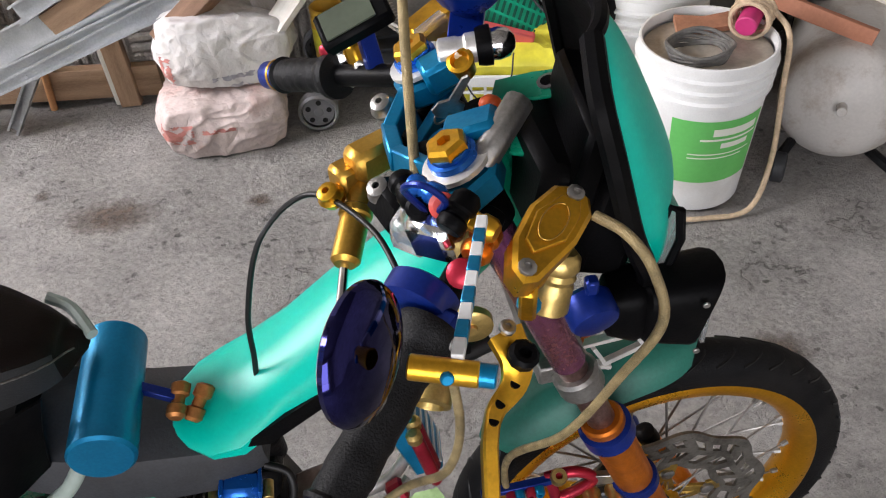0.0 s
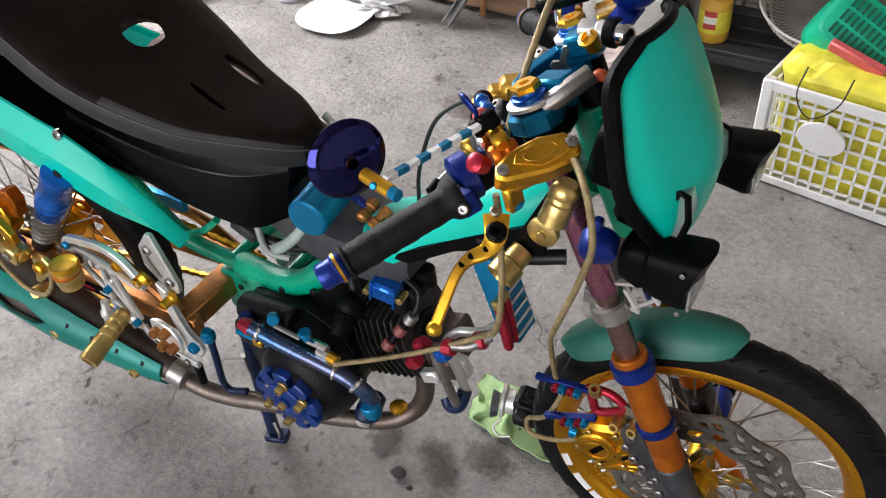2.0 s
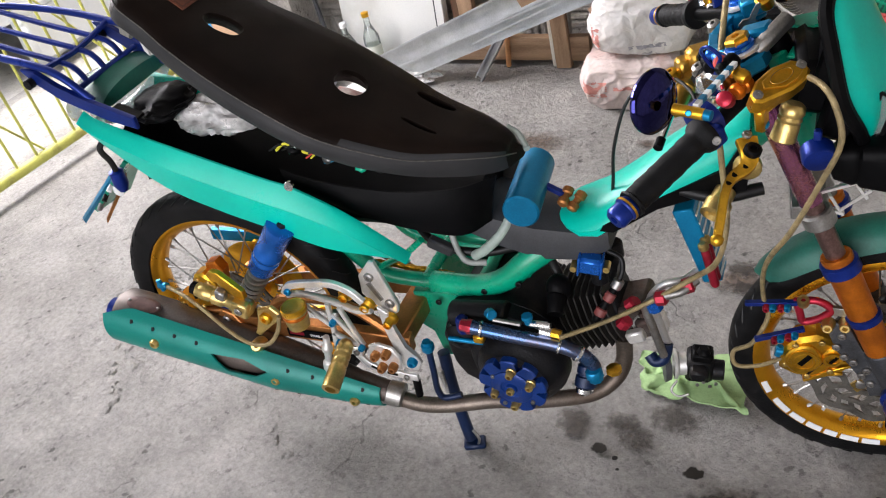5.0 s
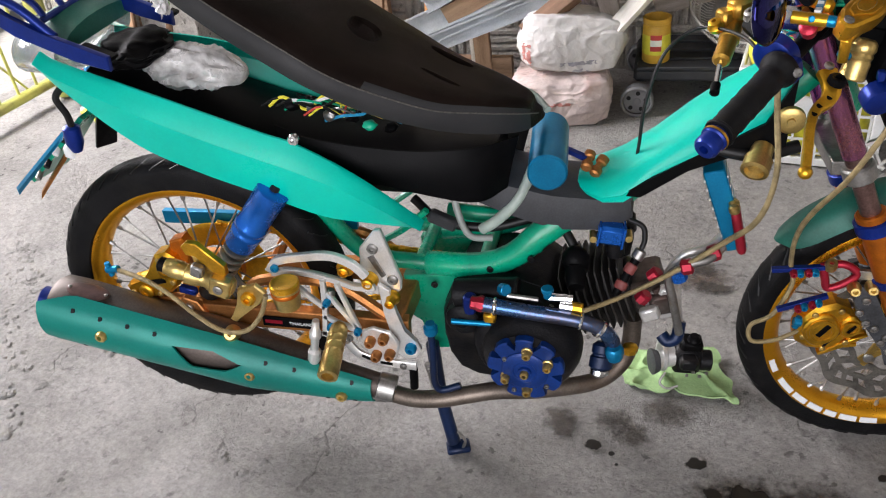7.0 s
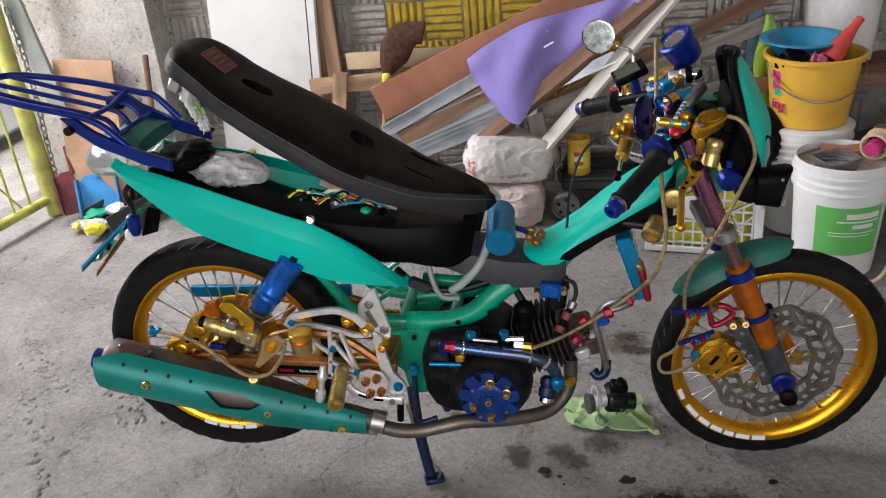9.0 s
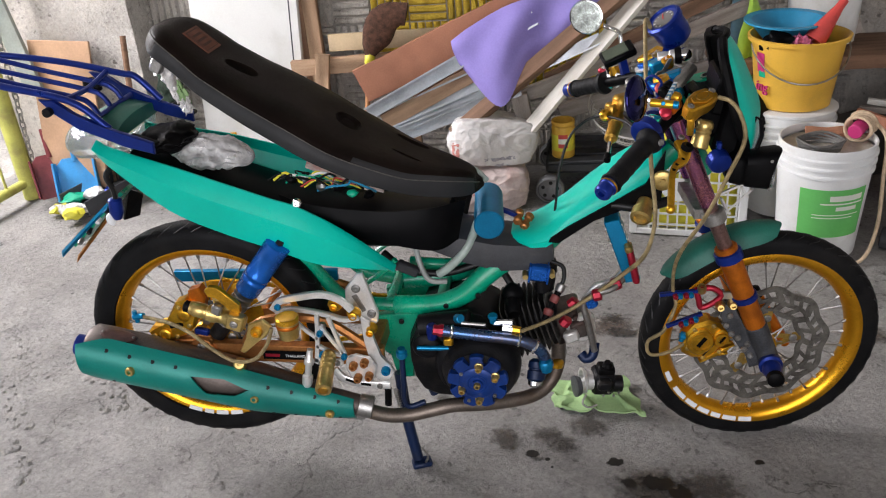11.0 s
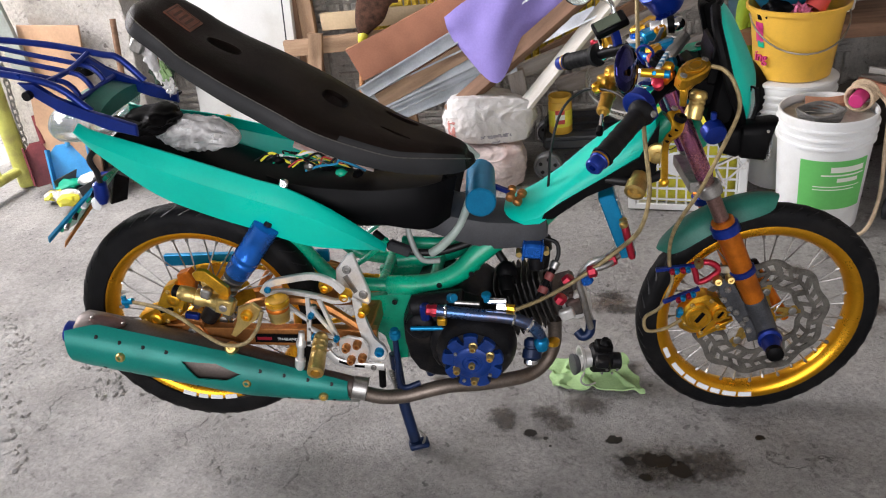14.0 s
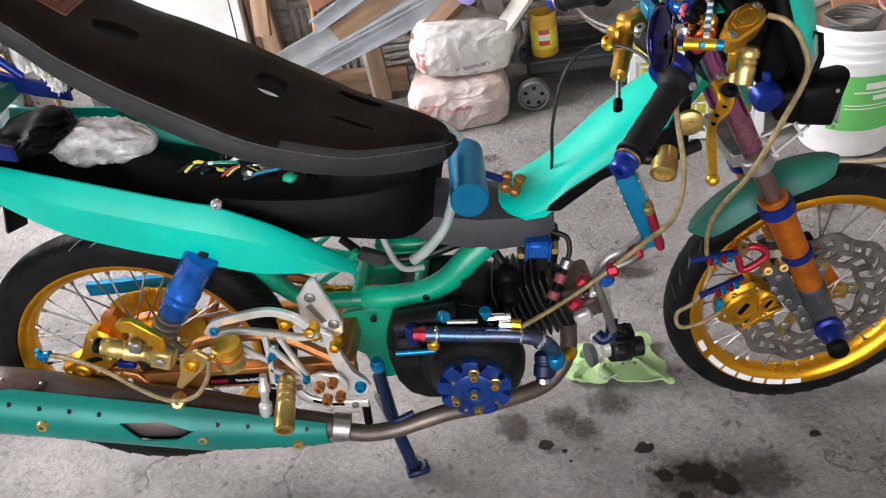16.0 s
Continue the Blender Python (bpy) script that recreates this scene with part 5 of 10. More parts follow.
lathe(bm, (0.590, -0.166, 0.392), (0.5, -0.170, 0.406), [(0, 0.013), (0.006, 0.014), (0.012, 0.011), (0.02, 0.011), (0.022, 0.008)], 8)
part("tube_nut", bm, RED, tb, "red fitting nut")
bm = B()
lathe(bm, (0.562, -0.150, 0.362), (0.565, -0.150, 0.41), [(0, 0.010), (0.01, 0.012), (0.03, 0.012), (0.034, 0.008)], 8)
part("blue_fitting", bm, BLUE, eng, "blue hose fitting")
bm = B()
box(bm, (0.598, -0.165, 0.366), (0.020, 0.016, 0.018), (0, 0, 0), 0.2)
part("brass_fitting", bm, GOLD, eng)
for p0, p1, r, ma in (((0.690, -0.150, 0.402), (0.730, -0.152, 0.404), 0.0065, CHROME), ((0.708, -0.152, 0.390), (0.738, -0.152, 0.386), 0.008, CHROME), ((0.728, -0.152, 0.388), (0.745, -0.152, 0.385), 0.0085, GOLD), ((0.690, -0.150, 0.402), (0.690, -0.152, 0.418), 0.007, CYAN), ((0.690, -0.152, 0.414), (0.690, -0.152, 0.422), 0.010, CYAN), ((0.615, -0.14, 0.405), (0.625, -0.15, 0.41), 0.010, CYAN), ((0.625, -0.15, 0.400), (0.675, -0.15, 0.396), 0.004, STEEL)):
    bm = B()
    cyl(bm, p0, p1, r, seg=8)
    part("hose_fitting", bm, ma, eng)
bm = B()
lump(bm, (0.728, -0.085, 0.428), (0.022, 0.022, 0.024), 4, 0.05, 3)
cyl(bm, (0.728, -0.10, 0.422), (0.731, -0.130, 0.408), 0.017, 0.014)
part("intake_boot", bm, BLACK, bike, "black rubber intake boot")
bm = B()
box(bm, (0.790, -0.02, 0.425), (0.040, 0.045, 0.045), (0, 12, 0), 0.2)
cyl(bm, (0.785, -0.045, 0.44), (0.785, -0.045, 0.412), 0.014)
cyl(bm, (0.80, 0.0, 0.46), (0.80, 0.0, 0.43), 0.016)
part("carburettor", bm, DARKMETAL, bike, "black carburettor above the cylinder")
cm = Matrix.Translation((0.780, -0.058, 0.466)) @ Euler((0, radians(10), radians(5))).to_matrix().to_4x4()
bm = B()
mbox(bm, cm, (0.044, 0.028, 0.034), 0.22)
coil = part("ignition_coil", bm, BRIGHTBLUE, bike, "bright blue ignition coil")
for x in (-0.019, 0.019):
    bm = B()
    mbox(bm, cm @ Matrix.Translation((x, 0, 0)), (0.004, 0.031, 0.037), 0.2)
    part("coil_band", bm, BRIGHTBLUE, coil)
for x, z in ((-0.027, -0.008), (0.027, 0.002)):
    bm = B()
    cyl(bm, cm @ Vector((x, -0.014, z)), cm @ Vector((x, 0.008, z)), 0.006)
    part("coil_screw", bm, PALEGOLD, coil)
for k, (x, z) in enumerate(((0.63, 0.345), (0.69, 0.36), (0.53, 0.30), (0.55, 0.225))):
    bm = B()
    bolt(bm, (x, -0.122, z), (0, -1, 0), 0.006, 0.004)
    part("case_bolt", bm, STEEL, eng)
# gear lever shaft, side levers
bm = B()
cyl(bm, (0.528, -0.150, 0.338), (0.615, -0.150, 0.338), 0.005)
part("linkage_rod", bm, CYAN, bike, "thin teal linkage rod")
bm = B()
tube(bm, [(0.502, -0.185, 0.345), (0.500, -0.188, 0.28), (0.498, -0.19, 0.235), (0.508, -0.188, 0.215), (0.54, -0.18, 0.222)], 0.0062, 5, 10)
lv = part("kick_lever", bm, NAVY, bike, "dark blue side lever")
bm = B()
lathe(bm, (0.503, -0.187, 0.340), (0.503, -0.187, 0.40), [(0, 0.010), (0.004, 0.012), (0.014, 0.012), (0.016, 0.008), (0.022, 0.008)], 12)
part("lever_knob", bm, CYAN, lv)

# centre stand leg
bm = B()
tube(bm, [(0.470, -0.095, 0.235), (0.478, -0.11, 0.12), (0.497, -0.128, 0.018)], 0.0125, 4, 12)
stnd = part("stand", bm, NAVY, bike, "dark blue stand leg resting on the floor")
bm = B()
box(bm, (0.505, -0.130, 0.008), (0.045, 0.03, 0.014), (0, 0, 20), 0.25)
part("stand_foot", bm, NAVY, stnd)
bm = B()
tube(bm, [(0.515, -0.135, 0.012), (0.522, -0.137, 0.035), (0.508, -0.130, 0.05)], 0.003, 4, 6)
part("stand_loop", bm, STEEL, stnd)
bm = B()
for k in range(16):
    z = 0.20 - 0.006 * k
    lathe(bm, (0.462 + 0.0008 * k, -0.112, z), (0.462, -0.112, z - 0.1), [(0, 0.006), (0.002, 0.0075), (0.004, 0.006)], 8)
part("stand_spring", bm, STEEL, stnd)
bm = B()
tube(bm, [(0.470, 0.095, 0.235), (0.478, 0.11, 0.12), (0.497, 0.128, 0.010)], 0.0125, 4, 12)
part("stand_leg", bm, NAVY, stnd)

# rear-set plates, master cylinder and brakes on the right side
bm = B()
plate(bm, [(0.430, 0.532), (0.441, 0.534), (0.464, 0.440), (0.460, 0.420), (0.446, 0.410), (0.429, 0.424), (0.397, 0.457), (0.402, 0.498)], side(-0.176), 0.010, 0.002)
rs = part("rearset_plate", bm, SILVER, bike, "machined aluminium rear-set plate")
bm = B()
plate(bm, [(0.414, 0.482), (0.424, 0.488), (0.440, 0.450), (0.432, 0.444)], side(-0.1815), 0.003, 0.001)
part("plate_pocket", bm, STEEL, rs)
bm = B()
plate(bm, [(0.428, 0.440), (0.446, 0.428), (0.451, 0.385), (0.459, 0.345), (0.478, 0.326), (0.484, 0.308), (0.474, 0.290), (0.457, 0.283), (0.442, 0.296), (0.436, 0.341), (0.430, 0.385)], side(-0.190), 0.009, 0.0015)
part("rearset_lower", bm, SILVER, rs, "curved aluminium hanger arm")


def flat_bar(name, P, y, w, th, material, parent, label=""):
    """A flat bar bent along the machine's side."""
    bm = B()
    L = spline([(x, y, z) for x, z in P], 5)
    rgs = []
    for i, q in enumerate(L):
        t = (L[min(i + 1, len(L) - 1)] - L[max(i - 1, 0)]).normalized()
        n_ = Vector((-t.z, 0, t.x))
        rgs.append([q + n_ * (w / 2 * a) + Vector((0, th / 2 * b, 0)) for a, b in ((-1, -0.7), (-0.8, -1), (0.8, -1), (1, -0.7), (1, 0.7), (0.8, 1), (-0.8, 1), (-1, 0.7))])
    loft(bm, rgs)
    return part(name, bm, material, parent, label)


flat_bar("rearset_arm", [(0.258, 0.470), (0.276, 0.490), (0.319, 0.500), (0.366, 0.505), (0.400, 0.492), (0.420, 0.470)], -0.214, 0.014, 0.010, SILVER, rs, "curved aluminium arm")
flat_bar("rearset_arm", [(0.262, 0.466), (0.290, 0.472), (0.330, 0.468), (0.369, 0.459), (0.401, 0.448), (0.432, 0.452)], -0.214, 0.010, 0.010, SILVER, rs)
for P, w in ((((0.350, 0.464), (0.344, 0.410), (0.334, 0.352)), 0.009), (((0.352, 0.440), (0.372, 0.405), (0.395, 0.369)), 0.008), (((0.372, 0.458), (0.384, 0.410), (0.395, 0.369)), 0.008), (((0.340, 0.392), (0.362, 0.378), (0.392, 0.366)), 0.008), (((0.300, 0.452), (0.322, 0.428), (0.344, 0.408)), 0.008), (((0.330, 0.356), (0.358, 0.350), (0.388, 0.352)), 0.014)):
    flat_bar("heel_guard_strut", P, -0.222, w, 0.008, SILVER, rs)
bm = B()
plate(bm, [(0.392, 0.352), (0.412, 0.360), (0.440, 0.352), (0.452, 0.330), (0.446, 0.300), (0.420, 0.290), (0.398, 0.302), (0.388, 0.330)], side(-0.205), 0.009, 0.002)
part("adjuster_plate", bm, SILVER, rs, "aluminium adjuster plate")
flat_bar("brake_pedal", [(0.362, 0.322), (0.378, 0.300), (0.410, 0.288), (0.445, 0.284), (0.476, 0.282)], -0.206, 0.016, 0.007, SILVER, rs, "slotted aluminium brake pedal")
# Thin black bars on the solid pedal take the place of shaded slots.
for P in (((0.384, 0.299), (0.405, 0.290)), ((0.415, 0.2875), (0.436, 0.2855))):
    flat_bar("pedal_slot", P, -0.2098, 0.006, 0.001, BLACK, rs)
bm = B()
cyl(bm, (0.470, -0.205, 0.276), (0.466, -0.205, 0.232), 0.0075, seg=12)
part("pedal_toe", bm, BLACK, rs, "black rubber pedal toe")
for x, y, z, r, ma, d in ((0.386, -0.216, 0.479, 0.0145, GOLD, 0.012), (0.421, -0.214, 0.457, 0.0145, GOLD, 0.012), (0.447, -0.196, 0.410, 0.0130, GOLD, 0.024)):
    bm = B()
    lathe(bm, (x, y + 0.012, z), (x, y - 0.2, z), [(0, r), (0.006, r), (0.009, r * 0.82), (0.012, r * 0.62), (0.012 + d * 0.5, r * 0.60), (0.013 + d * 0.5, r * 0.42), (0.008 + d * 0.5, r * 0.36), (0.008 + d * 0.5, 0.0005)], 20)
    part("rearset_collar", bm, ma, rs, "gold anodised collar bolt")
for x, y, z, r, ma, d in ((0.425, -0.181, 0.500, 0.009, STEEL, 0.006), (0.450, -0.181, 0.442, 0.009, STEEL, 0.006), (0.406, -0.209, 0.336, 0.009, COPPER, 0.016), (0.430, -0.209, 0.344, 0.009, COPPER, 0.016), (0.412, -0.209, 0.306, 0.009, COPPER, 0.016), (0.436, -0.209, 0.311, 0.009, COPPER, 0.016), (0.352, -0.226, 0.424, 0.0065, CYAN, 0.010), (0.350, -0.226, 0.374, 0.0065, CYAN, 0.010), (0.395, -0.226, 0.369, 0.0065, CYAN, 0.010), (0.468, -0.194, 0.313, 0.010, CYAN, 0.012), (0.345, -0.226, 0.352, 0.006, STEEL, 0.006), (0.378, -0.226, 0.352, 0.006, STEEL, 0.006), (0.272, -0.220, 0.480, 0.007, CYAN, 0.006), (0.455, -0.210, 0.284, 0.006, STEEL, 0.005)):
    bm = B()
    bolt(bm, (x, y, z), (0, -1, 0), r, d)
    part("rearset_bolt", bm, ma, rs)
bm = B()
lathe(bm, (0.364, -0.225, 0.376), (0.374, -0.322, 0.355), [(0, 0.010), (0.006, 0.014), (0.02, 0.0155), (0.024, 0.0140), (0.028, 0.0155), (0.034, 0.0155), (0.038, 0.0140), (0.042, 0.0155), (0.048, 0.0155), (0.052, 0.0140), (0.056, 0.0158), (0.092, 0.0165), (0.099, 0.0160), (0.100, 0.010), (0.088, 0.009), (0.087, 0.001)], 22)
part("footpeg", bm, PALEGOLD, rs, "knurled pale gold footpeg")
bm = B()
lathe(bm, (0.327, -0.232, 0.388), (0.309, -0.238, 0.300), [(0, 0.006), (0.02, 0.007), (0.024, 0.010), (0.034, 0.010), (0.038, 0.007), (0.060, 0.007), (0.064, 0.011), (0.080, 0.011), (0.088, 0.008)], 14)
part("pushrod_body", bm, SILVER, rs)
bm = B()
lathe(bm, (0.355, -0.215, 0.440), (0.350, -0.222, 0.408), [(0, 0.007), (0.004, 0.009), (0.024, 0.009), (0.028, 0.006)], 12)
part("linkage_block", bm, STEEL, rs)
# fluid reservoir
RV = Vector((0.298, -0.252, 0.430))
bm = B()
lathe(bm, RV, RV + Vector((0.006, 0.004, 0.2)), [(0, 0.016), (0.002, 0.0195), (0.012, 0.0200), (0.014, 0.0215), (0.036, 0.0215), (0.038, 0.019)], 28)
rv = part("fluid_reservoir", bm, PALEGOLD, bike, "gold brake fluid reservoir")
bm = B()
lathe(bm, RV + Vector((0.001, 0.001, 0.036)), RV + Vector((0.008, 0.006, 0.25)), [(0, 0.0215), (0.002, 0.0235), (0.010, 0.0235), (0.012, 0.0210), (0.0112, 0.019), (0.0112, 0.003)], 32)
part("reservoir_cap", bm, GOLD, rv, "gold screw cap")
bm = B()
lathe(bm, RV + Vector((0, 0, 0.026)), RV + Vector((0.006, 0.004, 0.2)), [(0, 0.0218), (0.002, 0.0226), (0.005, 0.0226), (0.007, 0.0218)], 28)
part("reservoir_ring", bm, ORANGE, rv)
# master cylinder
m0, m1 = Vector((0.112, -0.268, 0.509)), Vector((0.226, -0.262, 0.466))
d = (m1 - m0).normalized()
bm = B()
lathe(bm, m0, m1, [(0, 0.009), (0.003, 0.0135), (0.010, 0.0135), (0.012, 0.0150), (0.030, 0.0150), (0.032, 0.0135), (0.036, 0.0135), (0.038, 0.0165), (0.056, 0.0165), (0.060, 0.0140), (0.072, 0.0140), (0.075, 0.0165), (0.108, 0.0165), (0.114, 0.012)], 22)
mc = part("rear_master_cylinder", bm, PALEGOLD, bike, "pale gold rear brake master cylinder")
bm = B()
lathe(bm, m0 - d * 0.010, m1, [(0, 0.008), (0.003, 0.012), (0.012, 0.012), (0.014, 0.009)], 16)
part("cylinder_end", bm, BLACK, mc)
bm = B()
mbox(bm, Matrix.Translation(m0.lerp(m1, 0.80) + Vector((0, -0.010, 0.004))) @ Euler((0, radians(20), 0)).to_matrix().to_4x4(), (0.034, 0.018, 0.034), 0.18)
part("cylinder_block", bm, PALEGOLD, mc)
bm = B()
bolt(bm, m0.lerp(m1, 0.80) + Vector((0, -0.019, 0.004)), (0, -1, 0), 0.008, 0.004)
part("block_bolt", bm, STEEL, mc)
bm = B()
box(bm, m0.lerp(m1, 0.52) + Vector((0, -0.008, 0.020)), (0.020, 0.016, 0.022), (0, 20, 0), 0.2)
part("cylinder_port", bm, STEEL, mc)
bm = B()
plate(bm, [(0.150, 0.545), (0.160, 0.553), (0.177, 0.551), (0.215, 0.512), (0.214, 0.495), (0.202, 0.488), (0.197, 0.500), (0.171, 0.531), (0.155, 0.530)], side(-0.262), 0.012, 0.0015)
part("cylinder_bracket", bm, GOLD, mc, "angular gold bracket arm")
bm = B()
plate(bm, [(0.159, 0.526), (0.170, 0.522), (0.197, 0.494), (0.202, 0.482), (0.193, 0.478), (0.160, 0.513)], side(-0.256), 0.010, 0.0015)
part("cylinder_bracket", bm, PALEGOLD, mc)
bm = B()
plate(bm, [(0.219, 0.462), (0.250, 0.471), (0.266, 0.455), (0.252, 0.434), (0.222, 0.415), (0.200, 0.392), (0.190, 0.398), (0.212, 0.430)], side(-0.252), 0.010, 0.002)
part("cylinder_mount", bm, PALEGOLD, mc)
bm = B()
bolt(bm, (0.235, -0.257, 0.446), (0, -1, 0), 0.012, 0.010)
part("mount_bolt", bm, GOLD, mc)
# rear caliper
bm = B()
plate(bm, [(-0.025, 0.412), (-0.015, 0.423), (0.018, 0.426), (0.033, 0.444), (0.050, 0.482), (0.072, 0.489), (0.087, 0.479), (0.093, 0.453), (0.082, 0.425), (0.059, 0.405), (0.018, 0.391), (-0.016, 0.390)], side(-0.196), 0.034, 0.005)
rc = part("rear_caliper", bm, GOLD, bike, "gold rear brake caliper")
bm = B()
plate(bm, [(0.077, 0.502), (0.102, 0.510), (0.112, 0.488), (0.100, 0.452), (0.085, 0.448), (0.070, 0.467)], side(-0.185), 0.025, 0.003)
part("caliper_bridge", bm, ORANGE, rc)
for x, z, r in ((0.016, 0.409, 0.013), (0.066, 0.456, 0.014)):
    bm = B()
    lathe(bm, (x, -0.214, z), (x, -0.3, z), [(0, r), (0.004, r), (0.006, r - 0.003), (0.006, r * 0.5), (0.004, r * 0.45), (0.004, 0.001)], 22)
    part("piston_cap", bm, GOLD, rc)
bm = B()
box(bm, (0.044, -0.2145, 0.431), (0.030, 0.003, 0.009), (0, -12, 0), 0.2)
part("caliper_badge", bm, BLACK, rc)
for x, z in ((-0.010, 0.405), (0.040, 0.404), (0.072, 0.430), (0.058, 0.474), (0.082, 0.470)):
    bm = B()
    bolt(bm, (x, -0.2125, z), (0, -1, 0), 0.005, 0.004)
    part("caliper_bolt", bm, PALEGOLD, rc)
for k in range(4):
    bm = B()
    box(bm, (0.030 + 0.012 * k, -0.2135, 0.417 + 0.009 * k), (0.004, 0.004, 0.020), (0, 40, 0), 0.2)
    part("caliper_rib", bm, GOLD, rc)
bm = B()
tube(bm, [(-0.020, -0.224, 0.458), (0.020, -0.236, 0.458), (0.06, -0.250, 0.456), (0.10, -0.262, 0.442), (0.14, -0.270, 0.412), (0.180, -0.272, 0.386), (0.222, -0.270, 0.388), (0.252, -0.264, 0.418), (0.268, -0.260, 0.456)], 0.0040, 7, 8)
part("rear_brake_hose", bm, BRAID, bike, "braided rear brake hose")
bm = B()
cyl(bm, (-0.040, -0.222, 0.456), (-0.016, -0.224, 0.460), 0.0065)
cyl(bm, (-0.036, -0.222, 0.470), (-0.034, -0.222, 0.444), 0.005)
part("banjo_fitting", bm, CYAN, rc)
bm = B()
plate(bm, [(0.050, 0.372), (0.080, 0.398), (0.104, 0.390), (0.118, 0.362), (0.060, 0.352)], side(-0.206), 0.014, 0.002)
part("caliper_hanger", bm, COPPER, rc)
bm = B()
bolt(bm, (0.088, -0.213, 0.380), (0, -1, 0), 0.009, 0.008)
part("hanger_bolt", bm, STEEL, rc)
bm = B()
box(bm, (0.096, -0.212, 0.416), (0.030, 0.012, 0.014), (0, 12, 0), 0.2)
part("hose_clip", bm, BLUE, rc)

# front caliper, bracket and guards
bm = B()
fm = Matrix.Translation((1.122, -0.024, 0.290)) @ Matrix.Rotation(radians(STEER), 4, 'Z') @ XZ @ Matrix.Rotation(radians(-12), 4, 'Z')
plate(bm, [(-0.046, -0.016), (-0.040, -0.036), (-0.016, -0.046), (0.014, -0.044), (0.030, -0.030), (0.040, -0.004), (0.038, 0.026), (0.024, 0.044), (-0.004, 0.050), (-0.030, 0.036), (-0.044, 0.010)], fm, 0.044, 0.007)
fcal = part("front_caliper", bm, GOLD, bike, "gold front brake caliper")
bm = B()
plate(bm, [(0.026 * math.cos(2 * math.pi * k / 24) * (1.0 + 0.12 * math.cos(6.28 * k / 12)) - 0.012, 0.032 * math.sin(2 * math.pi * k / 24)) for k in range(24)], fm @ Matrix.Translation((0, 0, 0.024)), 0.010, 0.003)
part("piston_cover", bm, GOLD, fcal, "raised gold piston cover")
bm = B()
plate(bm, [(0.017 * math.cos(2 * math.pi * k / 20) + 0.030, 0.022 * math.sin(2 * math.pi * k / 20) + 0.014) for k in range(20)], fm @ Matrix.Translation((0, 0, 0.022)), 0.010, 0.003)
part("piston_cover", bm, GOLD, fcal)
for x, y, w, h, ma in ((-0.010, 0.002, 0.009, 0.026, BLACK), (0.031, 0.014, 0.005, 0.018, BLACK), (0.016, -0.006, 0.0035, 0.070, DARKMETAL)):
    bm = B()
    mbox(bm, fm @ Matrix.Translation((x, y, 0.0295 if ma is BLACK else 0.0235)) @ Matrix.Rotation(radians(-24), 4, 'Z'), (w, h, 0.002), 0.2)
    part("caliper_mark", bm, ma, fcal)
for k in range(3):
    bm = B()
    mbox(bm, fm @ Matrix.Translation((0.022 + 0.010 * k, -0.036 + 0.011 * k, 0.016)) @ Matrix.Rotation(radians(38), 4, 'Z'), (0.052, 0.0055, 0.016), 0.2)
    part("caliper_rib", bm, GOLD, fcal)
for cx_, cy_, r in ((-0.012, 0.0, 0.024), (0.030, 0.014, 0.015)):
    bm = B()
    lathe(bm, fm @ Vector((cx_, cy_, 0.0270)), fm @ Vector((cx_, cy_, 0.1)), [(0, r), (0.0035, r - 0.001), (0.0035, r - 0.005), (0.0015, r - 0.006), (0.0015, r - 0.009), (0.0030, r - 0.010)], 28, caps=False)
    part("piston_ring", bm, GOLD, fcal)
for x, y in ((-0.034, -0.020), (-0.030, 0.026), (0.006, 0.042), (0.004, -0.038), (0.034, -0.018)):
    bm = B()
    bolt(bm, fm @ Vector((x, y, 0.0225)), fm.to_3x3() @ Vector((0, 0, 1)), 0.005, 0.004)
    part("caliper_bolt", bm, PALEGOLD, fcal)
for k in range(5):
    bm = B()
    mbox(bm, fm @ Matrix.Translation((0.046, -0.026 + 0.014 * k, 0.006)) @ Matrix.Rotation(radians(20), 4, 'Z'), (0.020, 0.006, 0.030), 0.2)
    part("caliper_rib", bm, GOLD, fcal)
bm = B()
cyl(bm, fm @ Vector((-0.056, 0.004, 0.018)), fm @ Vector((-0.044, 0.004, 0.018)), 0.0075, seg=10)
cyl(bm, fm @ Vector((-0.050, 0.014, 0.018)), fm @ Vector((-0.050, -0.008, 0.018)), 0.0055, seg=10)
part("banjo_fitting", bm, CYAN, fcal)
bm = B()
plate(bm, [(1.150, 0.388), (1.172, 0.390), (1.186, 0.360), (1.200, 0.330), (1.228, 0.276), (1.236, 0.252), (1.222, 0.244), (1.198, 0.276), (1.178, 0.306), (1.160, 0.330), (1.148, 0.362)], side(-0.054), 0.012, 0.002)
cb = part("caliper_bracket", bm, FOOT, bike, "dark cast caliper bracket")
for x, z in ((1.166, 0.366), (1.160, 0.342), (1.172, 0.322), (1.186, 0.312), (1.200, 0.284), (1.214, 0.268), (1.206, 0.296)):
    bm = B()
    bolt(bm, (x, -0.060, z), (0, -1, 0), 0.0065, 0.006)
    part("bracket_bolt", bm, STEEL, cb)
for x, z in ((1.146, 0.386), (1.170, 0.390)):
    bm = B()
    lathe(bm, (x, -0.054, z), (x - 0.01, -0.2, z + 0.04), [(0, 0.010), (0.006, 0.0105), (0.010, 0.008), (0.022, 0.008), (0.024, 0.0065), (0.024, 0.004), (0.014, 0.0035)], 14)
    part("mounting_bolt", bm, PALEGOLD, cb, "gold hollow mounting bolt")
bm = B()
tube(bm, [(1.098, -0.050, 0.420), (1.128, -0.050, 0.424), (1.148, -0.050, 0.408), (1.132, -0.050, 0.388), (1.110, -0.050, 0.378), (1.104, -0.050, 0.396), (1.098, -0.050, 0.420)], 0.0062, 6, 10, closed=True)
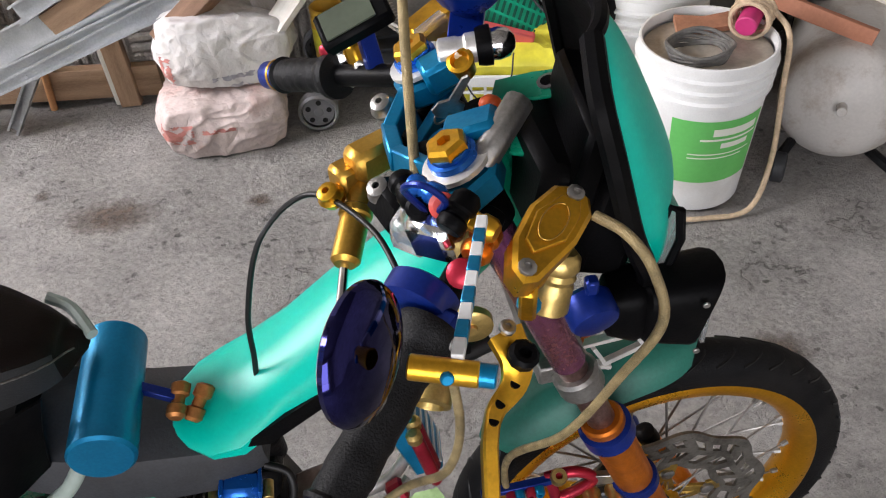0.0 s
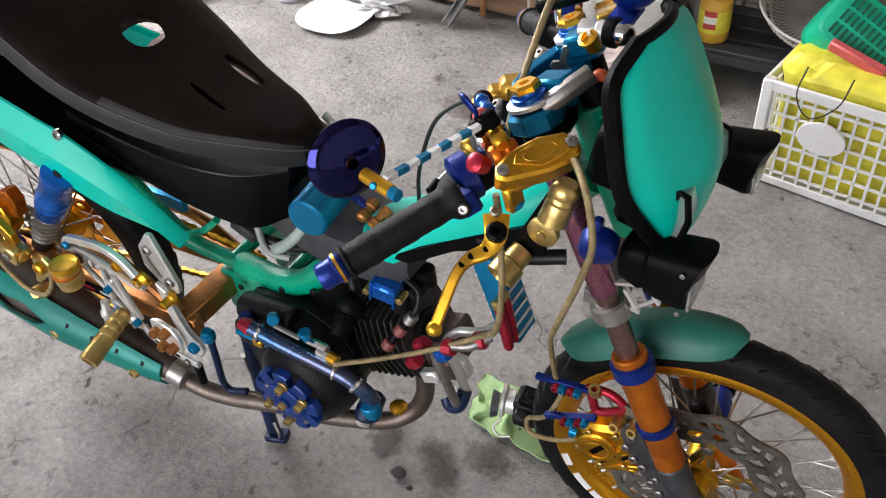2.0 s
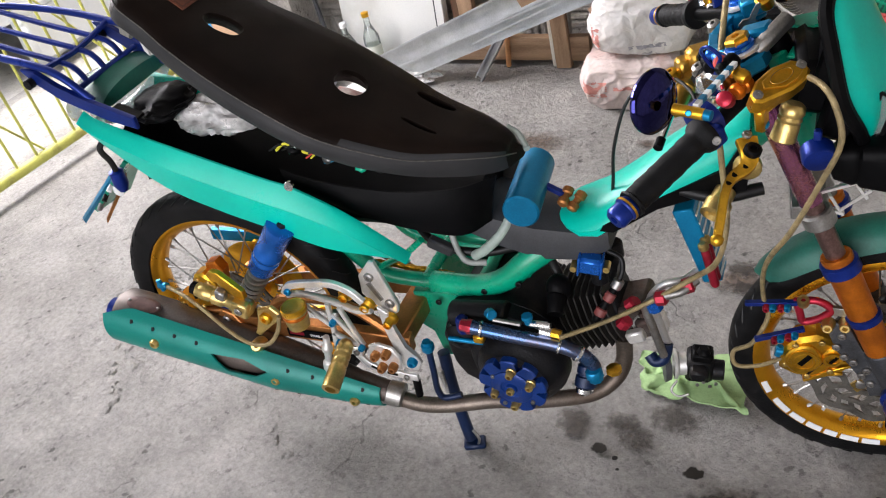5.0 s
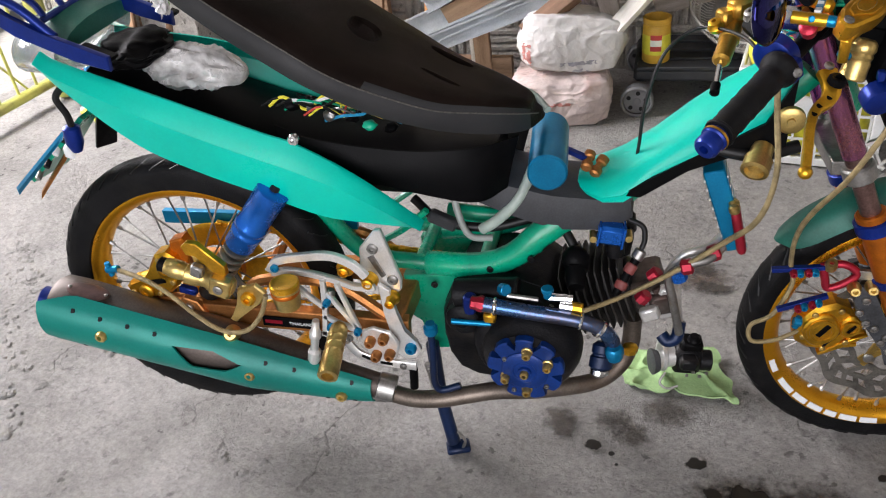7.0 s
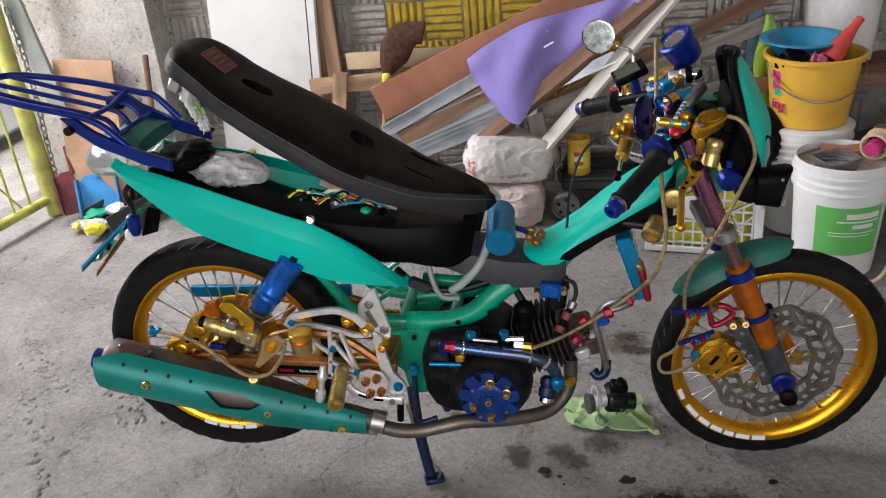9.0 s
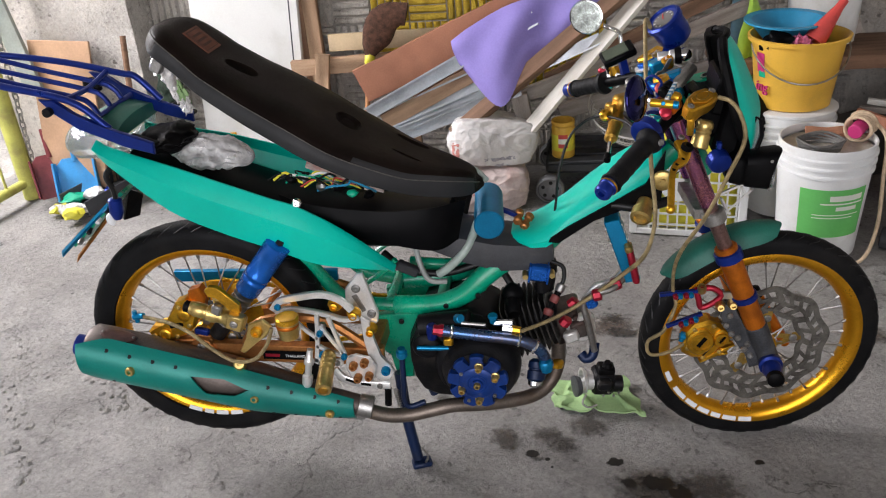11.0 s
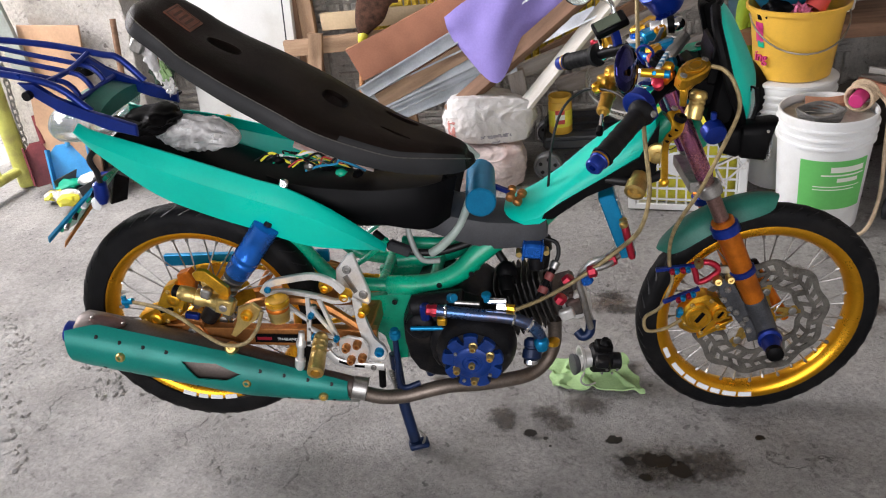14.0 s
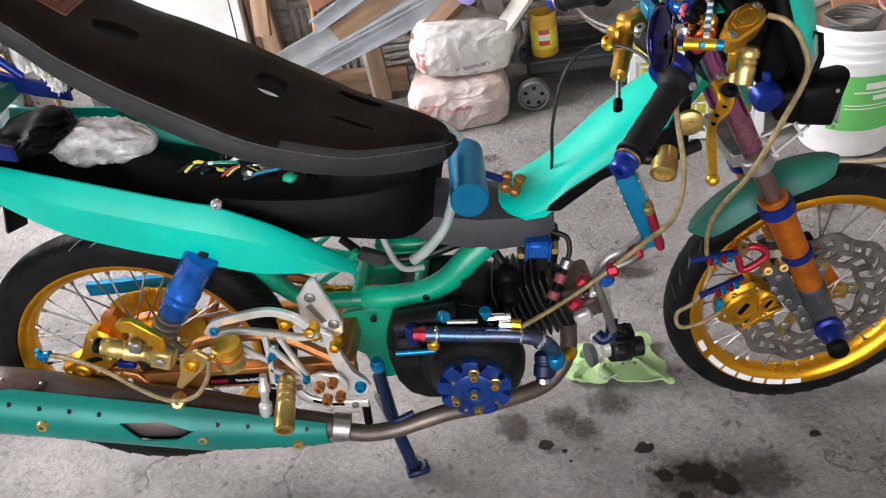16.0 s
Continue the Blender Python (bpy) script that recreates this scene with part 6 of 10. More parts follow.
rl = part("red_hose_guide", bm, RED, bike, "red anodised hose guide")
bm = B()
lathe(bm, (1.108, -0.052, 0.418), (1.108, -0.062, 0.44), [(0, 0.009), (0.010, 0.0095), (0.016, 0.008), (0.016, 0.004), (0.006, 0.004)], 14)
part("guide_cup", bm, PALEGOLD, rl)
bm = B()
beam(bm, (1.146, -0.050, 0.408), (1.192, -0.052, 0.408), 0.008, 0.016)
part("guide_link", bm, STEEL, rl)
for p0, p1 in (((1.024, -0.060, 0.414), (1.100, -0.054, 0.420)), ((1.040, -0.064, 0.340), (1.112, -0.054, 0.366))):
    bm = B()
    beam(bm, p0, p1, 0.009, 0.007)
    br = part("guide_bar", bm, BLUE, bike, "dark blue guide bar")
    for f, ma in ((0.42, RED), (0.54, CYAN), (0.70, RED), (0.82, CYAN)):
        bm = B()
        bolt(bm, Vector(p0).lerp(Vector(p1), f) + Vector((0, -0.004, -0.004)), (0, -1, 0), 0.006, 0.010)
        part("guide_bolt", bm, ma, br)

# front fender
bm = B()
rgs = []
for k in range(22):
    a = radians(141 - 56 * k / 21)
    w = 0.006 + 0.034 * math.sqrt(max(0.0, 1 - abs(2 * k / 21 - 1) ** 4))
    r = 0.276
    sec = []
    for y, dz in ((-1, -0.030), (-0.85, -0.010), (-0.5, 0.002), (0, 0.006), (0.5, 0.002), (0.85, -0.010), (1, -0.030), (0.9, -0.030), (0.5, -0.004), (0, 0.0), (-0.5, -0.004), (-0.9, -0.030)):
        sec.append(ring(FC, STEER, r + dz * w / 0.040, a, y * w))
    rgs.append(sec)
loft(bm, rgs)
part("front_fender", bm, FENDER, bike, "dull dark green front fender")
bm = B()
for p, q in (((1.132, -0.088, 0.632), (1.182, -0.108, 0.668)), ((1.152, -0.080, 0.592), (1.192, -0.104, 0.650)), ((1.140, -0.086, 0.625), (1.158, -0.080, 0.588)), ((1.172, -0.100, 0.655), (1.186, -0.098, 0.632)), ((1.135, -0.085, 0.60), (1.16, -0.082, 0.592))):
    beam(bm, p, q, 0.010, 0.004, 0.1)
part("lamp_bracket", bm, SILVER, bike, "bent grey sheet-metal lamp bracket")

# black fog lamps on both sides
for s in (-1, 1):
    c = Vector((1.197, -0.120, 0.693)) if s < 0 else Vector((1.196, 0.118, 0.678))
    bm = B()
    rgs = []
    for x, h, w in ((-0.046, 0.016, 0.016), (-0.042, 0.024, 0.021), (-0.020, 0.031, 0.026), (-0.014, 0.029, 0.024), (-0.010, 0.033, 0.028), (0.030, 0.038, 0.032), (0.035, 0.037, 0.031)):
        rgs.append([c + Vector((x + 0.008 * b * (x > 0) + (0.010 * (1 - a * a) if x > 0.02 else 0), a * w, b * h)) for a, b in [(math.copysign(abs(math.cos(q)) ** 0.55, math.cos(q)), math.copysign(abs(math.sin(q)) ** 0.55, math.sin(q))) for q in [2 * math.pi * j / 28 for j in range(28)]]])
    loft(bm, rgs)
    fl = part("fog_lamp", bm, BLACK, bike, "black boxy fog lamp")
    bm = B()
    box(bm, c + Vector((0.038, 0, 0)), (0.004, 0.052, 0.062), (0, 0, 0), 0.1)
    part("lamp_lens", bm, CLEAR, fl)
    for q in ((0.03, -0.035, 0.025), (0.03, -0.035, -0.03)):
        bm = B()
        bolt(bm, c + Vector((q[0], s * 0.034, q[2])), (0, s, 0), 0.003, 0.002, False)
        part("lamp_screw", bm, STEEL, fl)

# front cowl
COWL_Y = 0.012  # the cowl's axis
ROWS_C = [[(1.116, 0.040, 0.922), (1.124, 0.026, 0.926), (1.129, 0.0, 0.928)], [(1.112, 0.088, 0.904), (1.132, 0.064, 0.904), (1.148, 0.0, 0.904)], [(1.121, 0.103, 0.866), (1.150, 0.074, 0.860), (1.172, 0.0, 0.858)], [(1.138, 0.113, 0.801), (1.172, 0.078, 0.797), (1.198, 0.0, 0.795)], [(1.160, 0.092, 0.745), (1.182, 0.064, 0.742), (1.197, 0.0, 0.742)], [(1.170, 0.060, 0.700), (1.178, 0.042, 0.695), (1.184, 0.0, 0.692)]]
full = []
for row in ROWS_C:
    L = [Vector((x, COWL_Y - y, z)) for x, y, z in row] + [Vector((x, COWL_Y + y, z)) for x, y, z in row[-2::-1]]
    full.append(spline(L, 6))
vert = [spline([full[r][i] for r in range(len(full))], 5) for i in range(len(full[0]))]


def sheet(bm, cols, inset=0.0):
    G = [[bm.verts.new(p + Vector((-inset, inset * (-1 if p.y > COWL_Y else 1) * min(1, abs(p.y - COWL_Y) * 12), 0))) for p in col] for col in cols]
    for i in range(len(G) - 1):
        for j in range(len(G[0]) - 1):
            bm.faces.new((G[i][j], G[i][j + 1], G[i + 1][j + 1], G[i + 1][j]))
    return bm


bm = B()
sheet(bm, vert)
cowl = part("front_cowl", bm, TEAL, bike, "glossy teal front cowl")
bm = B()
sheet(bm, vert, 0.004)
part("cowl_liner", bm, BLACK, cowl, "black inner face of the cowl")
for s in (0, -1):
    bm = B()
    tube(bm, vert[s], 0.009, 1, 8, smooth=False)
    part("cowl_edging", bm, BLACK, cowl, "thick black rubber edging")
bm = B()
tube(bm, [c[0] for c in vert], 0.0065, 1, 8, smooth=False)
part("cowl_edging", bm, BLACK, cowl)
for s in (-1, 1):
    bm = B()
    P = [(1.180, 0.700), (1.196, 0.722), (1.204, 0.755), (1.200, 0.785), (1.190, 0.790), (1.184, 0.765), (1.178, 0.740), (1.170, 0.710)]
    plate(bm, P, Matrix.Translation((-0.010, 0, -0.004)) @ side(COWL_Y + s * 0.050), 0.030, 0.003)
    lens = part("headlight_lens", bm, CLEAR, cowl, "clear headlight side lens")
    bm = B()
    tube(bm, [(x - 0.010, COWL_Y + s * 0.066, z - 0.004) for x, z in P + P[:1]], 0.004, 1, 6, smooth=False)
    part("lens_frame", bm, BLACK, lens)
bm = B()
box(bm, (1.140, COWL_Y, 0.755), (0.05, 0.12, 0.10), (0, 12, 0), 0.2)
box(bm, (1.118, COWL_Y, 0.825), (0.022, 0.13, 0.07), (0, 12, 0), 0.2)
box(bm, (1.096, COWL_Y + 0.008, 0.782), (0.052, 0.125, 0.075), (0, 12, 7), 0.2)
part("headlight_bucket", bm, BLACK, cowl, "black headlight bucket inside the cowl")
for x, y, z in ((1.104, 0.076, 0.826), (1.110, 0.008, 0.814)):
    bm = B()
    P = [(-0.046, -0.010), (-0.012, -0.018), (0.010, -0.017), (0.019, -0.009), (0.019, 0.009), (0.010, 0.017), (-0.012, 0.016), (-0.046, 0.012)]
    tm = Matrix.Translation((x, y, z)) @ Euler((radians(12), radians(-14), radians(-20))).to_matrix().to_4x4()
    plate(bm, P, tm, 0.004, 0.001)
    tab = part("cowl_tab", bm, GREEN, cowl, "green mounting tab")
    bm = B()
    lathe(bm, tm @ Vector((0.004, 0, 0.0030)), tm @ Vector((0.004, 0, 1)), [(0, 0.0095), (0.0012, 0.0095), (0.0014, 0.0065)], 20)
    part("tab_washer", bm, STEEL, tab)
    # A black disc paints the hole's shade on the uncut tab.
    bm = B()
    lathe(bm, tm @ Vector((0.004, 0, 0.0032)), tm @ Vector((0.004, 0, 1)), [(0, 0.0064), (0.0014, 0.0064), (0.0015, 0.001)], 20)
    part("tab_hole", bm, BLACK, tab)

# instrument
g0, g1 = Vector((1.058, 0.077, 0.930)), Vector((1.097, 0.094, 0.876))
bm = B()
lathe(bm, g0, g1, [(0.004, 0.030), (0, 0.033), (0.003, 0.0375), (0.012, 0.0375), (0.014, 0.034), (0.040, 0.034), (0.056, 0.031), (0.064, 0.022), (0.066, 0.006)], 36)
meter = part("tachometer", bm, BLUE, bike, "glossy blue round tachometer")
d = (g1 - g0).normalized()
bm = B()
lathe(bm, g0 + d * 0.0045, g0 + d, [(0, 0.0295), (0.001, 0.0295)], 32)
part("dial_ring", bm, SILVER, meter)
bm = B()
lathe(bm, g0 + d * 0.0038, g0 + d, [(0, 0.023), (0.0006, 0.023)], 32)
part("dial_face", bm, mat("grey_dial_face", (0.10, 0.095, 0.09), 0.4, 0, 0.1, 20), meter)
bm = B()
bb = basis(g0, g1)
beam(bm, g0 + d * 0.003, g0 + d * 0.003 + bb @ Vector((0.016, 0.010, 0)), 0.002, 0.001)
part("dial_needle", bm, REDPL, meter, "red needle")
for k in range(9):
    bm = B()
    a = -2.2 + 0.55 * k
    q = g0 + d * 0.0034
    beam(bm, q + bb @ Vector((0.017 * math.cos(a), 0.017 * math.sin(a), 0)), q + bb @ Vector((0.021 * math.cos(a), 0.021 * math.sin(a), 0)), 0.0012, 0.0006, 0)
    part("dial_mark", bm, WHITE, meter)
bm = B()
beam(bm, g0.lerp(g1, 0.55) + Vector((0, 0, -0.03)), (1.072, 0.055, 0.855), 0.030, 0.008)
part("meter_bracket", bm, BLUE, meter, "flat blue bracket")

# ignition, keys
bm = B()
lathe(bm, (1.085, -0.04, 0.80), (1.068, -0.042, 0.838), [(0, 0.020), (0.03, 0.021), (0.036, 0.018), (0.038, 0.008)], 24)
ig = part("ignition_switch", bm, BLACK, bike, "black ignition switch")
bm = B()
lump(bm, (1.083, -0.045, 0.842), (0.010, 0.007, 0.008), 2, 0.05, 2)
part("ignition_marker", bm, mat("orange_red_plastic", (0.65, 0.10, 0.02), 0.4), ig)
bm = B()
m = Matrix.Translation((1.028, -0.034, 0.868)) @ Euler((radians(-62), radians(15), radians(10))).to_matrix().to_4x4()
plate(bm, [(-0.011, 0.004), (-0.013, 0.016), (-0.006, 0.025), (0.006, 0.025), (0.013, 0.016), (0.011, 0.004), (0.0035, 0.0), (0.0035, -0.030), (0, -0.034), (-0.0035, -0.030), (-0.0035, 0.0)], m, 0.0022, 0.0004)
key = part("key", bm, STEEL, ig, "worn steel key")
bm = B()
tube(bm, [m @ Vector((0.007 * math.cos(a), 0.026 + 0.008 * math.sin(a), 0.002 * math.sin(a * 2))) for a in [2 * math.pi * k / 16 for k in range(17)]], 0.001, 1, 6, smooth=False, closed=True)
part("key_ring", bm, STEEL, key)
bm = B()
lathe(bm, (1.051, 0.034, 0.842), (1.043, 0.022, 0.864), [(0, 0.009), (0.012, 0.010), (0.015, 0.0115), (0.018, 0.0115), (0.019, 0.008), (0.014, 0.006), (0.014, 0.001)], 20)
part("gold_spacer", bm, GOLD, bike, "gold turned spacer")

# right-hand controls
UPV = Vector((-0.156, -0.734, 0.66))
sx = (Vector((1.090, -0.114, 0.857)) - Vector((1.048, -0.173, 0.850))).normalized()
nz = (UPV - sx * UPV.dot(sx)).normalized()
sy = nz.cross(sx)
mid = Vector((1.069, -0.1435, 0.8525))
PM = Matrix(((sx.x, sy.x, nz.x, mid.x), (sx.y, sy.y, nz.y, mid.y), (sx.z, sy.z, nz.z, mid.z), (0, 0, 0, 1)))
bm = B()
plate(bm, [(0.042, -0.010), (0.045, 0.003), (0.036, 0.015), (0.010, 0.021), (-0.020, 0.018), (-0.040, 0.008), (-0.045, -0.003), (-0.038, -0.010), (0.004, -0.018), (0.030, -0.017)], PM @ Matrix.Translation((0, 0, -0.012)), 0.024, 0.003)
ms = part("brake_master", bm, GOLD, bike, "gold front brake master cylinder")
bm = B()
plate(bm, [(0.032, -0.006), (0.029, 0.007), (0.006, 0.015), (-0.018, 0.011), (-0.024, 0.002), (-0.002, -0.011), (0.020, -0.011)], PM @ Matrix.Translation((0, 0, 0.0008)), 0.003, 0.0008)
part("master_lid", bm, GOLD, ms)
for p in ((1.090, -0.114, 0.857), (1.048, -0.173, 0.850)):
    bm = B()
    bolt(bm, Vector(p), nz, 0.0062, 0.003)
    part("lid_screw", bm, STEEL, ms)
for q in (1.0,):
    bm = B()
    tube(bm, [PM @ Vector((0.004 + q * 0.017 * math.cos(a), 0.002 + q * 0.008 * math.sin(a), 0.0042)) for a in [2 * math.pi * k / 24 for k in range(24)]], 0.0006, 1, 6, smooth=False, closed=True)
    part("lid_groove", bm, DAMPER, ms)
bm = B()
lathe(bm, PM @ Vector((0.026, -0.004, -0.020)), PM @ Vector((-0.05, -0.006, -0.024)), [(0, 0.007), (0.004, 0.0095), (0.050, 0.0095), (0.055, 0.008)], 16)
beam(bm, PM @ Vector((-0.030, -0.006, -0.020)), Vector((1.052, -0.157, 0.796)), 0.020, 0.012, 0.2, up=nz)
part("master_body", bm, GOLD, ms)
bm = B()
bolt(bm, Vector((1.052, -0.158, 0.801)), nz, 0.0085, 0.005)
part("pivot_bolt", bm, CYAN, ms, "sky-blue pivot bolt")
# lever
bm = B()
LP = [(1.064, -0.200, 0.782), (1.070, -0.214, 0.768), (1.066, -0.226, 0.757), (1.052, -0.240, 0.750), (1.046, -0.256, 0.738), (1.044, -0.276, 0.718), (1.042, -0.295, 0.698)]
Ls = spline(LP, 5)
rgs = []
for i, p in enumerate(Ls):
    dd = (Ls[min(i + 1, len(Ls) - 1)] - Ls[max(i - 1, 0)]).normalized()
    x = dd.cross(nz).normalized()
    w = 0.0135 - 0.008 * min(1, i / (len(Ls) * 0.55))
    rgs.append([p + x * w * a + nz * 0.005 * b for a, b in ((-1, -0.6), (-0.7, -1), (0.7, -1), (1, -0.6), (1, 0.6), (0.7, 1), (-0.7, 1), (-1, 0.6))])
loft(bm, rgs)
lump(bm, Ls[-1], (0.0085, 0.0085, 0.0085), 1, 0.0, 2)
lever = part("brake_lever", bm, GOLD, bike, "gold folding brake lever with drilled holes")
# The lever is solid: black discs give the dark of drilled holes.
for i in (10, 14, 17):
    bm = B()
    lathe(bm, Ls[i] + nz * 0.0035, Ls[i] + nz * 0.02, [(0, 0.0036), (0.0018, 0.0036), (0.0019, 0.001)], 12)
    part("lever_hole", bm, BLACK, lever)
bm = B()
bolt(bm, Vector((1.072, -0.216, 0.772)) + nz * 0.004, nz, 0.011, 0.008)
part("lever_adjuster", bm, BLACK, lever, "black lever adjuster")
bm = B()
bolt(bm, Vector((1.064, -0.202, 0.786)) + nz * 0.004, nz, 0.006, 0.004)
part("lever_pivot", bm, STEEL, lever)
# gold ribbed cup and blue cap beside the fork
bm = B()
lathe(bm, (1.106, -0.150, 0.795), (1.094, -0.160, 0.748), [(0, 0.011), (0.004, 0.015), (0.012, 0.016), (0.016, 0.014), (0.020, 0.0155), (0.024, 0.014), (0.028, 0.0155), (0.036, 0.0155), (0.048, 0.0165), (0.050, 0.0145), (0.050, 0.012), (0.02, 0.011), (0.018, 0.002)], 22)
part("gold_turned_cup", bm, PALEGOLD, bike, "pale gold ribbed turned cup")
bm = B()
lathe(bm, (1.122, -0.092, 0.736), (1.132, -0.134, 0.724), [(0, 0.014), (0.006, 0.021), (0.024, 0.021), (0.028, 0.019), (0.030, 0.010), (0.031, 0.002)], 24)
box(bm, (1.124, -0.108, 0.762), (0.010, 0.012, 0.014), (0, 0, 0), 0.2)
part("blue_horn", bm, BLUE, bike, "round dark blue horn beside the fork")
# switch and clamp on the right bar
bm = B()
c = Vector((0.996, -0.186, 0.794))
bd = (Vector(BAR[-1][1]) - Vector(BAR[-1][0])).normalized()
lathe(bm, c - bd * 0.014, c + bd, [(0, 0.022), (0.003, 0.027), (0.020, 0.027), (0.023, 0.022)], 24)
box(bm, c + Vector((0.018, -0.022, -0.008)), (0.02, 0.024, 0.03), (20, 0, -40), 0.2)
th = part("throttle_clamp", bm, BLUE, bike, "dark blue throttle clamp")
bm = B()
bolt(bm, c + Vector((0.022, -0.036, -0.006)), (0.3, -0.8, 0.4), 0.006, 0.005)
part("clamp_bolt", bm, STEEL, th)
bm = B()
c2 = Vector((1.026, -0.150, 0.822))
box(bm, c2, (0.036, 0.034, 0.034), (10, -10, -38), 0.15)
swr = part("right_switch", bm, CHROME, bike, "bright switch housing")
for p, ma, r, lab in (((1.036, -0.198, 0.824), RED, 0.010, "red switch knob"), ((1.028, -0.170, 0.858), REDPL, 0.009, "red tipped switch"), ((1.012, -0.150, 0.842), BLACK, 0.008, "")):
    bm = B()
    lathe(bm, Vector(p) + Vector((0.004, 0.014, -0.012)), Vector(p), [(0, r * 0.9), (0.010, r), (0.017, r), (0.020, r * 0.6), (0.020, 0.001)], 16)
    part("switch_knob", bm, ma, swr, lab)
for p0, p1, r, ma in (((1.010, -0.135, 0.852), (1.038, -0.160, 0.850), 0.008, BRIGHTBLUE), ((1.040, -0.165, 0.846), (1.056, -0.178, 0.842), 0.009, GOLD), ((1.030, -0.185, 0.850), (1.046, -0.168, 0.862), 0.010, BLACK), ((1.046, -0.180, 0.820), (1.062, -0.155, 0.826), 0.011, ORANGE), ((1.002, -0.115, 0.842), (1.012, -0.138, 0.838), 0.010, BLACK)):
    bm = B()
    lathe(bm, p0, p1, [(0, r * 0.8), (0.003, r), (0.008, r), (0.010, r * 0.8), (0.014, r * 0.8), (0.016, r), (0.024, r), (0.028, r * 0.7)], 14)
    part("hose_adaptor", bm, ma, swr)
bm = B()
W = [Vector((0.998, -0.150, 0.855)), Vector((0.985, -0.160, 0.882)), Vector((0.996, -0.175, 0.896)), Vector((1.010, -0.178, 0.884)), Vector((1.004, -0.166, 0.862)), Vector((1.014, -0.160, 0.845))]
tube(bm, W, 0.0024, 6, 8)
part("wire_loop", bm, BLUE, bike, "bent blue wire loop")
# right mirror
MC, MN = Vector((0.960, -0.310, 0.900)), Vector((0.88, -0.45, 0.14)).normalized()
bm = B()
lathe(bm, MC - MN * 0.006, MC + MN, [(0, 0.033), (0.002, 0.0362), (0.005, 0.0368), (0.009, 0.0345), (0.012, 0.027), (0.014, 0.014), (0.0145, 0.001)], 36)
mr = part("right_mirror", bm, mat("violet_blue_chrome", (0.030, 0.028, 0.12), 0.05, 1.0, 0.2, 9, rvar=0.02, tint=(0.016, 0.018, 0.08)), bike, "round violet-blue chrome mirror back")
bm = B()
lathe(bm, MC - MN * 0.0065, MC + MN, [(0, 0.033), (0.0006, 0.033)], 32)
part("mirror_glass", bm, CHROME, mr)
bm = B()
cyl(bm, (0.980, -0.316, 0.895), (1.014, -0.324, 0.893), 0.0066)
ste = part("mirror_stem", bm, GOLD, mr, "gold mirror stem")
bm = B()
cyl(bm, (1.013, -0.3235, 0.893), (1.022, -0.326, 0.8925), 0.0060)
bolt(bm, (0.998, -0.326, 0.896), (0.1, -0.9, 0.3), 0.0035, 0.003, False)
part("stem_cap", bm, CYAN, mr)
bm = B()
a0, a1 = Vector((1.030, -0.205, 0.890)), Vector((1.004, -0.318, 0.899))
for k in range(9):
    if k % 2:
        continue
    p, q = a0.lerp(a1, k / 9), a0.lerp(a1, (k + 1) / 9)
    beam(bm, p, q, 0.0065, 0.006, 0.1)
part("mirror_arm", bm, WHITE, mr, "blue and white striped mirror arm")
for k in range(1, 9, 2):
    bm = B()
    beam(bm, a0.lerp(a1, k / 9), a0.lerp(a1, (k + 1) / 9), 0.0068, 0.0063, 0.1)
    part("mirror_arm_band", bm, CYAN, mr)
# left mirror
ML, NL = Vector((0.891, 0.231, 0.911)), Vector((-0.35, -0.88, 0.05)).normalized()
bm = B()
lathe(bm, ML - NL * 0.010, ML + NL, [(0, 0.012), (0.003, 0.030), (0.008, 0.036), (0.012, 0.0365), (0.013, 0.034)], 32)
mlm = part("left_mirror", bm, CHROME, bike, "small round chrome-rimmed mirror")
bm = B()
lathe(bm, ML + NL * 0.0025, ML + NL, [(0, 0.0335), (0.0008, 0.0335)], 32)
part("mirror_glass", bm, mat("mirror_glass", (0.50, 0.55, 0.53), 0.12, 1.0, 0.3, 60, 0.05, 200, rvar=0.08), mlm)
bm = B()
tube(bm, [ML - NL * 0.008, (0.925, 0.285, 0.880), (0.960, 0.262, 0.868), (0.966, 0.250, 0.835), (0.968, 0.225, 0.81)], 0.005, 5, 10)
part("mirror_arm", bm, CHROME, mlm)
bm = B()
cyl(bm, (0.905, 0.290, 0.882), (0.928, 0.285, 0.880), 0.0085)
part("mirror_stem", bm, GOLD, mlm)
# left controls
lb0, lb1 = (Vector(v) for v in BAR[1])
ld = (lb1 - lb0).normalized()
c = lb0.lerp(lb1, 0.42)
bm = B()
mm = Matrix.Translation(c) @ basis(lb0, lb1, (0, 0, 1))
mbox(bm, mm, (0.034, 0.052, 0.030), 0.18)
lsw = part("left_switch", bm, CHROME, bike, "bright left switch housing")
for y, ma in ((0.017, RED), (0.0, BLACK), (-0.019, GOLD)):
    for s in (-1, 1):
        bm = B()
        p = mm @ Vector((s * 0.016, y, 0.002))
        lathe(bm, p, mm @ Vector((s * 0.1, y, 0.002)), [(0, 0.0065), (0.006, 0.0065), (0.008, 0.004), (0.008, 0.0005)], 14)
        part("switch_button", bm, ma, lsw)
bm = B()
mbox(bm, Matrix.Translation(c - ld * 0.028 + Vector((0, -0.006, 0.004))) @ basis(lb0, lb1), (0.030, 0.036, 0.014), 0.15)
lc = part("left_clamp", bm, GOLD, bike, "gold lever clamp on the left bar")
bm = B()
bolt(bm, c - ld * 0.028 + Vector((-0.004, -0.026, 0.006)), (-0.2, -1, 0.3), 0.006, 0.004)
part("clamp_bolt", bm, STEEL, lc)
bm = B()
mbox(bm, Matrix.Translation((0.955, 0.190, 0.838)) @ Euler((radians(18), radians(-22), radians(8))).to_matrix().to_4x4(), (0.070, 0.045, 0.016), 0.2)
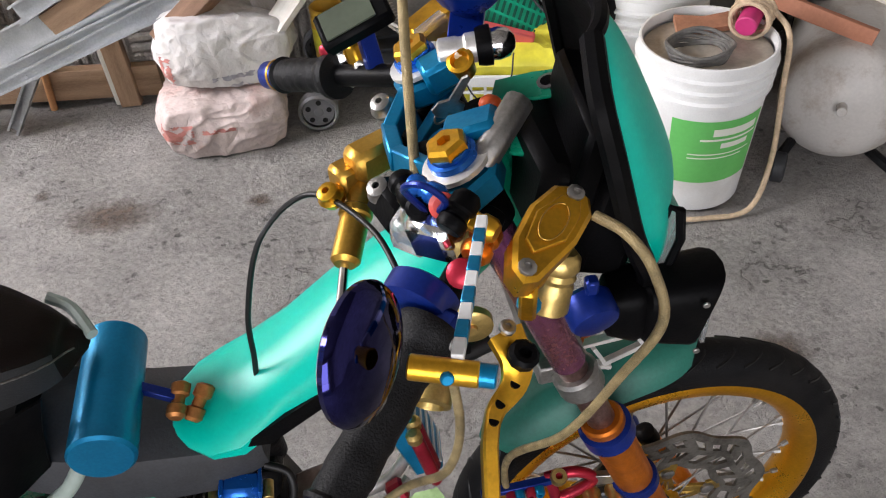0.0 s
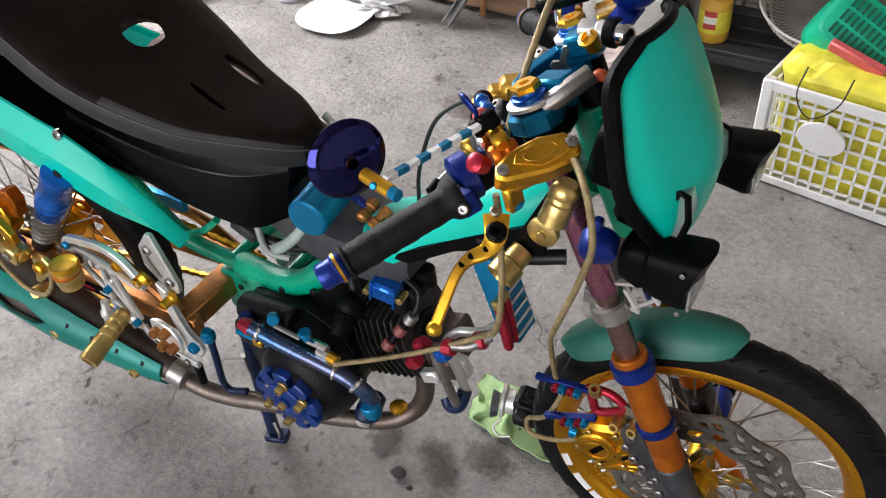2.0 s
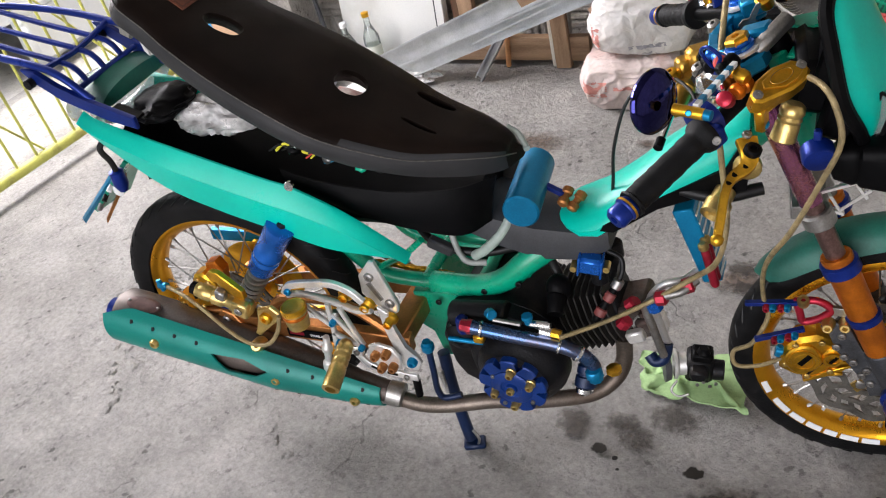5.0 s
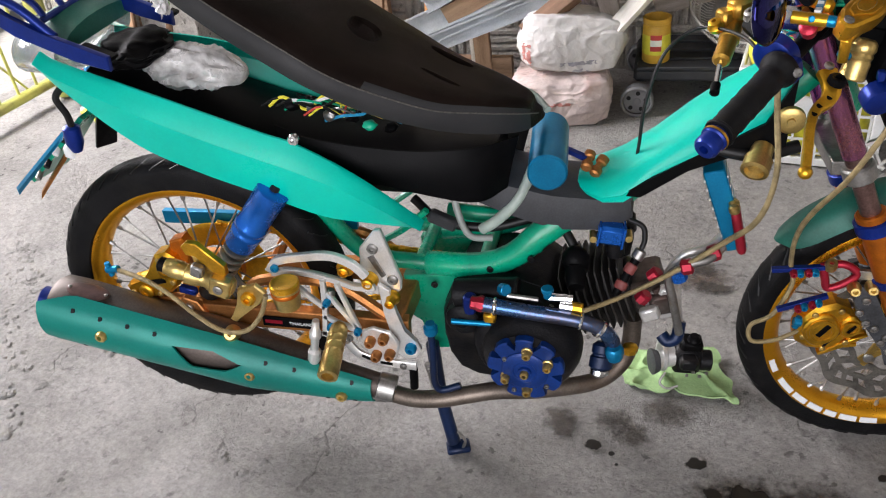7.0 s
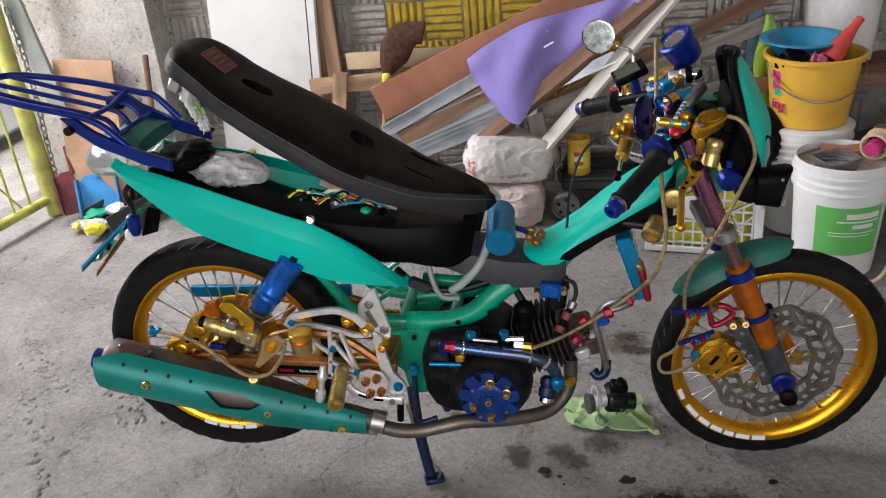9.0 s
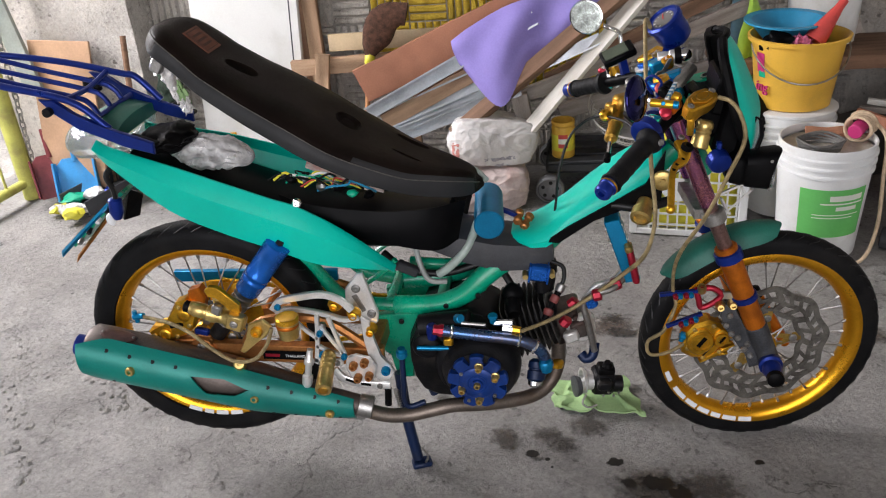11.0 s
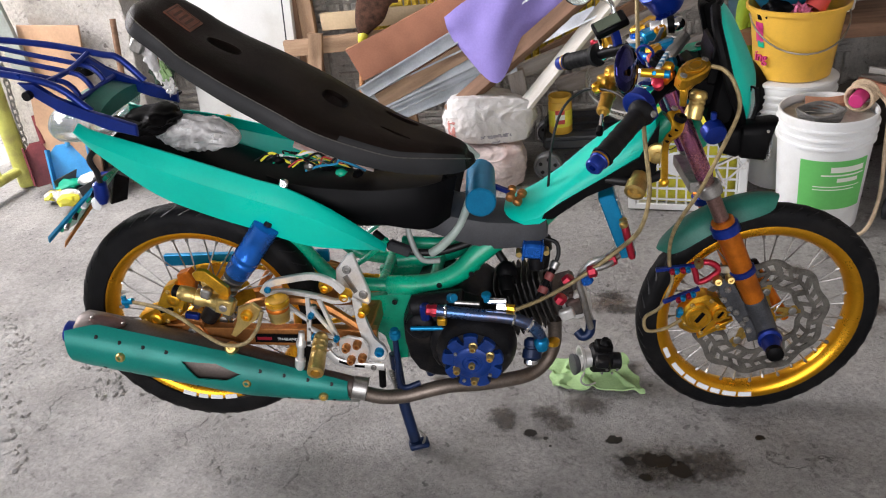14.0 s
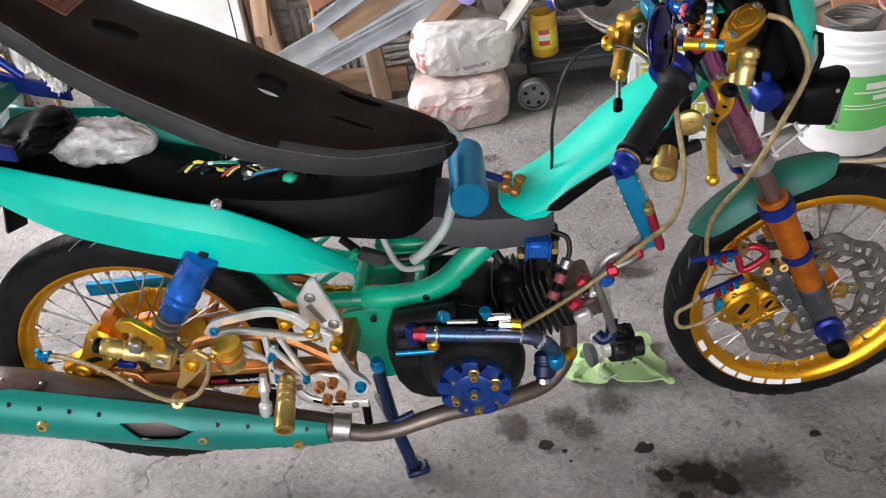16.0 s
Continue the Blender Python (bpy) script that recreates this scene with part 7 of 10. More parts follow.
vm = part("digital_gauge", bm, BLACK, bike, "black rectangular digital gauge, switched off")
bm = B()
mbox(bm, Matrix.Translation((0.955, 0.190, 0.838)) @ Euler((radians(18), radians(-22), radians(8))).to_matrix().to_4x4() @ Matrix.Translation((-0.004, 0, 0.0088)), (0.050, 0.034, 0.002), 0.1)
part("gauge_screen", bm, mat("dull_green_screen", (0.07, 0.085, 0.06), 0.15, 0, 0.1, 20), vm, "dull green blank screen")
bm = B()
beam(bm, (0.970, 0.165, 0.80), (0.962, 0.185, 0.832), 0.016, 0.012)
part("gauge_mount", bm, BLUE, vm)
bm = B()
box(bm, (1.025, 0.132, 0.846), (0.05, 0.035, 0.022), (0, -20, 30), 0.15)
lm = part("clutch_perch", bm, GOLD, bike, "gold perch with an amber sight window")
bm = B()
box(bm, (1.023, 0.114, 0.850), (0.032, 0.012, 0.016), (0, -20, 30), 0.1)
part("sight_window", bm, CLEAR, lm)

# steering damper in front of the clamp
bm = B()
q0, q1 = Vector((0.955, 0.020, 0.780)), Vector((0.930, -0.075, 0.745))
lathe(bm, q0, q1, [(0, 0.009), (0.004, 0.0125), (0.05, 0.0125), (0.052, 0.0145), (0.058, 0.0145), (0.06, 0.0125), (0.100, 0.0125), (0.104, 0.009)], 20)
dm = part("steering_damper", bm, DAMPER, bike, "bronze steering damper cylinder")
bm = B()
cyl(bm, q1, (0.924, -0.130, 0.733), 0.004)
part("damper_rod", bm, CHROME, dm)
bm = B()
cyl(bm, (0.924, -0.125, 0.735), (0.922, -0.142, 0.730), 0.0065)
part("damper_end", bm, BLACK, dm)
bm = B()
box(bm, (0.962, 0.005, 0.795), (0.05, 0.03, 0.03), (0, 0, 35), 0.2)
box(bm, (0.935, -0.005, 0.780), (0.02, 0.025, 0.03), (0, 0, 35), 0.2)
part("damper_bracket", bm, DAMPER, dm)
for p, ma in (((0.925, -0.02, 0.772), GOLD), ((0.968, -0.055, 0.798), STEEL), ((0.975, 0.04, 0.815), STEEL)):
    bm = B()
    lathe(bm, Vector(p), Vector(p) + Vector((-0.3, -0.3, 0.8)), [(0, 0.011), (0.006, 0.012), (0.010, 0.009), (0.014, 0.009), (0.016, 0.006), (0.016, 0.003), (0.008, 0.003)], 14)
    part("damper_bolt", bm, ma, dm)
bm = B()
for p in ((0.985, -0.06, 0.79), (1.02, -0.03, 0.80), (1.0, 0.03, 0.79)):
    box(bm, p, (0.05, 0.045, 0.035), (10, 20, 30), 0.2)
part("wiring_block", bm, BLACK, bike, "black wiring blocks under the clamp")
bm = B()
box(bm, (1.000, -0.128, 0.808), (0.032, 0.028, 0.030), (10, 10, -30), 0.2)
part("clear_fluid_cup", bm, CLEAR, bike, "clear plastic fluid cup")

# cables and hoses
def hose(name, pts, r, material, label, n=7):
    bm = B()
    tube(bm, pts, r, n, 10)
    return part(name, bm, material, bike, label)


hose("choke_cable", [(0.824, -0.024, 0.565), (0.828, -0.024, 0.600), (0.834, -0.022, 0.66), (0.858, -0.012, 0.735), (0.903, -0.004, 0.768), (0.955, -0.075, 0.782), (0.980, -0.143, 0.776)], 0.0026, CABLE, "thin black cable arching over the cover")
hose("front_brake_hose", [(1.108, -0.168, 0.852), (1.125, -0.188, 0.850), (1.140, -0.203, 0.830), (1.148, -0.212, 0.790), (1.130, -0.200, 0.725), (1.095, -0.175, 0.62), (1.055, -0.110, 0.505), (1.046, -0.090, 0.44), (1.052, -0.085, 0.392), (1.030, -0.09, 0.335), (1.000, -0.085, 0.305), (1.005, -0.085, 0.272), (1.045, -0.080, 0.275), (1.090, -0.075, 0.305)], 0.0038, BRAID, "braided brake hose sweeping down to the wheel")
hose("looped_hose", [(0.992, -0.098, 0.775), (0.994, -0.075, 0.82), (0.996, 0.0, 0.90), (1.000, 0.06, 0.935), (1.008, 0.09, 0.925), (1.020, 0.095, 0.895)], 0.0042, BRAID, "braided hose looping over the bars")
hose("oil_hose", [(1.000, -0.130, 0.745), (1.004, -0.132, 0.70), (1.012, -0.148, 0.61), (0.995, -0.140, 0.535), (0.945, -0.110, 0.475), (0.87, -0.115, 0.425), (0.80, -0.130, 0.392), (0.745, -0.165, 0.390)], 0.0042, BRAID, "braided hose running to the engine")
for y, k in ((-0.105, 0), (-0.075, 1)):
    hose("cooler_hose", [(0.948, y + 0.02, 0.455), (0.925, y, 0.445), (0.892, y - 0.005, 0.436), (0.868, y, 0.412 - 0.012 * k), (0.876, y, 0.365), (0.889, y + 0.005, 0.292)], 0.0068, STEEL if k == 0 else SILVER, "steel braided oil cooler hose")
for p0, p1, ma in (((0.925, -0.095, 0.446), (0.945, -0.09, 0.452), RED), ((0.880, -0.108, 0.425), (0.884, -0.108, 0.410), BRIGHTBLUE), ((0.885, -0.108, 0.432), (0.897, -0.108, 0.434), RED), ((0.84, -0.10, 0.405), (0.855, -0.10, 0.42), RED), ((0.825, -0.10, 0.36), (0.84, -0.10, 0.38), RED)):
    bm = B()
    lathe(bm, p0, p1, [(0, 0.009), (0.003, 0.0125), (0.016, 0.0125), (0.019, 0.009)], 8)
    part("hose_nut", bm, ma, bike)
PLUGRED = mat("dull_red_rubber", (0.20, 0.045, 0.04), 0.5, 0, 0.2, 20)
bm = B()
tube(bm, [(0.791, -0.105, 0.380), (0.799, -0.096, 0.394), (0.812, -0.079, 0.415), (0.822, -0.069, 0.430)], 0.0072, 5, 12)
pc = part("plug_cap", bm, BLACK, bike, "black spark plug boot with dull red sleeves")
for a, b, ma, r in (((0.796, -0.100, 0.388), (0.802, -0.092, 0.399), PLUGRED, 0.0105), ((0.808, -0.084, 0.409), (0.816, -0.075, 0.421), PLUGRED, 0.0095), ((0.820, -0.070, 0.427), (0.828, -0.063, 0.441), STEEL, 0.0098)):
    bm = B()
    lathe(bm, a, b, [(0, r * 0.8), (0.002, r), ((Vector(b) - Vector(a)).length - 0.002, r), ((Vector(b) - Vector(a)).length, r * 0.8)], 12)
    part("cap_sleeve", bm, ma, pc)
bm = B()
tube(bm, [(0.826, -0.064, 0.438), (0.832, -0.056, 0.456), (0.828, -0.046, 0.474), (0.806, -0.040, 0.482)], 0.0045, 6, 10)
part("plug_lead", bm, CABLE, pc)
hose("vent_hose", [(0.670, -0.03, 0.565), (0.645, -0.06, 0.525), (0.600, -0.065, 0.485), (0.572, -0.062, 0.465)], 0.0095, mat("grey_green_hose", (0.30, 0.36, 0.32), 0.4, 0, 0.12, 20), "translucent grey-green hose from the catch can")
hose("vent_hose", [(0.52, -0.03, 0.54), (0.53, -0.05, 0.49), (0.55, -0.06, 0.45), (0.585, -0.05, 0.44)], 0.006, mat("grey_hose", (0.28, 0.30, 0.28), 0.4, 0, 0.12, 20), "grey vent hose under the tunnel")
hose("wiring_loom", [(0.45, -0.03, 0.50), (0.50, -0.05, 0.47), (0.58, -0.04, 0.455), (0.68, -0.03, 0.47), (0.72, -0.06, 0.445), (0.735, -0.08, 0.40)], 0.008, CABLE, "black wiring loom")
hose("wiring_loom", [(0.86, -0.04, 0.560), (0.92, -0.06, 0.602), (0.99, -0.07, 0.600), (1.05, -0.05, 0.605)], 0.010, CABLE, "black wiring loom")
bm = B()
box(bm, (0.505, -0.055, 0.475), (0.05, 0.02, 0.022), (0, 25, 0), 0.2)
part("wiring_plug", bm, GREYPL, bike)

# catch can
k0, k1 = Vector((0.700, -0.098, 0.583)), Vector((0.686, 0.046, 0.588))
bm = B()
lathe(bm, k0, k1, [(0, 0.028), (0.003, 0.031), (0.137, 0.031), (0.140, 0.028)], 36)
can = part("catch_can", bm, CYAN, bike, "sky-blue cylindrical catch can")
bm = B()
beam(bm, (0.715, -0.020, 0.585), (0.752, -0.030, 0.572), 0.010, 0.008)
part("can_arm", bm, BLUE, can)
for p, q in (((0.752, -0.050, 0.565), (0.756, -0.015, 0.575)), ((0.762, -0.045, 0.552), (0.770, -0.03, 0.560))):
    bm = B()
    lathe(bm, p, q, [(0, 0.006), (0.003, 0.009), (0.012, 0.009), (0.014, 0.006), (0.022, 0.006), (0.024, 0.009), (0.034, 0.009), (0.036, 0.006)], 12)
    part("can_clamp", bm, COPPER, can)
bm = B()
tube(bm, [(0.69, 0.0, 0.64), (0.665, 0.03, 0.65), (0.64, 0.04, 0.66)], 0.006, 4, 8)
part("can_spout", bm, mat("grey_green_spout", (0.28, 0.33, 0.3), 0.4, 0, 0.12, 20), can)

# oil cooler and side canister
bm = B()
mbox(bm, Matrix.Translation((0.952, -0.045, 0.505)) @ Euler((0, radians(-14), 0)).to_matrix().to_4x4(), (0.032, 0.050, 0.135), 0.08)
oc = part("oil_cooler", bm, CYAN, bike, "blue oil cooler in front of the engine")
for k in range(8):
    bm = B()
    mbox(bm, Matrix.Translation((0.952, -0.045, 0.505)) @ Euler((0, radians(-14), 0)).to_matrix().to_4x4() @ Matrix.Translation((0, 0, -0.055 + 0.0155 * k)), (0.036, 0.046, 0.004), 0)
    part("cooler_fin", bm, SILVER, oc)
for dy in (-0.085, -0.068):
    bm = B()
    lathe(bm, (0.966, dy, 0.52), (0.975, dy, 0.445), [(0, 0.006), (0.004, 0.0075), (0.070, 0.0075), (0.074, 0.006)], 12)
    can2 = part("red_shock_tube", bm, RED, oc, "red anodised tube on the cooler")
    bm = B()
    lathe(bm, (0.9645, dy, 0.524), (0.966, dy, 0.51), [(0, 0.005), (0.003, 0.0085), (0.010, 0.0085), (0.012, 0.007)], 12)
    part("tube_cap", bm, PALEGOLD, oc)
bm = B()
lathe(bm, (1.000, -0.070, 0.612), (0.985, -0.118, 0.592), [(0, 0.016), (0.02, 0.016), (0.023, 0.020), (0.045, 0.020), (0.047, 0.014), (0.040, 0.011), (0.038, 0.001)], 22)
part("brass_coupling", bm, PALEGOLD, bike, "brass coupling under the front cover")
bm = B()
lathe(bm, (1.031, -0.072, 0.660), (1.031, -0.2, 0.655), [(0, 0.020), (0.008, 0.020), (0.010, 0.017), (0.010, 0.006), (0.013, 0.005), (0.013, 0.001)], 24)
part("gold_cover_bolt", bm, PALEGOLD, bike, "round pale gold cover disc")

# things inside the raised seat
bm = B()
rgs = []
P = spline([(0.048, -0.075, 0.750), (0.108, -0.085, 0.760), (0.168, -0.075, 0.753), (0.213, -0.055, 0.736)], 22)
for i, p in enumerate(P):
    f = (i + 1.0) / (len(P) + 1)
    w = 0.034 * math.sin(math.pi * f) ** 0.5
    row = []
    for k in range(48):
        a = 2 * math.pi * k / 48
        q = Vector((f * 3.4 + math.cos(a) * 0.8, math.cos(a) * 2.4, math.sin(a) * 2.4))
        q += 0.5 * Vector((noise.noise(q), noise.noise(q + Vector((5, 0, 0))), noise.noise(q + Vector((0, 5, 0)))))
        crease = 0.30 * (0.4 - 2.2 * abs(noise.noise(q))) + 0.07 * (0.4 - 2.2 * abs(noise.noise(q * 2.2)))
        row.append(p + Vector((0, 1.2 * math.cos(a), math.sin(a))) * (w * (1 + crease)))
    rgs.append(row)
loft(bm, rgs)
single("plastic_wrapped_tool", bm, PLASTICBAG, "crumpled plastic bag stuffed under the raised seat", "plastic bag", angle=60)
bm = B()
lump(bm, (0.030, -0.03, 0.772), (0.055, 0.060, 0.024), 3, 0.25, 4, 2.0)
part("tail_wiring", bm, BLACK, bike, "black wiring bundle in the tail")
rnd = random.Random(31)
for k, ma in enumerate((CABLE, LEMON, REDPL, BLUEPL, CABLE, WHITE, MINT, CABLE, LEMON, CABLE, STEEL, CABLE)):
    bm = B()
    x = 0.30 + 0.10 * rnd.random()
    z = 0.690 - 0.25 * (x - 0.30)
    tube(bm, [(x - 0.05, -0.10 + 0.04 * rnd.random(), z + 0.01), (x - 0.02, -0.10, z + 0.02 + 0.012 * rnd.random()), (x + 0.01, -0.09, z + 0.02 * rnd.random()), (x + 0.05 * rnd.random(), -0.08, z + 0.022), (x + 0.06, -0.06, z - 0.01)], 0.0018 + 0.0008 * (k % 2), 5, 6)
    part("loose_wire", bm, ma, bike)
for k in range(6):
    bm = B()
    lump(bm, (0.30 + 0.03 * k, -0.095 + 0.01 * (k % 2), 0.700 - 0.008 * k), (0.012, 0.010, 0.008), k, 0.4, 2)
    part("wire_connector", bm, (BLACK, GREYPL, STEEL, BLACK, MINT, BLACK)[k], bike)
# seat hinge and underside straps
bm = B()
box(bm, (0.098, -0.140, 0.950), (0.024, 0.018, 0.026), (0, 30, 0), 0.2)
part("seat_catch", bm, STEEL, seat_ob, "steel catch hanging under the seat")
bm = B()
lump(bm, (0.112, -0.128, 0.925), (0.010, 0.010, 0.028), 5, 0.5, 2)
part("seat_strap", bm, PLASTICBAG, seat_ob)
# openings cut through the seat
def cut_through(ob, holes):
    """Cuts holes through a mesh, flared and slanted below so the camera sees through."""
    bm = B()
    for x, y, rx, ry in holes:
        p, nrm = seatpoint(x, y)
        m = Matrix.Translation(p - nrm * 0.02) @ basis((0, 0, 0), nrm, (0, 1, 0))
        rings = []
        for z, k, dy in ((-0.09, 1.9, 0.055), (-0.012, 1.35, 0.012), (0.012, 1.0, 0.0), (0.06, 1.0, 0.0)):
            rings.append([m @ Vector((k * ry * math.sin(a), k * rx * math.copysign(abs(math.cos(a)) ** 0.8, math.cos(a)), z)) + Vector((0, dy, 0)) for a in [2 * math.pi * j / 24 for j in range(24)]])
        loft(bm, rings)
    carve(ob, bm)


def carve(ob, bm):
    """Takes the closed shape out of a mesh."""
    me = bpy.data.meshes.new("cutter")
    bmesh.ops.recalc_face_normals(bm, faces=bm.faces)
    bm.to_mesh(me)
    bm.free()
    tool = new("cutter", me)
    mod = ob.modifiers.new("cut", 'BOOLEAN')
    mod.operation, mod.object, mod.solver = 'DIFFERENCE', tool, 'EXACT'
    bpy.context.view_layer.update()
    done = bpy.data.meshes.new_from_object(ob.evaluated_get(bpy.context.evaluated_depsgraph_get()))
    ob.modifiers.clear()
    ob.data = done
    bpy.data.objects.remove(tool)
    done.set_sharp_from_angle(angle=radians(40))


HOLES = ((0.205, -0.076, 0.021, 0.034), (0.396, -0.052, 0.030, 0.027), (0.500, 0.008, 0.0095, 0.036), (0.502, -0.068, 0.005, 0.032))
# the seat's side band is of greyer vinyl than its top
seat_ob.data.materials.append(VINYL_SIDE)
for f in seat_ob.data.polygons:
    k = min(range(len(line)), key=lambda q: (line[q].x - f.center.x) ** 2 + 0.3 * (line[q].z - f.center.z) ** 2)
    if abs(f.center.y - thk[k].z) > 0.955 * line[k].y and abs(f.normal.y) > 0.35:
        f.material_index = 1
cut_through(seat_ob, [(x, y, a, b) for x, y, a, b in HOLES])
# the machine stands askew; tail scaled towards the camera's eye to fit its view
CAM_EYE = Vector((0.848, -1.548, 1.333))


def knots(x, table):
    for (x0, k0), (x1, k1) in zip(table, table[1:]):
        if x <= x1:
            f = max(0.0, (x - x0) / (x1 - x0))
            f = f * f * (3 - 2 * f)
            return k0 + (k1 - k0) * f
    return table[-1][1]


TAIL_VIEW_K = ((-0.4, 0.940), (0.04, 0.945), (0.22, 0.985), (0.36, 1.0), (0.95, 1.0))
PLACED = {"fork_canister", "seat", "front_cowl", "brake_master", "cross_tube", "plug_cap", "ignition_coil", "front_wheel", "rear_wheel", "fork_tube", "lower_fork_clamp", "upper_fork_clamp", "handlebar", "swingarm", "rear_shock", "chain_guard", "chain_run", "rear_rack", "rearset_plate", "fluid_reservoir", "rear_master_cylinder", "rear_brake_hose", "rear_caliper", "front_caliper", "caliper_bracket", "red_hose_guide", "guide_bar", "front_fender", "engine_case", "breather_tube", "muffler", "exhaust_header"}
# shifts of the machine's front and of its head, fitted to the camera's view
FRONT_FIT, HEAD_FIT = Vector((0.006, 0.032, -0.010)), Vector((-0.014, 0.006, 0.008))


NUDGE = {"gold_spacer": (-0.007, -0.012, 0.015), "ignition_switch": (-0.022, 0.048, -0.006), "key": (0.001, 0.007, -0.007), "key_ring": (0.001, 0.007, -0.007), "blue_horn": (-0.003, -0.023, -0.012), "gold_turned_cup": (-0.013, 0.004, 0.009), "brake_lever": (-0.021, -0.004, 0.005), "throttle_clamp": (-0.009, 0.012, 0.0), "right_switch": (-0.020, 0.0, 0.016), "tachometer": (-0.024, 0.016, 0.003), "digital_gauge": (-0.002, -0.050, 0.015), "fog_lamp": (-0.012, 0.020, 0.0), "clear_fluid_cup": (-0.010, 0.0, 0.012)}


def ease(f):
    f = min(1.0, max(0.0, f))
    return f * f * (3 - 2 * f)


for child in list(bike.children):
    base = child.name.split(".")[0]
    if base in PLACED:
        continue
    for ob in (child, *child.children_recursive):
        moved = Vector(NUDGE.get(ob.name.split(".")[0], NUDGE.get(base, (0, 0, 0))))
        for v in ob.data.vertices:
            v.co = CAM_EYE + (v.co - CAM_EYE) * knots(v.co.x, TAIL_VIEW_K)
            v.co += HEAD_FIT * (ease((v.co.x - 0.56) / 0.14) * ease((v.co.z - 0.40) / 0.18)) + FRONT_FIT * ease((v.co.x - 0.70) / 0.26) + moved
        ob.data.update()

# ---- motorcycle: below the tail ----
def strip(bm, a, b, c, d, thick):
    """A flat four-cornered sheet with thickness."""
    P = [Vector(p) for p in (a, b, c, d)]
    nn = (P[1] - P[0]).cross(P[3] - P[0]).normalized() * thick / 2
    lo = [bm.verts.new(p - nn) for p in P]
    hi = [bm.verts.new(p + nn) for p in P]
    ringfaces(bm, lo, hi)
    bm.faces.new(lo[::-1])
    bm.faces.new(hi)


bm = B()
strip(bm, (-0.020, -0.175, 0.712), (-0.030, -0.110, 0.705), (-0.163, -0.082, 0.583), (-0.150, -0.185, 0.602), 0.008)
br = part("plate_bracket", bm, GREEN, bike, "dark green number plate bracket hanging under the tail")
for a, b, c, d, ma, lab in (((-0.040, -0.200, 0.700), (-0.050, -0.196, 0.688), (-0.166, -0.207, 0.590), (-0.158, -0.214, 0.603), CYAN, "sky-blue edge strip"), ((-0.062, -0.150, 0.670), (-0.070, -0.148, 0.655), (-0.172, -0.160, 0.552), (-0.164, -0.163, 0.566), COPPER, "reddish worn bracket arm"), ((-0.05, -0.10, 0.690), (-0.04, -0.07, 0.665), (-0.065, -0.06, 0.612), (-0.085, -0.09, 0.615), BLACK, "")):
    bm = B()
    strip(bm, a, b, c, d, 0.006)
    part("bracket_flap", bm, ma, br, lab)
for k in range(4):
    f = 0.22 + 0.2 * k
    p = Vector((-0.03, -0.165, 0.712)).lerp(Vector((-0.152, -0.175, 0.602)), f)
    bm = B()
    cyl(bm, p, p + Vector((0.0, -0.02, -0.012)), 0.005, seg=10)
    part("bracket_stud", bm, (DARKMETAL, WHITE, DARKMETAL, STEEL)[k], br)
bm = B()
tube(bm, [(-0.015, -0.190, 0.775), (-0.024, -0.205, 0.760), (-0.020, -0.200, 0.730), (-0.024, -0.197, 0.700), (-0.035, -0.190, 0.680)], 0.0055, 5, 8)
part("tail_wire", bm, CABLE, br)
bm = B()
lathe(bm, (-0.024, -0.197, 0.712), (-0.030, -0.197, 0.655), [(0, 0.007), (0.004, 0.013), (0.03, 0.014), (0.045, 0.008)], 14)
part("indicator", bm, BLUE, br, "small blue lamp under the tail")
bm = B()
lump(bm, (-0.045, -0.195, 0.665), (0.010, 0.008, 0.014), 3, 0.3, 2)
part("bulb_socket", bm, WHITE, br)

# torn wadding hanging out under the seat's tail
for k, (p, s, ma) in enumerate((((0.046, -0.030, 0.948), (0.016, 0.014, 0.016), BLACK), ((0.052, -0.034, 0.922), (0.014, 0.012, 0.012), WHITE), ((0.062, -0.030, 0.898), (0.015, 0.016, 0.022), PLASTICBAG), ((0.066, -0.036, 0.872), (0.008, 0.008, 0.022), SACK), ((0.078, -0.028, 0.860), (0.010, 0.010, 0.026), RAG), ((0.084, -0.034, 0.838), (0.013, 0.010, 0.016), PLASTICBAG), ((0.070, -0.040, 0.905), (0.006, 0.006, 0.024), COPPER))):
    bm = B()
    lump(bm, p, s, k, 0.8, 3, 2.6, rot=(0, -15, 20 * k))
    part("torn_wadding", bm, ma, bike, "shredded wadding hanging from the seat" if k == 0 else "")
# pale sheet added under the seat opening to make it look bright
bm = B()
bmesh.ops.create_grid(bm, x_segments=16, y_segments=12, size=0.5, matrix=Matrix.Translation((0.375, 0.045, 0.672)) @ Euler((radians(6), radians(26), 0.2)).to_matrix().to_4x4() @ Matrix.Diagonal((0.17, 0.13, 1, 1)))
for v in bm.verts:
    v.co.z += 0.010 * noise.noise(v.co * 30)
ret = bmesh.ops.extrude_face_region(bm, geom=bm.faces[:])
for v in ret["geom"]:
    if isinstance(v, bmesh.types.BMVert):
        v.co.z -= 0.003
single("paper_wrapper", bm, mat("pink_white_filler", (0.72, 0.60, 0.56), 0.5, 0, 0.1, 14, 0.1, 100, stain=(0.55, 0.10, 0.07), stain_scale=26, stain_amt=0.8), "pinkish white sheet added under the raised seat to brighten its opening", "wrapper", angle=25)

# tail side panels
TOP_R = [(-0.030, -0.196, 0.828), (0.002, -0.200, 0.812), (0.113, -0.200, 0.772), (0.197, -0.192, 0.735), (0.283, -0.182, 0.696), (0.331, -0.176, 0.675), (0.411, -0.166, 0.620), (0.506, -0.158, 0.538)]
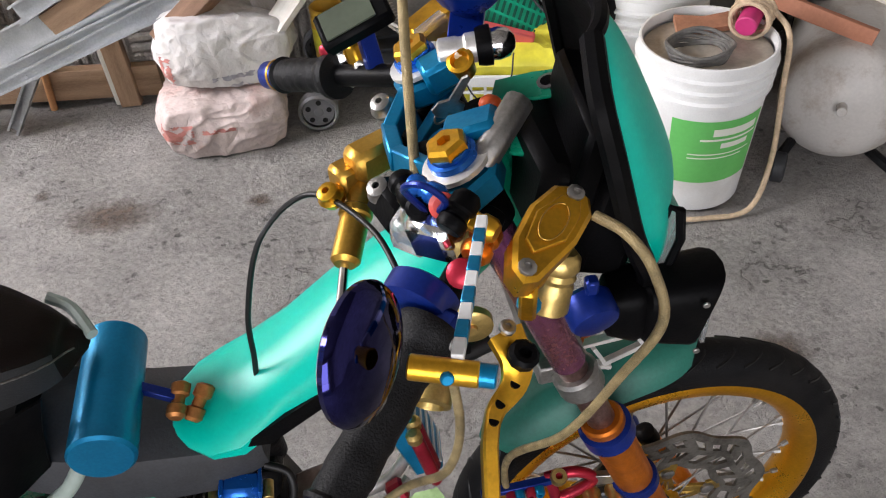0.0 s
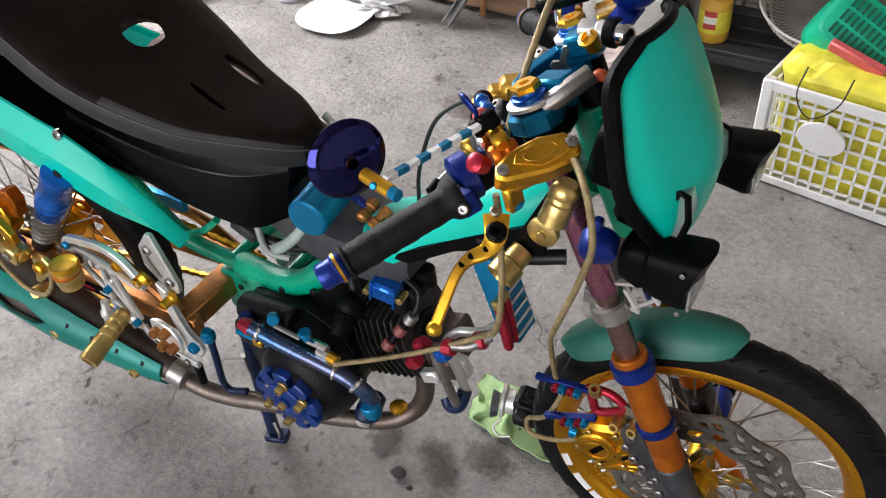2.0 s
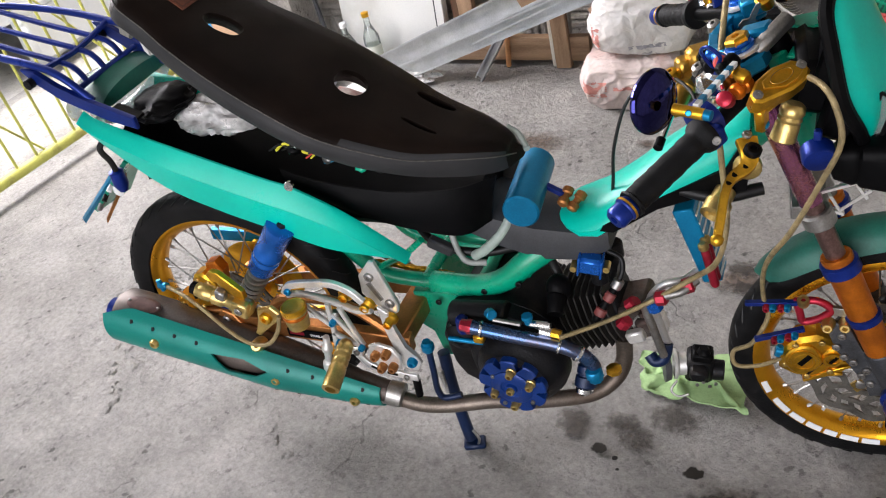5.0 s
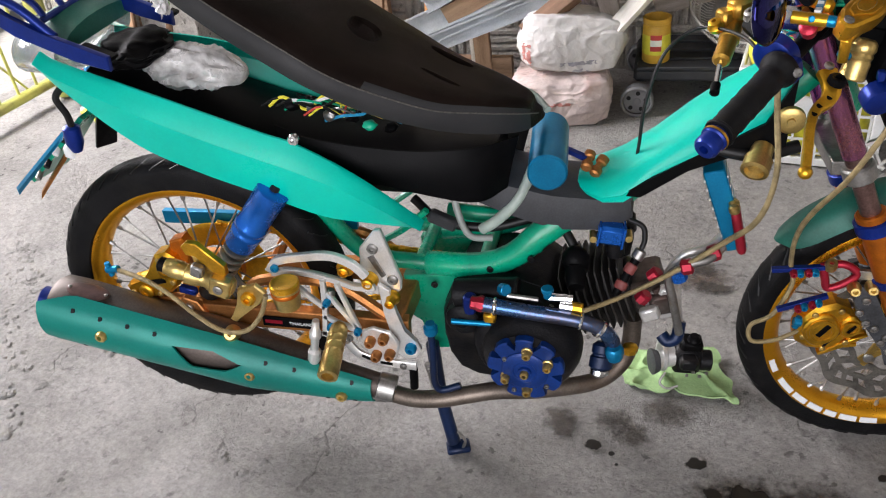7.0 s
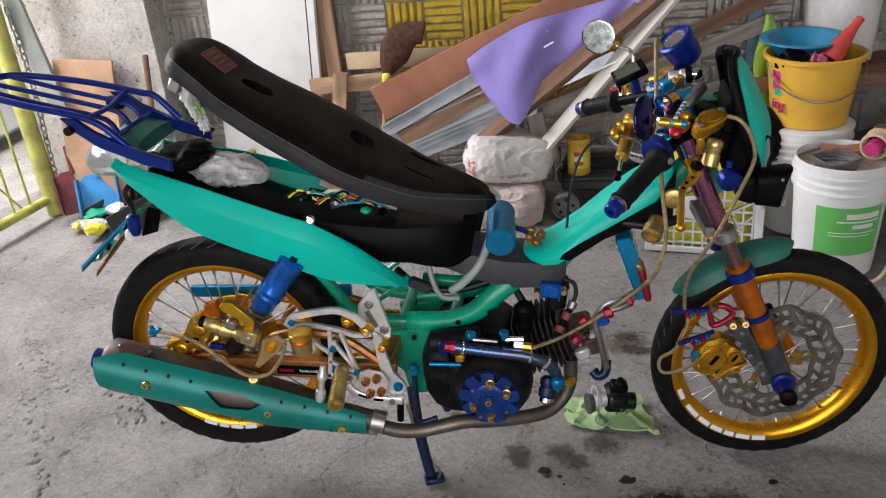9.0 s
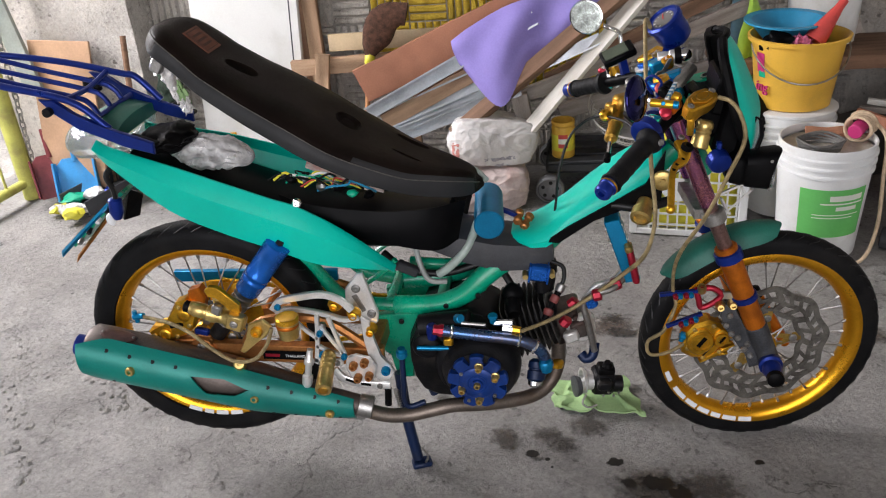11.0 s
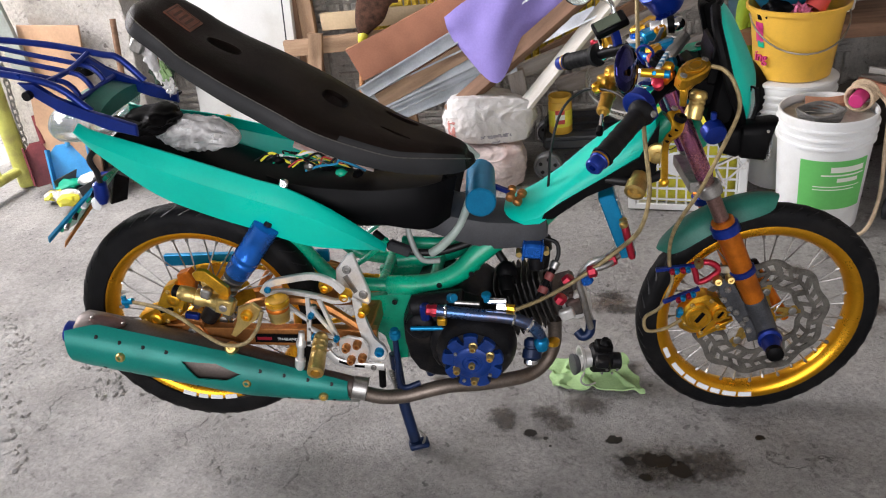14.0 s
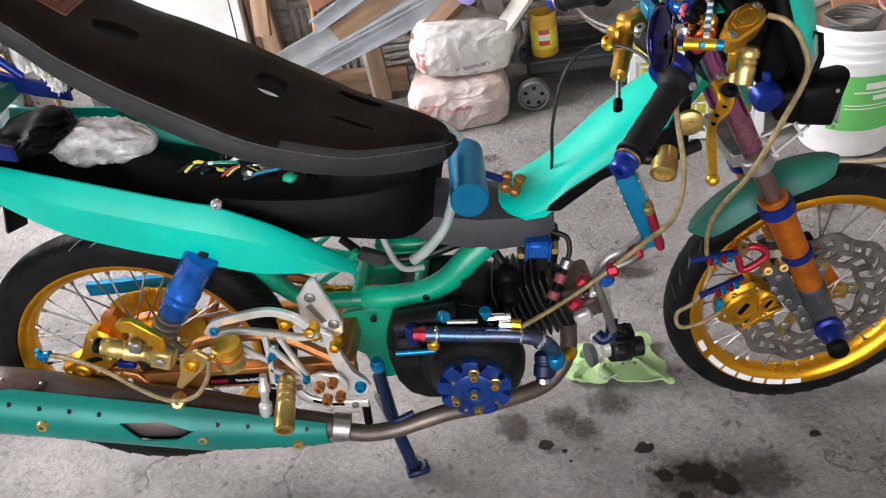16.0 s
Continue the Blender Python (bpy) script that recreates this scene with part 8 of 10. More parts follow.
LOW_R = [(-0.028, -0.200, 0.800), (0.001, -0.205, 0.772), (0.088, -0.200, 0.687), (0.172, -0.190, 0.636), (0.260, -0.180, 0.595), (0.350, -0.170, 0.553), (0.425, -0.162, 0.538), (0.506, -0.158, 0.530)]


def mirrored(P):
    """The left panel's edge, across the askew centre line of the tail."""
    return [(x - 0.012 * max(0, 0.3 - x), -0.20 * max(0.0, 0.42 - x) / 0.42 - y - 0.02, z - 0.012) for x, y, z in P]


for s, T_, L_ in ((-1, TOP_R, LOW_R), (1, mirrored(TOP_R), mirrored(LOW_R))):
    bm = B()
    skin(bm, T_, L_, 10, 0.022, 5, 0.004, s, 0.30)
    part("tail_panel", bm, TEAL, bike, "glossy teal tail side panel")
bm = B()
bolt(bm, (0.336, -0.184, 0.689), (0, -1, 0.2), 0.009, 0.008)
part("panel_bolt", bm, CHROME, bike)

# pointed opening in the heat shield
bm = B()
plate(bm, [(0.089, 0.359), (0.155, 0.346), (0.201, 0.321), (0.172, 0.310), (0.115, 0.318)], side(-0.285), 0.07)
carve(hs, bm)

# black sticker on the outer face of the right swingarm beam
beam_r = min((o for o in sw.children if o.name.split(".")[0] == "swingarm_beam"), key=lambda o: sum(v.co.y for v in o.data.vertices) / len(o.data.vertices))
vs = [v.co.copy() for v in beam_r.data.vertices]
mid = sum(v.x for v in vs) / len(vs)
face_end = []
for grp in ([v for v in vs if v.x < mid], [v for v in vs if v.x >= mid]):
    face_end.append(Vector((sum(v.x for v in grp) / len(grp), min(v.y for v in grp), sum(v.z for v in grp) / len(grp))))
run = (face_end[1] - face_end[0]).normalized()
spot = face_end[0] + run * ((0.262 - face_end[0].x) / run.x)
out = run.cross(Vector((0, 0, 1))).normalized()
if out.y > 0:
    out = -out
up_ = out.cross(run).normalized()
if up_.z < 0:
    up_ = -up_
frame_m = Matrix(((run.x, up_.x, out.x, 0), (run.y, up_.y, out.y, 0), (run.z, up_.z, out.z, 0), (0, 0, 0, 1)))
place = Matrix.Translation(spot + out * 0.0035) @ frame_m
bm = B()
mbox(bm, place, (0.10, 0.020, 0.0016), 0)
st = part("swingarm_sticker", bm, BLACK, sw, "small black sticker with white lettering and a red bar")
text_part("sticker_text", "THAILAND", place @ Matrix.Translation((0.018, -0.001, 0.0012)), 0.0085, WHITE, st, 0.0004)
for x, w, ma in ((-0.030, 0.030, RED),):
    bm = B()
    mbox(bm, place @ Matrix.Translation((x, 0.0, 0.0012)), (w, 0.007, 0.0008), 0)
    part("sticker_bar", bm, ma, st)

# ---- gate and outside ----


def gp(f, z, dx=0.0):
    """A place on the gate's line, f metres from the wall end."""
    return Vector((-1.45 - 0.16 * f + dx, 1.44 - 0.985 * f, z))


gate = thing("gate", (-1.6, 0.4, 0), "lime-yellow steel bar gate, closed, with flaking paint", "gate")
for f, r in ((0.0, 0.035), (3.4, 0.03)):
    bm = B()
    cyl(bm, gp(f, 0.0), gp(f, 2.1), r, seg=16)
    part("gate_post", bm, GATEPAINT, gate, "round lime-yellow gate post")
for z, r in ((0.075, 0.020), (0.95, 0.016), (1.9, 0.018)):
    bm = B()
    cyl(bm, gp(0.02, z), gp(3.4, z), r, seg=12)
    part("gate_rail", bm, GATEPAINT, gate)
for i in range(36):
    f = 0.12 + 0.09 * i
    bm = B()
    cyl(bm, gp(f, 0.08), gp(f, 1.9), 0.0055, seg=8)
    part("gate_bar", bm, GATEPAINT, gate)
for i in range(6):
    bm = B()
    cyl(bm, gp(0.15 + 0.55 * i, 0.08, -0.008), gp(0.7 + 0.55 * i, 0.95, -0.008), 0.0045, seg=8)
    part("gate_brace", bm, GATEPAINT, gate)
bm = B()
for k in range(26):
    c = Vector((-1.40, 1.46, 0.86 - 0.03 * k)) + Vector((0.012 * math.sin(k * 0.2), 0, 0))
    up = Vector((0, 1, 0)) if k % 2 else Vector((1, 0, 0))
    P = [c + Vector((0, 0, 0.02)) * math.sin(a) + up * 0.011 * math.cos(a) for a in [2 * math.pi * j / 10 for j in range(11)]]
    tube(bm, P, 0.0032, 1, 6, smooth=False, closed=True)
single("gate_chain", bm, STEEL, "grey steel chain hanging beside the gate post", "chain")

car = thing("parked_car", (-3.2, 2.3, -0.03), "silver car parked outside the gate with a black mesh grille", "car")


def carring(x, zt, w, zb=0.28):
    return [Vector((x, 2.25 + a * w, zb + (zt - zb) * b)) for a, b in ((-1, 0), (-1.03, 0.35), (-1, 0.75), (-0.9, 0.95), (-0.5, 1.0), (0, 1.02), (0.5, 1.0), (0.9, 0.95), (1, 0.75), (1.03, 0.35), (1, 0))]


bm = B()
loft(bm, [carring(-2.36, 0.62, 0.72), carring(-2.42, 0.80, 0.82), carring(-2.6, 0.90, 0.88), carring(-3.2, 1.0, 0.9), carring(-3.6, 1.05, 0.9), carring(-5.8, 1.05, 0.9), carring(-6.2, 0.95, 0.85)])
part("body", bm, CARSILVER, car, "silver painted car body")
bm = B()
loft(bm, [carring(-3.5, 1.06, 0.8, 1.0), carring(-4.1, 1.55, 0.7, 1.0), carring(-5.3, 1.6, 0.7, 1.0), carring(-5.9, 1.06, 0.78, 1.0)])
part("cabin", bm, mat("dark_car_glass", (0.03, 0.035, 0.04), 0.1, 0, 0.05, 5), car, "dark glazed cabin")
bm = B()
box(bm, (-2.345, 2.1, 0.68), (0.03, 0.66, 0.16), (0, -8, 0), 0.2)
gr = part("grille", bm, BLACK, car, "black mesh grille")
bm = B()
for i in range(13):
    cyl(bm, (-2.327, 1.80 + 0.05 * i, 0.61), (-2.337, 1.80 + 0.05 * i, 0.75), 0.004, seg=6)
for k in range(4):
    cyl(bm, (-2.325, 1.79, 0.625 + 0.035 * k), (-2.325, 2.41, 0.625 + 0.035 * k), 0.004, seg=6)
tagged(part("grille_mesh", bm, GREYPL, gr), kind="stuff")
for y in (1.62, 2.62):
    bm = B()
    lump(bm, (-2.37, y, 0.70), (0.05, 0.12, 0.07), 3, 0.02, 2)
    part("headlight", bm, CLEAR, car, "clear headlight")
bm = B()
box(bm, (-2.33, 2.2, 0.42), (0.10, 1.5, 0.24), (0, 0, 0), 0.3)
box(bm, (-2.36, 2.2, 0.19), (0.10, 1.46, 0.26), (0, 0, 0), 0.25)
bump = part("bumper", bm, CARSILVER, car, "silver front bumper")
bm = B()
box(bm, (-2.275, 2.1, 0.40), (0.01, 0.5, 0.09), (0, 0, 0), 0.2)
part("bumper_slot", bm, BLACK, bump)
for x in (-3.0, -5.4):
    for y in (1.42, 3.08):
        bm = B()
        lathe(bm, (x, y - 0.1, 0.27), (x, y + 0.1, 0.27), [(0, 0.18), (0.01, 0.27), (0.04, 0.3), (0.16, 0.3), (0.19, 0.27), (0.2, 0.18)], 28)
        part("wheel", bm, RUBBER, car)


def leafy(name, at, h, w, n, seed, label):
    rnd = random.Random(seed)
    t = thing(name, at, label, "bush")
    bm = B()
    for k in range(5):
        a = rnd.uniform(0, 6.28)
        tip = Vector(at) + Vector((w * 0.7 * math.cos(a), w * 0.7 * math.sin(a), h * rnd.uniform(0.6, 0.95)))
        tube(bm, [Vector(at), Vector(at).lerp(tip, 0.5) + Vector((0, 0, 0.1)), tip], 0.02, 4, 6, r_end=0.004)
    part("stem", bm, DARKWOOD, t)
    bm = B()
    for k in range(n):
        a, r = rnd.uniform(0, 6.28), w * math.sqrt(rnd.random())
        z = h * rnd.uniform(0.12, 1.0)
        c = Vector(at) + Vector((r * math.cos(a), r * math.sin(a), z))
        d = Vector((rnd.uniform(-1, 1), rnd.uniform(-1, 1), rnd.uniform(-0.8, 0.3))).normalized()
        L, W = rnd.uniform(0.08, 0.17), rnd.uniform(0.025, 0.05)
        x = d.orthogonal().normalized()
        v = [bm.verts.new(c), bm.verts.new(c + d * L * 0.45 + x * W), bm.verts.new(c + d * L), bm.verts.new(c + d * L * 0.45 - x * W)]
        bm.faces.new(v)
    tagged(part("foliage", bm, LEAF, t), kind="stuff")


leafy("bush", (-2.6, 3.6, -0.03), 1.6, 0.7, 900, 3, "green leafy bush beyond the gate")
leafy("bush", (-3.4, 0.6, -0.03), 0.5, 0.4, 260, 5, "low green weeds beyond the gate")
bm = B()
mbox(bm, Matrix.Translation((-7.0, -1.0, 1.2)), (0.2, 16, 2.5), 0)
single("boundary_wall", bm, PLASTER, "pale cement boundary wall across the yard", "wall", kind="structure", smooth=False)

# ---- things against the wall ----
panel = thing("door_leaf", (-0.410, 1.607, 0), "white painted door panel leaning on the wall", "panel")
bm = B()
m = Matrix.Translation((-0.416, 1.626, 0.750)) @ Euler((radians(-2.6), radians(3.2), 0)).to_matrix().to_4x4()
mbox(bm, m, (0.445, 0.032, 1.44), 0.1)
part("board", bm, WHITEPANEL, panel)
bm = B()
mbox(bm, m @ Matrix.Translation((0.205, -0.019, 0)), (0.03, 0.008, 1.44), 0.1)
part("edge_strip", bm, WHITEPANEL, panel)
bm = B()
mbox(bm, m @ Matrix.Translation((0.186, -0.0170, 0)), (0.006, 0.003, 1.43), 0)
part("edge_gap", bm, GREYPL, panel)


def plank(p0, p1, w, h, material, label, name="timber_plank", cat="timber", up=(0, 1, 0), group="timber offcuts", seed=0):
    """A sawn board with slightly worn, uneven edges."""
    rnd = random.Random(seed + int(1000 * p0[0]))
    p0, p1 = Vector(p0), Vector(p1)
    m = Matrix.Translation((p0 + p1) / 2) @ basis(p0, p1, up)
    L = (p1 - p0).length
    n = 8
    bm = B()
    rgs = []
    for i in range(n + 1):
        z = -L / 2 + L * i / n
        j = 0.03
        rgs.append([m @ Vector((x * w / 2 * (1 + rnd.uniform(-j, j)), y * h / 2 * (1 + rnd.uniform(-j, j)), z)) for x, y in ((-1, -0.9), (-0.93, -1), (0.93, -1), (1, -0.9), (1, 0.9), (0.93, 1), (-0.93, 1), (-1, 0.9))])
    loft(bm, rgs)
    # the grain runs along the object's own x axis
    rot = (m.to_3x3() @ Matrix(((0, 0, 1), (0, 1, 0), (-1, 0, 0))).transposed()).to_4x4()
    loc = Matrix.Translation((p0 + p1) / 2) @ rot
    bmesh.ops.transform(bm, matrix=loc.inverted(), verts=bm.verts)
    ob = single(name, bm, material, label, cat, group, angle=30)
    ob.matrix_world = loc
    return ob


def channel(p0, p1, w, d, label, up=(0, -1, 0.3), th=0.0025, material=None):
    """A folded steel C channel, open towards up."""
    p0, p1 = Vector(p0), Vector(p1)
    m = Matrix.Translation(p0) @ basis(p0, p1, up)
    L = (p1 - p0).length
    sec = [(-w / 2, d), (-w / 2, 0), (w / 2, 0), (w / 2, d), (w / 2 - 0.006, d), (w / 2 - 0.006, d - th), (w / 2 - th, d - th), (w / 2 - th, th), (-w / 2 + th, th), (-w / 2 + th, d - th), (-w / 2 + 0.006, d - th), (-w / 2 + 0.006, d)]
    bm = B()
    loft(bm, [[m @ Vector((x, y, z)) for x, y in sec] for z in (0, L)])
    return single("steel_channel", bm, material or GALV, label, "steel channel", "steel channels")


# pallet frame and posts behind the steel
plank((-0.267, 1.569, 0.063), (0.330, 1.541, 0.063), 0.09, 0.03, WOOD, "reddish timber rail of a pallet on the floor", up=(0, 1, 0))
plank((0.235, 1.522, 0.0), (0.221, 1.541, 0.390), 0.055, 0.03, WOOD, "short upright timber of a pallet")
plank((0.197, 1.541, 0.0), (0.183, 1.560, 0.447), 0.012, 0.04, PALEWOOD, "thin pale upright batten beside the pallet")
plank((-0.144, 1.617, 0.0), (-0.168, 1.654, 1.015), 0.06, 0.035, WOOD, "upright brown timber beside the white panel")
plank((-0.187, 1.626, 0.0), (-0.203, 1.654, 1.015), 0.025, 0.05, DARKWOOD, "dark narrow timber beside the white panel")
plank((-0.248, 1.583, 0.475), (0.197, 1.583, 0.494), 0.062, 0.03, WOOD, "horizontal brown timber behind the boards", up=(0, 1, 0))
plank((-0.149, 1.555, 0.274), (-0.111, 1.564, 0.532), 0.055, 0.025, WOOD, "short upright timber nailed to a rail")
plank((-0.097, 1.626, 0.560), (0.538, 1.626, 0.570), 0.065, 0.02, mat("pale_plywood", (0.55, 0.42, 0.26), 0.7, 0, 0.1, 6, 0.1, 100), "pale plywood strip against the wall", up=(0, 1, 0))
plank((0.235, 1.531, 0.380), (0.567, 1.512, 0.513), 0.045, 0.03, WOOD, "brown timber offcut under the board", up=(0, 1, 0))
# long reddish board
plank((0.047, 1.489, 0.420), (1.041, 1.474, 0.847), 0.135, 0.012, BROWNBOARD, "long reddish-brown board propped at an angle", "brown_board", "board", up=(0, 1, 0))
# steel channels and timbers leaning up to the right
channel((-0.500, 1.475, 0.030), (0.564, 1.419, 0.471), 0.075, 0.035, "long galvanised channel propped at an angle")
channel((-0.450, 1.425, 0.004), (0.660, 1.397, 0.421), 0.060, 0.030, "long galvanised channel propped at an angle")
channel((-0.049, 1.421, 0.168), (0.950, 1.409, 0.583), 0.040, 0.025, "narrow galvanised channel lying on the others")
channel((0.077, 1.424, 0.329), (0.726, 1.421, 0.663), 0.050, 0.025, "pale galvanised channel under the brown board")
channel((-0.055, 1.426, 0.010), (0.055, 1.422, 0.168), 0.030, 0.02, "short galvanised channel stub")
plank((0.140, 1.419, 0.299), (0.665, 1.421, 0.562), 0.060, 0.022, WOOD, "weathered brown plank lying on the steel", up=(0, 1, 0))
plank((0.415, 1.345, 0.265), (1.097, 1.419, 0.792), 0.052, 0.045, DARKWOOD, "thick brown timber leaning on the sacks", up=(0.35, 0.8, -0.45))
plank((0.655, 1.345, 0.236), (1.278, 1.440, 0.934), 0.056, 0.020, PALEWOOD, "whitewashed plank leaning on the wall", up=(0.55, 0.6, -0.55))
plank((0.656, 1.413, 0.390), (0.686, 1.413, 0.231), 0.060, 0.04, GREYWOOD, "short dark timber block")
plank((0.614, 1.455, 0.352), (1.468, 1.493, 0.655), 0.05, 0.03, GREYWOOD, "grey timber in the shade", up=(0, 1, 0))
plank((0.756, 1.512, 0.409), (1.657, 1.531, 0.826), 0.05, 0.03, DARKWOOD, "dark timber in the shade", up=(0, 1, 0))
plank((0.804, 1.550, 0.274), (1.847, 1.550, 0.560), 0.06, 0.03, GREYWOOD, "grey timber in the shade", up=(0, 1, 0))

# lilac foam sheet draped over the timbers
bm = B()
top = [(0.417, 1.421, 0.594), (0.495, 1.421, 0.646), (0.638, 1.420, 0.714), (0.779, 1.421, 0.745), (0.908, 1.421, 0.774), (1.072, 1.421, 0.819), (1.222, 1.429, 0.881)]
low = [(0.444, 1.420, 0.503), (0.596, 1.315, 0.376), (0.694, 1.38, 0.512), (0.786, 1.418, 0.520), (0.913, 1.421, 0.637), (1.045, 1.422, 0.768), (1.212, 1.440, 0.863)]
TOP, LOW = spline(top, 7), spline(low, 7)
nx, nj = len(TOP), 22
V = []
for off in (0.0, 0.006):
    grid = []
    for j in range(nj):
        f = j / (nj - 1)
        row = []
        for a_, b_ in zip(TOP, LOW):
            p = a_.lerp(b_, f)
            wave = 0.014 * math.sin(p.x * 26 + f * 2.2) * math.sin(math.pi * min(1, f * 1.3)) + 0.012 * noise.noise(p * 9)
            row.append(bm.verts.new(p + Vector((0, wave - 0.02 * math.sin(math.pi * f) + off, 0))))
        grid.append(row)
    V.append(grid)
for g in V:
    for j in range(nj - 1):
        for i in range(nx - 1):
            bm.faces.new((g[j][i], g[j][i + 1], g[j + 1][i + 1], g[j + 1][i]))
a, b = V
ra = a[0] + [r[-1] for r in a[1:]] + a[-1][-2::-1] + [r[0] for r in a[-2:0:-1]]
rb = b[0] + [r[-1] for r in b[1:]] + b[-1][-2::-1] + [r[0] for r in b[-2:0:-1]]
ringfaces(bm, ra, rb)
single("foam_sheet", bm, PURPLEFOAM, "lilac foam sheet draped over the leaning timber", "foam sheet")

# soft broom stood on its handle
soft = thing("broom", (0.046, 1.531, 0), "upturned brown soft broom with an orange handle", "broom")
bm = B()
tube(bm, [(0.017, 1.531, 0.0), (0.046, 1.541, 0.304), (0.074, 1.550, 0.513)], 0.010, 4, 10)
part("handle", bm, mat("orange_wood_handle", (0.50, 0.24, 0.10), 0.5, 0, 0.15, 20), soft, "orange wooden handle")
bm = B()
rgs = []
for f in range(9):
    s = f / 8
    c = Vector((0.074 + 0.162 * s ** 1.3, 1.560, 0.515 + 0.157 * math.sin(s * 1.75)))
    w = 0.016 + 0.052 * math.sin(min(1, s * 1.25) * math.pi * 0.82)
    ang = 1.25 - 1.5 * s
    rgs.append([c + Vector((-math.sin(ang), 0, math.cos(ang))) * w * math.cos(a) + Vector((0, 1, 0)) * 0.018 * math.sin(a) + Vector((1, 0, 1)) * 0.004 * noise.noise(Vector((a * 3, s * 9, 1))) for a in [2 * math.pi * k / 16 for k in range(16)]])
loft(bm, rgs)
part("bristle_head", bm, mat("brown_fibre", (0.075, 0.03, 0.015), 0.85, 0, 0.3, 60, 0.5, 260), soft, "dark brown fibre head")
bm = B()
lathe(bm, (0.068, 1.552, 0.484), (0.083, 1.558, 0.532), [(0, 0.012), (0.01, 0.017), (0.035, 0.02), (0.045, 0.015)], 14)
part("binding", bm, LEMON, soft, "yellow binding")

# stiff twig broom, plywood and dustpans by the pillar
tw = thing("twig_broom", (-1.057, 1.422, 0), "stiff twig broom standing against the pillar", "broom")
rnd = random.Random(8)
bm = B()
for k in range(150):
    a, r = rnd.uniform(0, 6.28), math.sqrt(rnd.random())
    p0 = Vector((-1.15 + 0.075 * r * math.cos(a), 1.53 + 0.05 * r * math.sin(a), 0.005))
    p1 = Vector((-1.12 + 0.035 * r * math.cos(a), 1.60 + 0.03 * r * math.sin(a), rnd.uniform(0.5, 0.60)))
    tube(bm, [p0, p0.lerp(p1, 0.5) + Vector((0.006 * rnd.uniform(-1, 1), 0, 0)), p1], 0.0022, 1, 4, smooth=False)
tagged(part("broom_head", bm, STRAW, tw), kind="stuff")
bm = B()
lathe(bm, (-1.030, 1.432, 0.463), (-1.025, 1.434, 0.511), [(0, 0.030), (0.004, 0.036), (0.04, 0.036), (0.046, 0.030)], 16)
part("binding", bm, BLACK, tw)
ob = thing("handled_broom", (-0.923, 1.440, 0), "dark wooden stick leaning on the pillar", "stick")
bm = B()
tube(bm, [(-0.946, 1.424, 0.0), (-0.902, 1.455, 0.352), (-0.888, 1.503, 0.655)], 0.012, 4, 10)
part("stick", bm, DARKWOOD, ob)
bm = B()
mbox(bm, Matrix.Translation((-1.187, 1.465, 0.352)) @ Euler((radians(-7), radians(4), 0)).to_matrix().to_4x4(), (0.26, 0.012, 0.60), 0.1)
single("plywood_sheet", bm, mat("orange_plywood", (0.50, 0.31, 0.19), 0.7, 0, 0.12, 5, 0.15, 120, stain=(0.3, 0.18, 0.11), stain_scale=6, stain_amt=0.5), "small orange-brown plywood sheet by the pillar", "plywood")
plank((-1.284, 1.440, 0.465), (-1.490, 1.550, 1.252), 0.075, 0.02, mat("grey_green_board", (0.30, 0.33, 0.30), 0.6, 0, 0.12, 6, 0.1, 120), "grey-green board leaning by the gate", up=(0, 1, 0))
for nm, c, rz, ma, lab in (("dustpan", (-1.300, 1.419, 0.106), 35, mat("maroon_plastic", (0.20, 0.03, 0.035), 0.5, 0, 0.2, 12), "dull maroon plastic dustpan standing on edge"), ("dustpan", (-1.192, 1.409, 0.091), 20, SKYPL, "sky-blue plastic dustpan standing on edge")):
    dp = thing(nm, (c[0], c[1], 0), lab, "dustpan", "dustpans")
    m = Matrix.Translation(c) @ Euler((radians(-20), 0, radians(rz))).to_matrix().to_4x4()
    bm = B()
    plate(bm, [(-0.075, -0.085), (0.075, -0.085), (0.085, 0.06), (0.05, 0.095), (-0.05, 0.095), (-0.085, 0.06)], m @ Matrix.Rotation(radians(90), 4, 'X'), 0.008, 0.002)
    part("pan", bm, ma, dp)
    for s in (-1, 1):
        bm = B()
        mbox(bm, m @ Matrix.Translation((s * 0.08, -0.025, 0)), (0.008, 0.05, 0.16), 0.1)
        part("side_wall", bm, ma, dp)
    bm = B()
    cyl(bm, m @ Vector((0, -0.01, 0.08)), m @ Vector((0, -0.01, 0.20)), 0.010)
    part("handle", bm, ma, dp)

# scoop with swept-up rubbish
scoop = thing("rubbish_scoop", (-1.05, 1.35, 0), "grey scoop full of swept-up plastic rubbish", "dustpan")
bm = B()
m = Matrix.Translation((-1.06, 1.36, 0.035)) @ Euler((radians(8), radians(-6), radians(-35))).to_matrix().to_4x4()
mbox(bm, m, (0.24, 0.26, 0.006), 0.2)
for s in (-1, 1):
    mbox(bm, m @ Matrix.Translation((s * 0.12, 0.0, 0.03)), (0.006, 0.26, 0.06), 0.2)
mbox(bm, m @ Matrix.Translation((0, 0.13, 0.03)), (0.24, 0.006, 0.06), 0.2)
part("pan", bm, GREYPL, scoop)
rnd = random.Random(4)
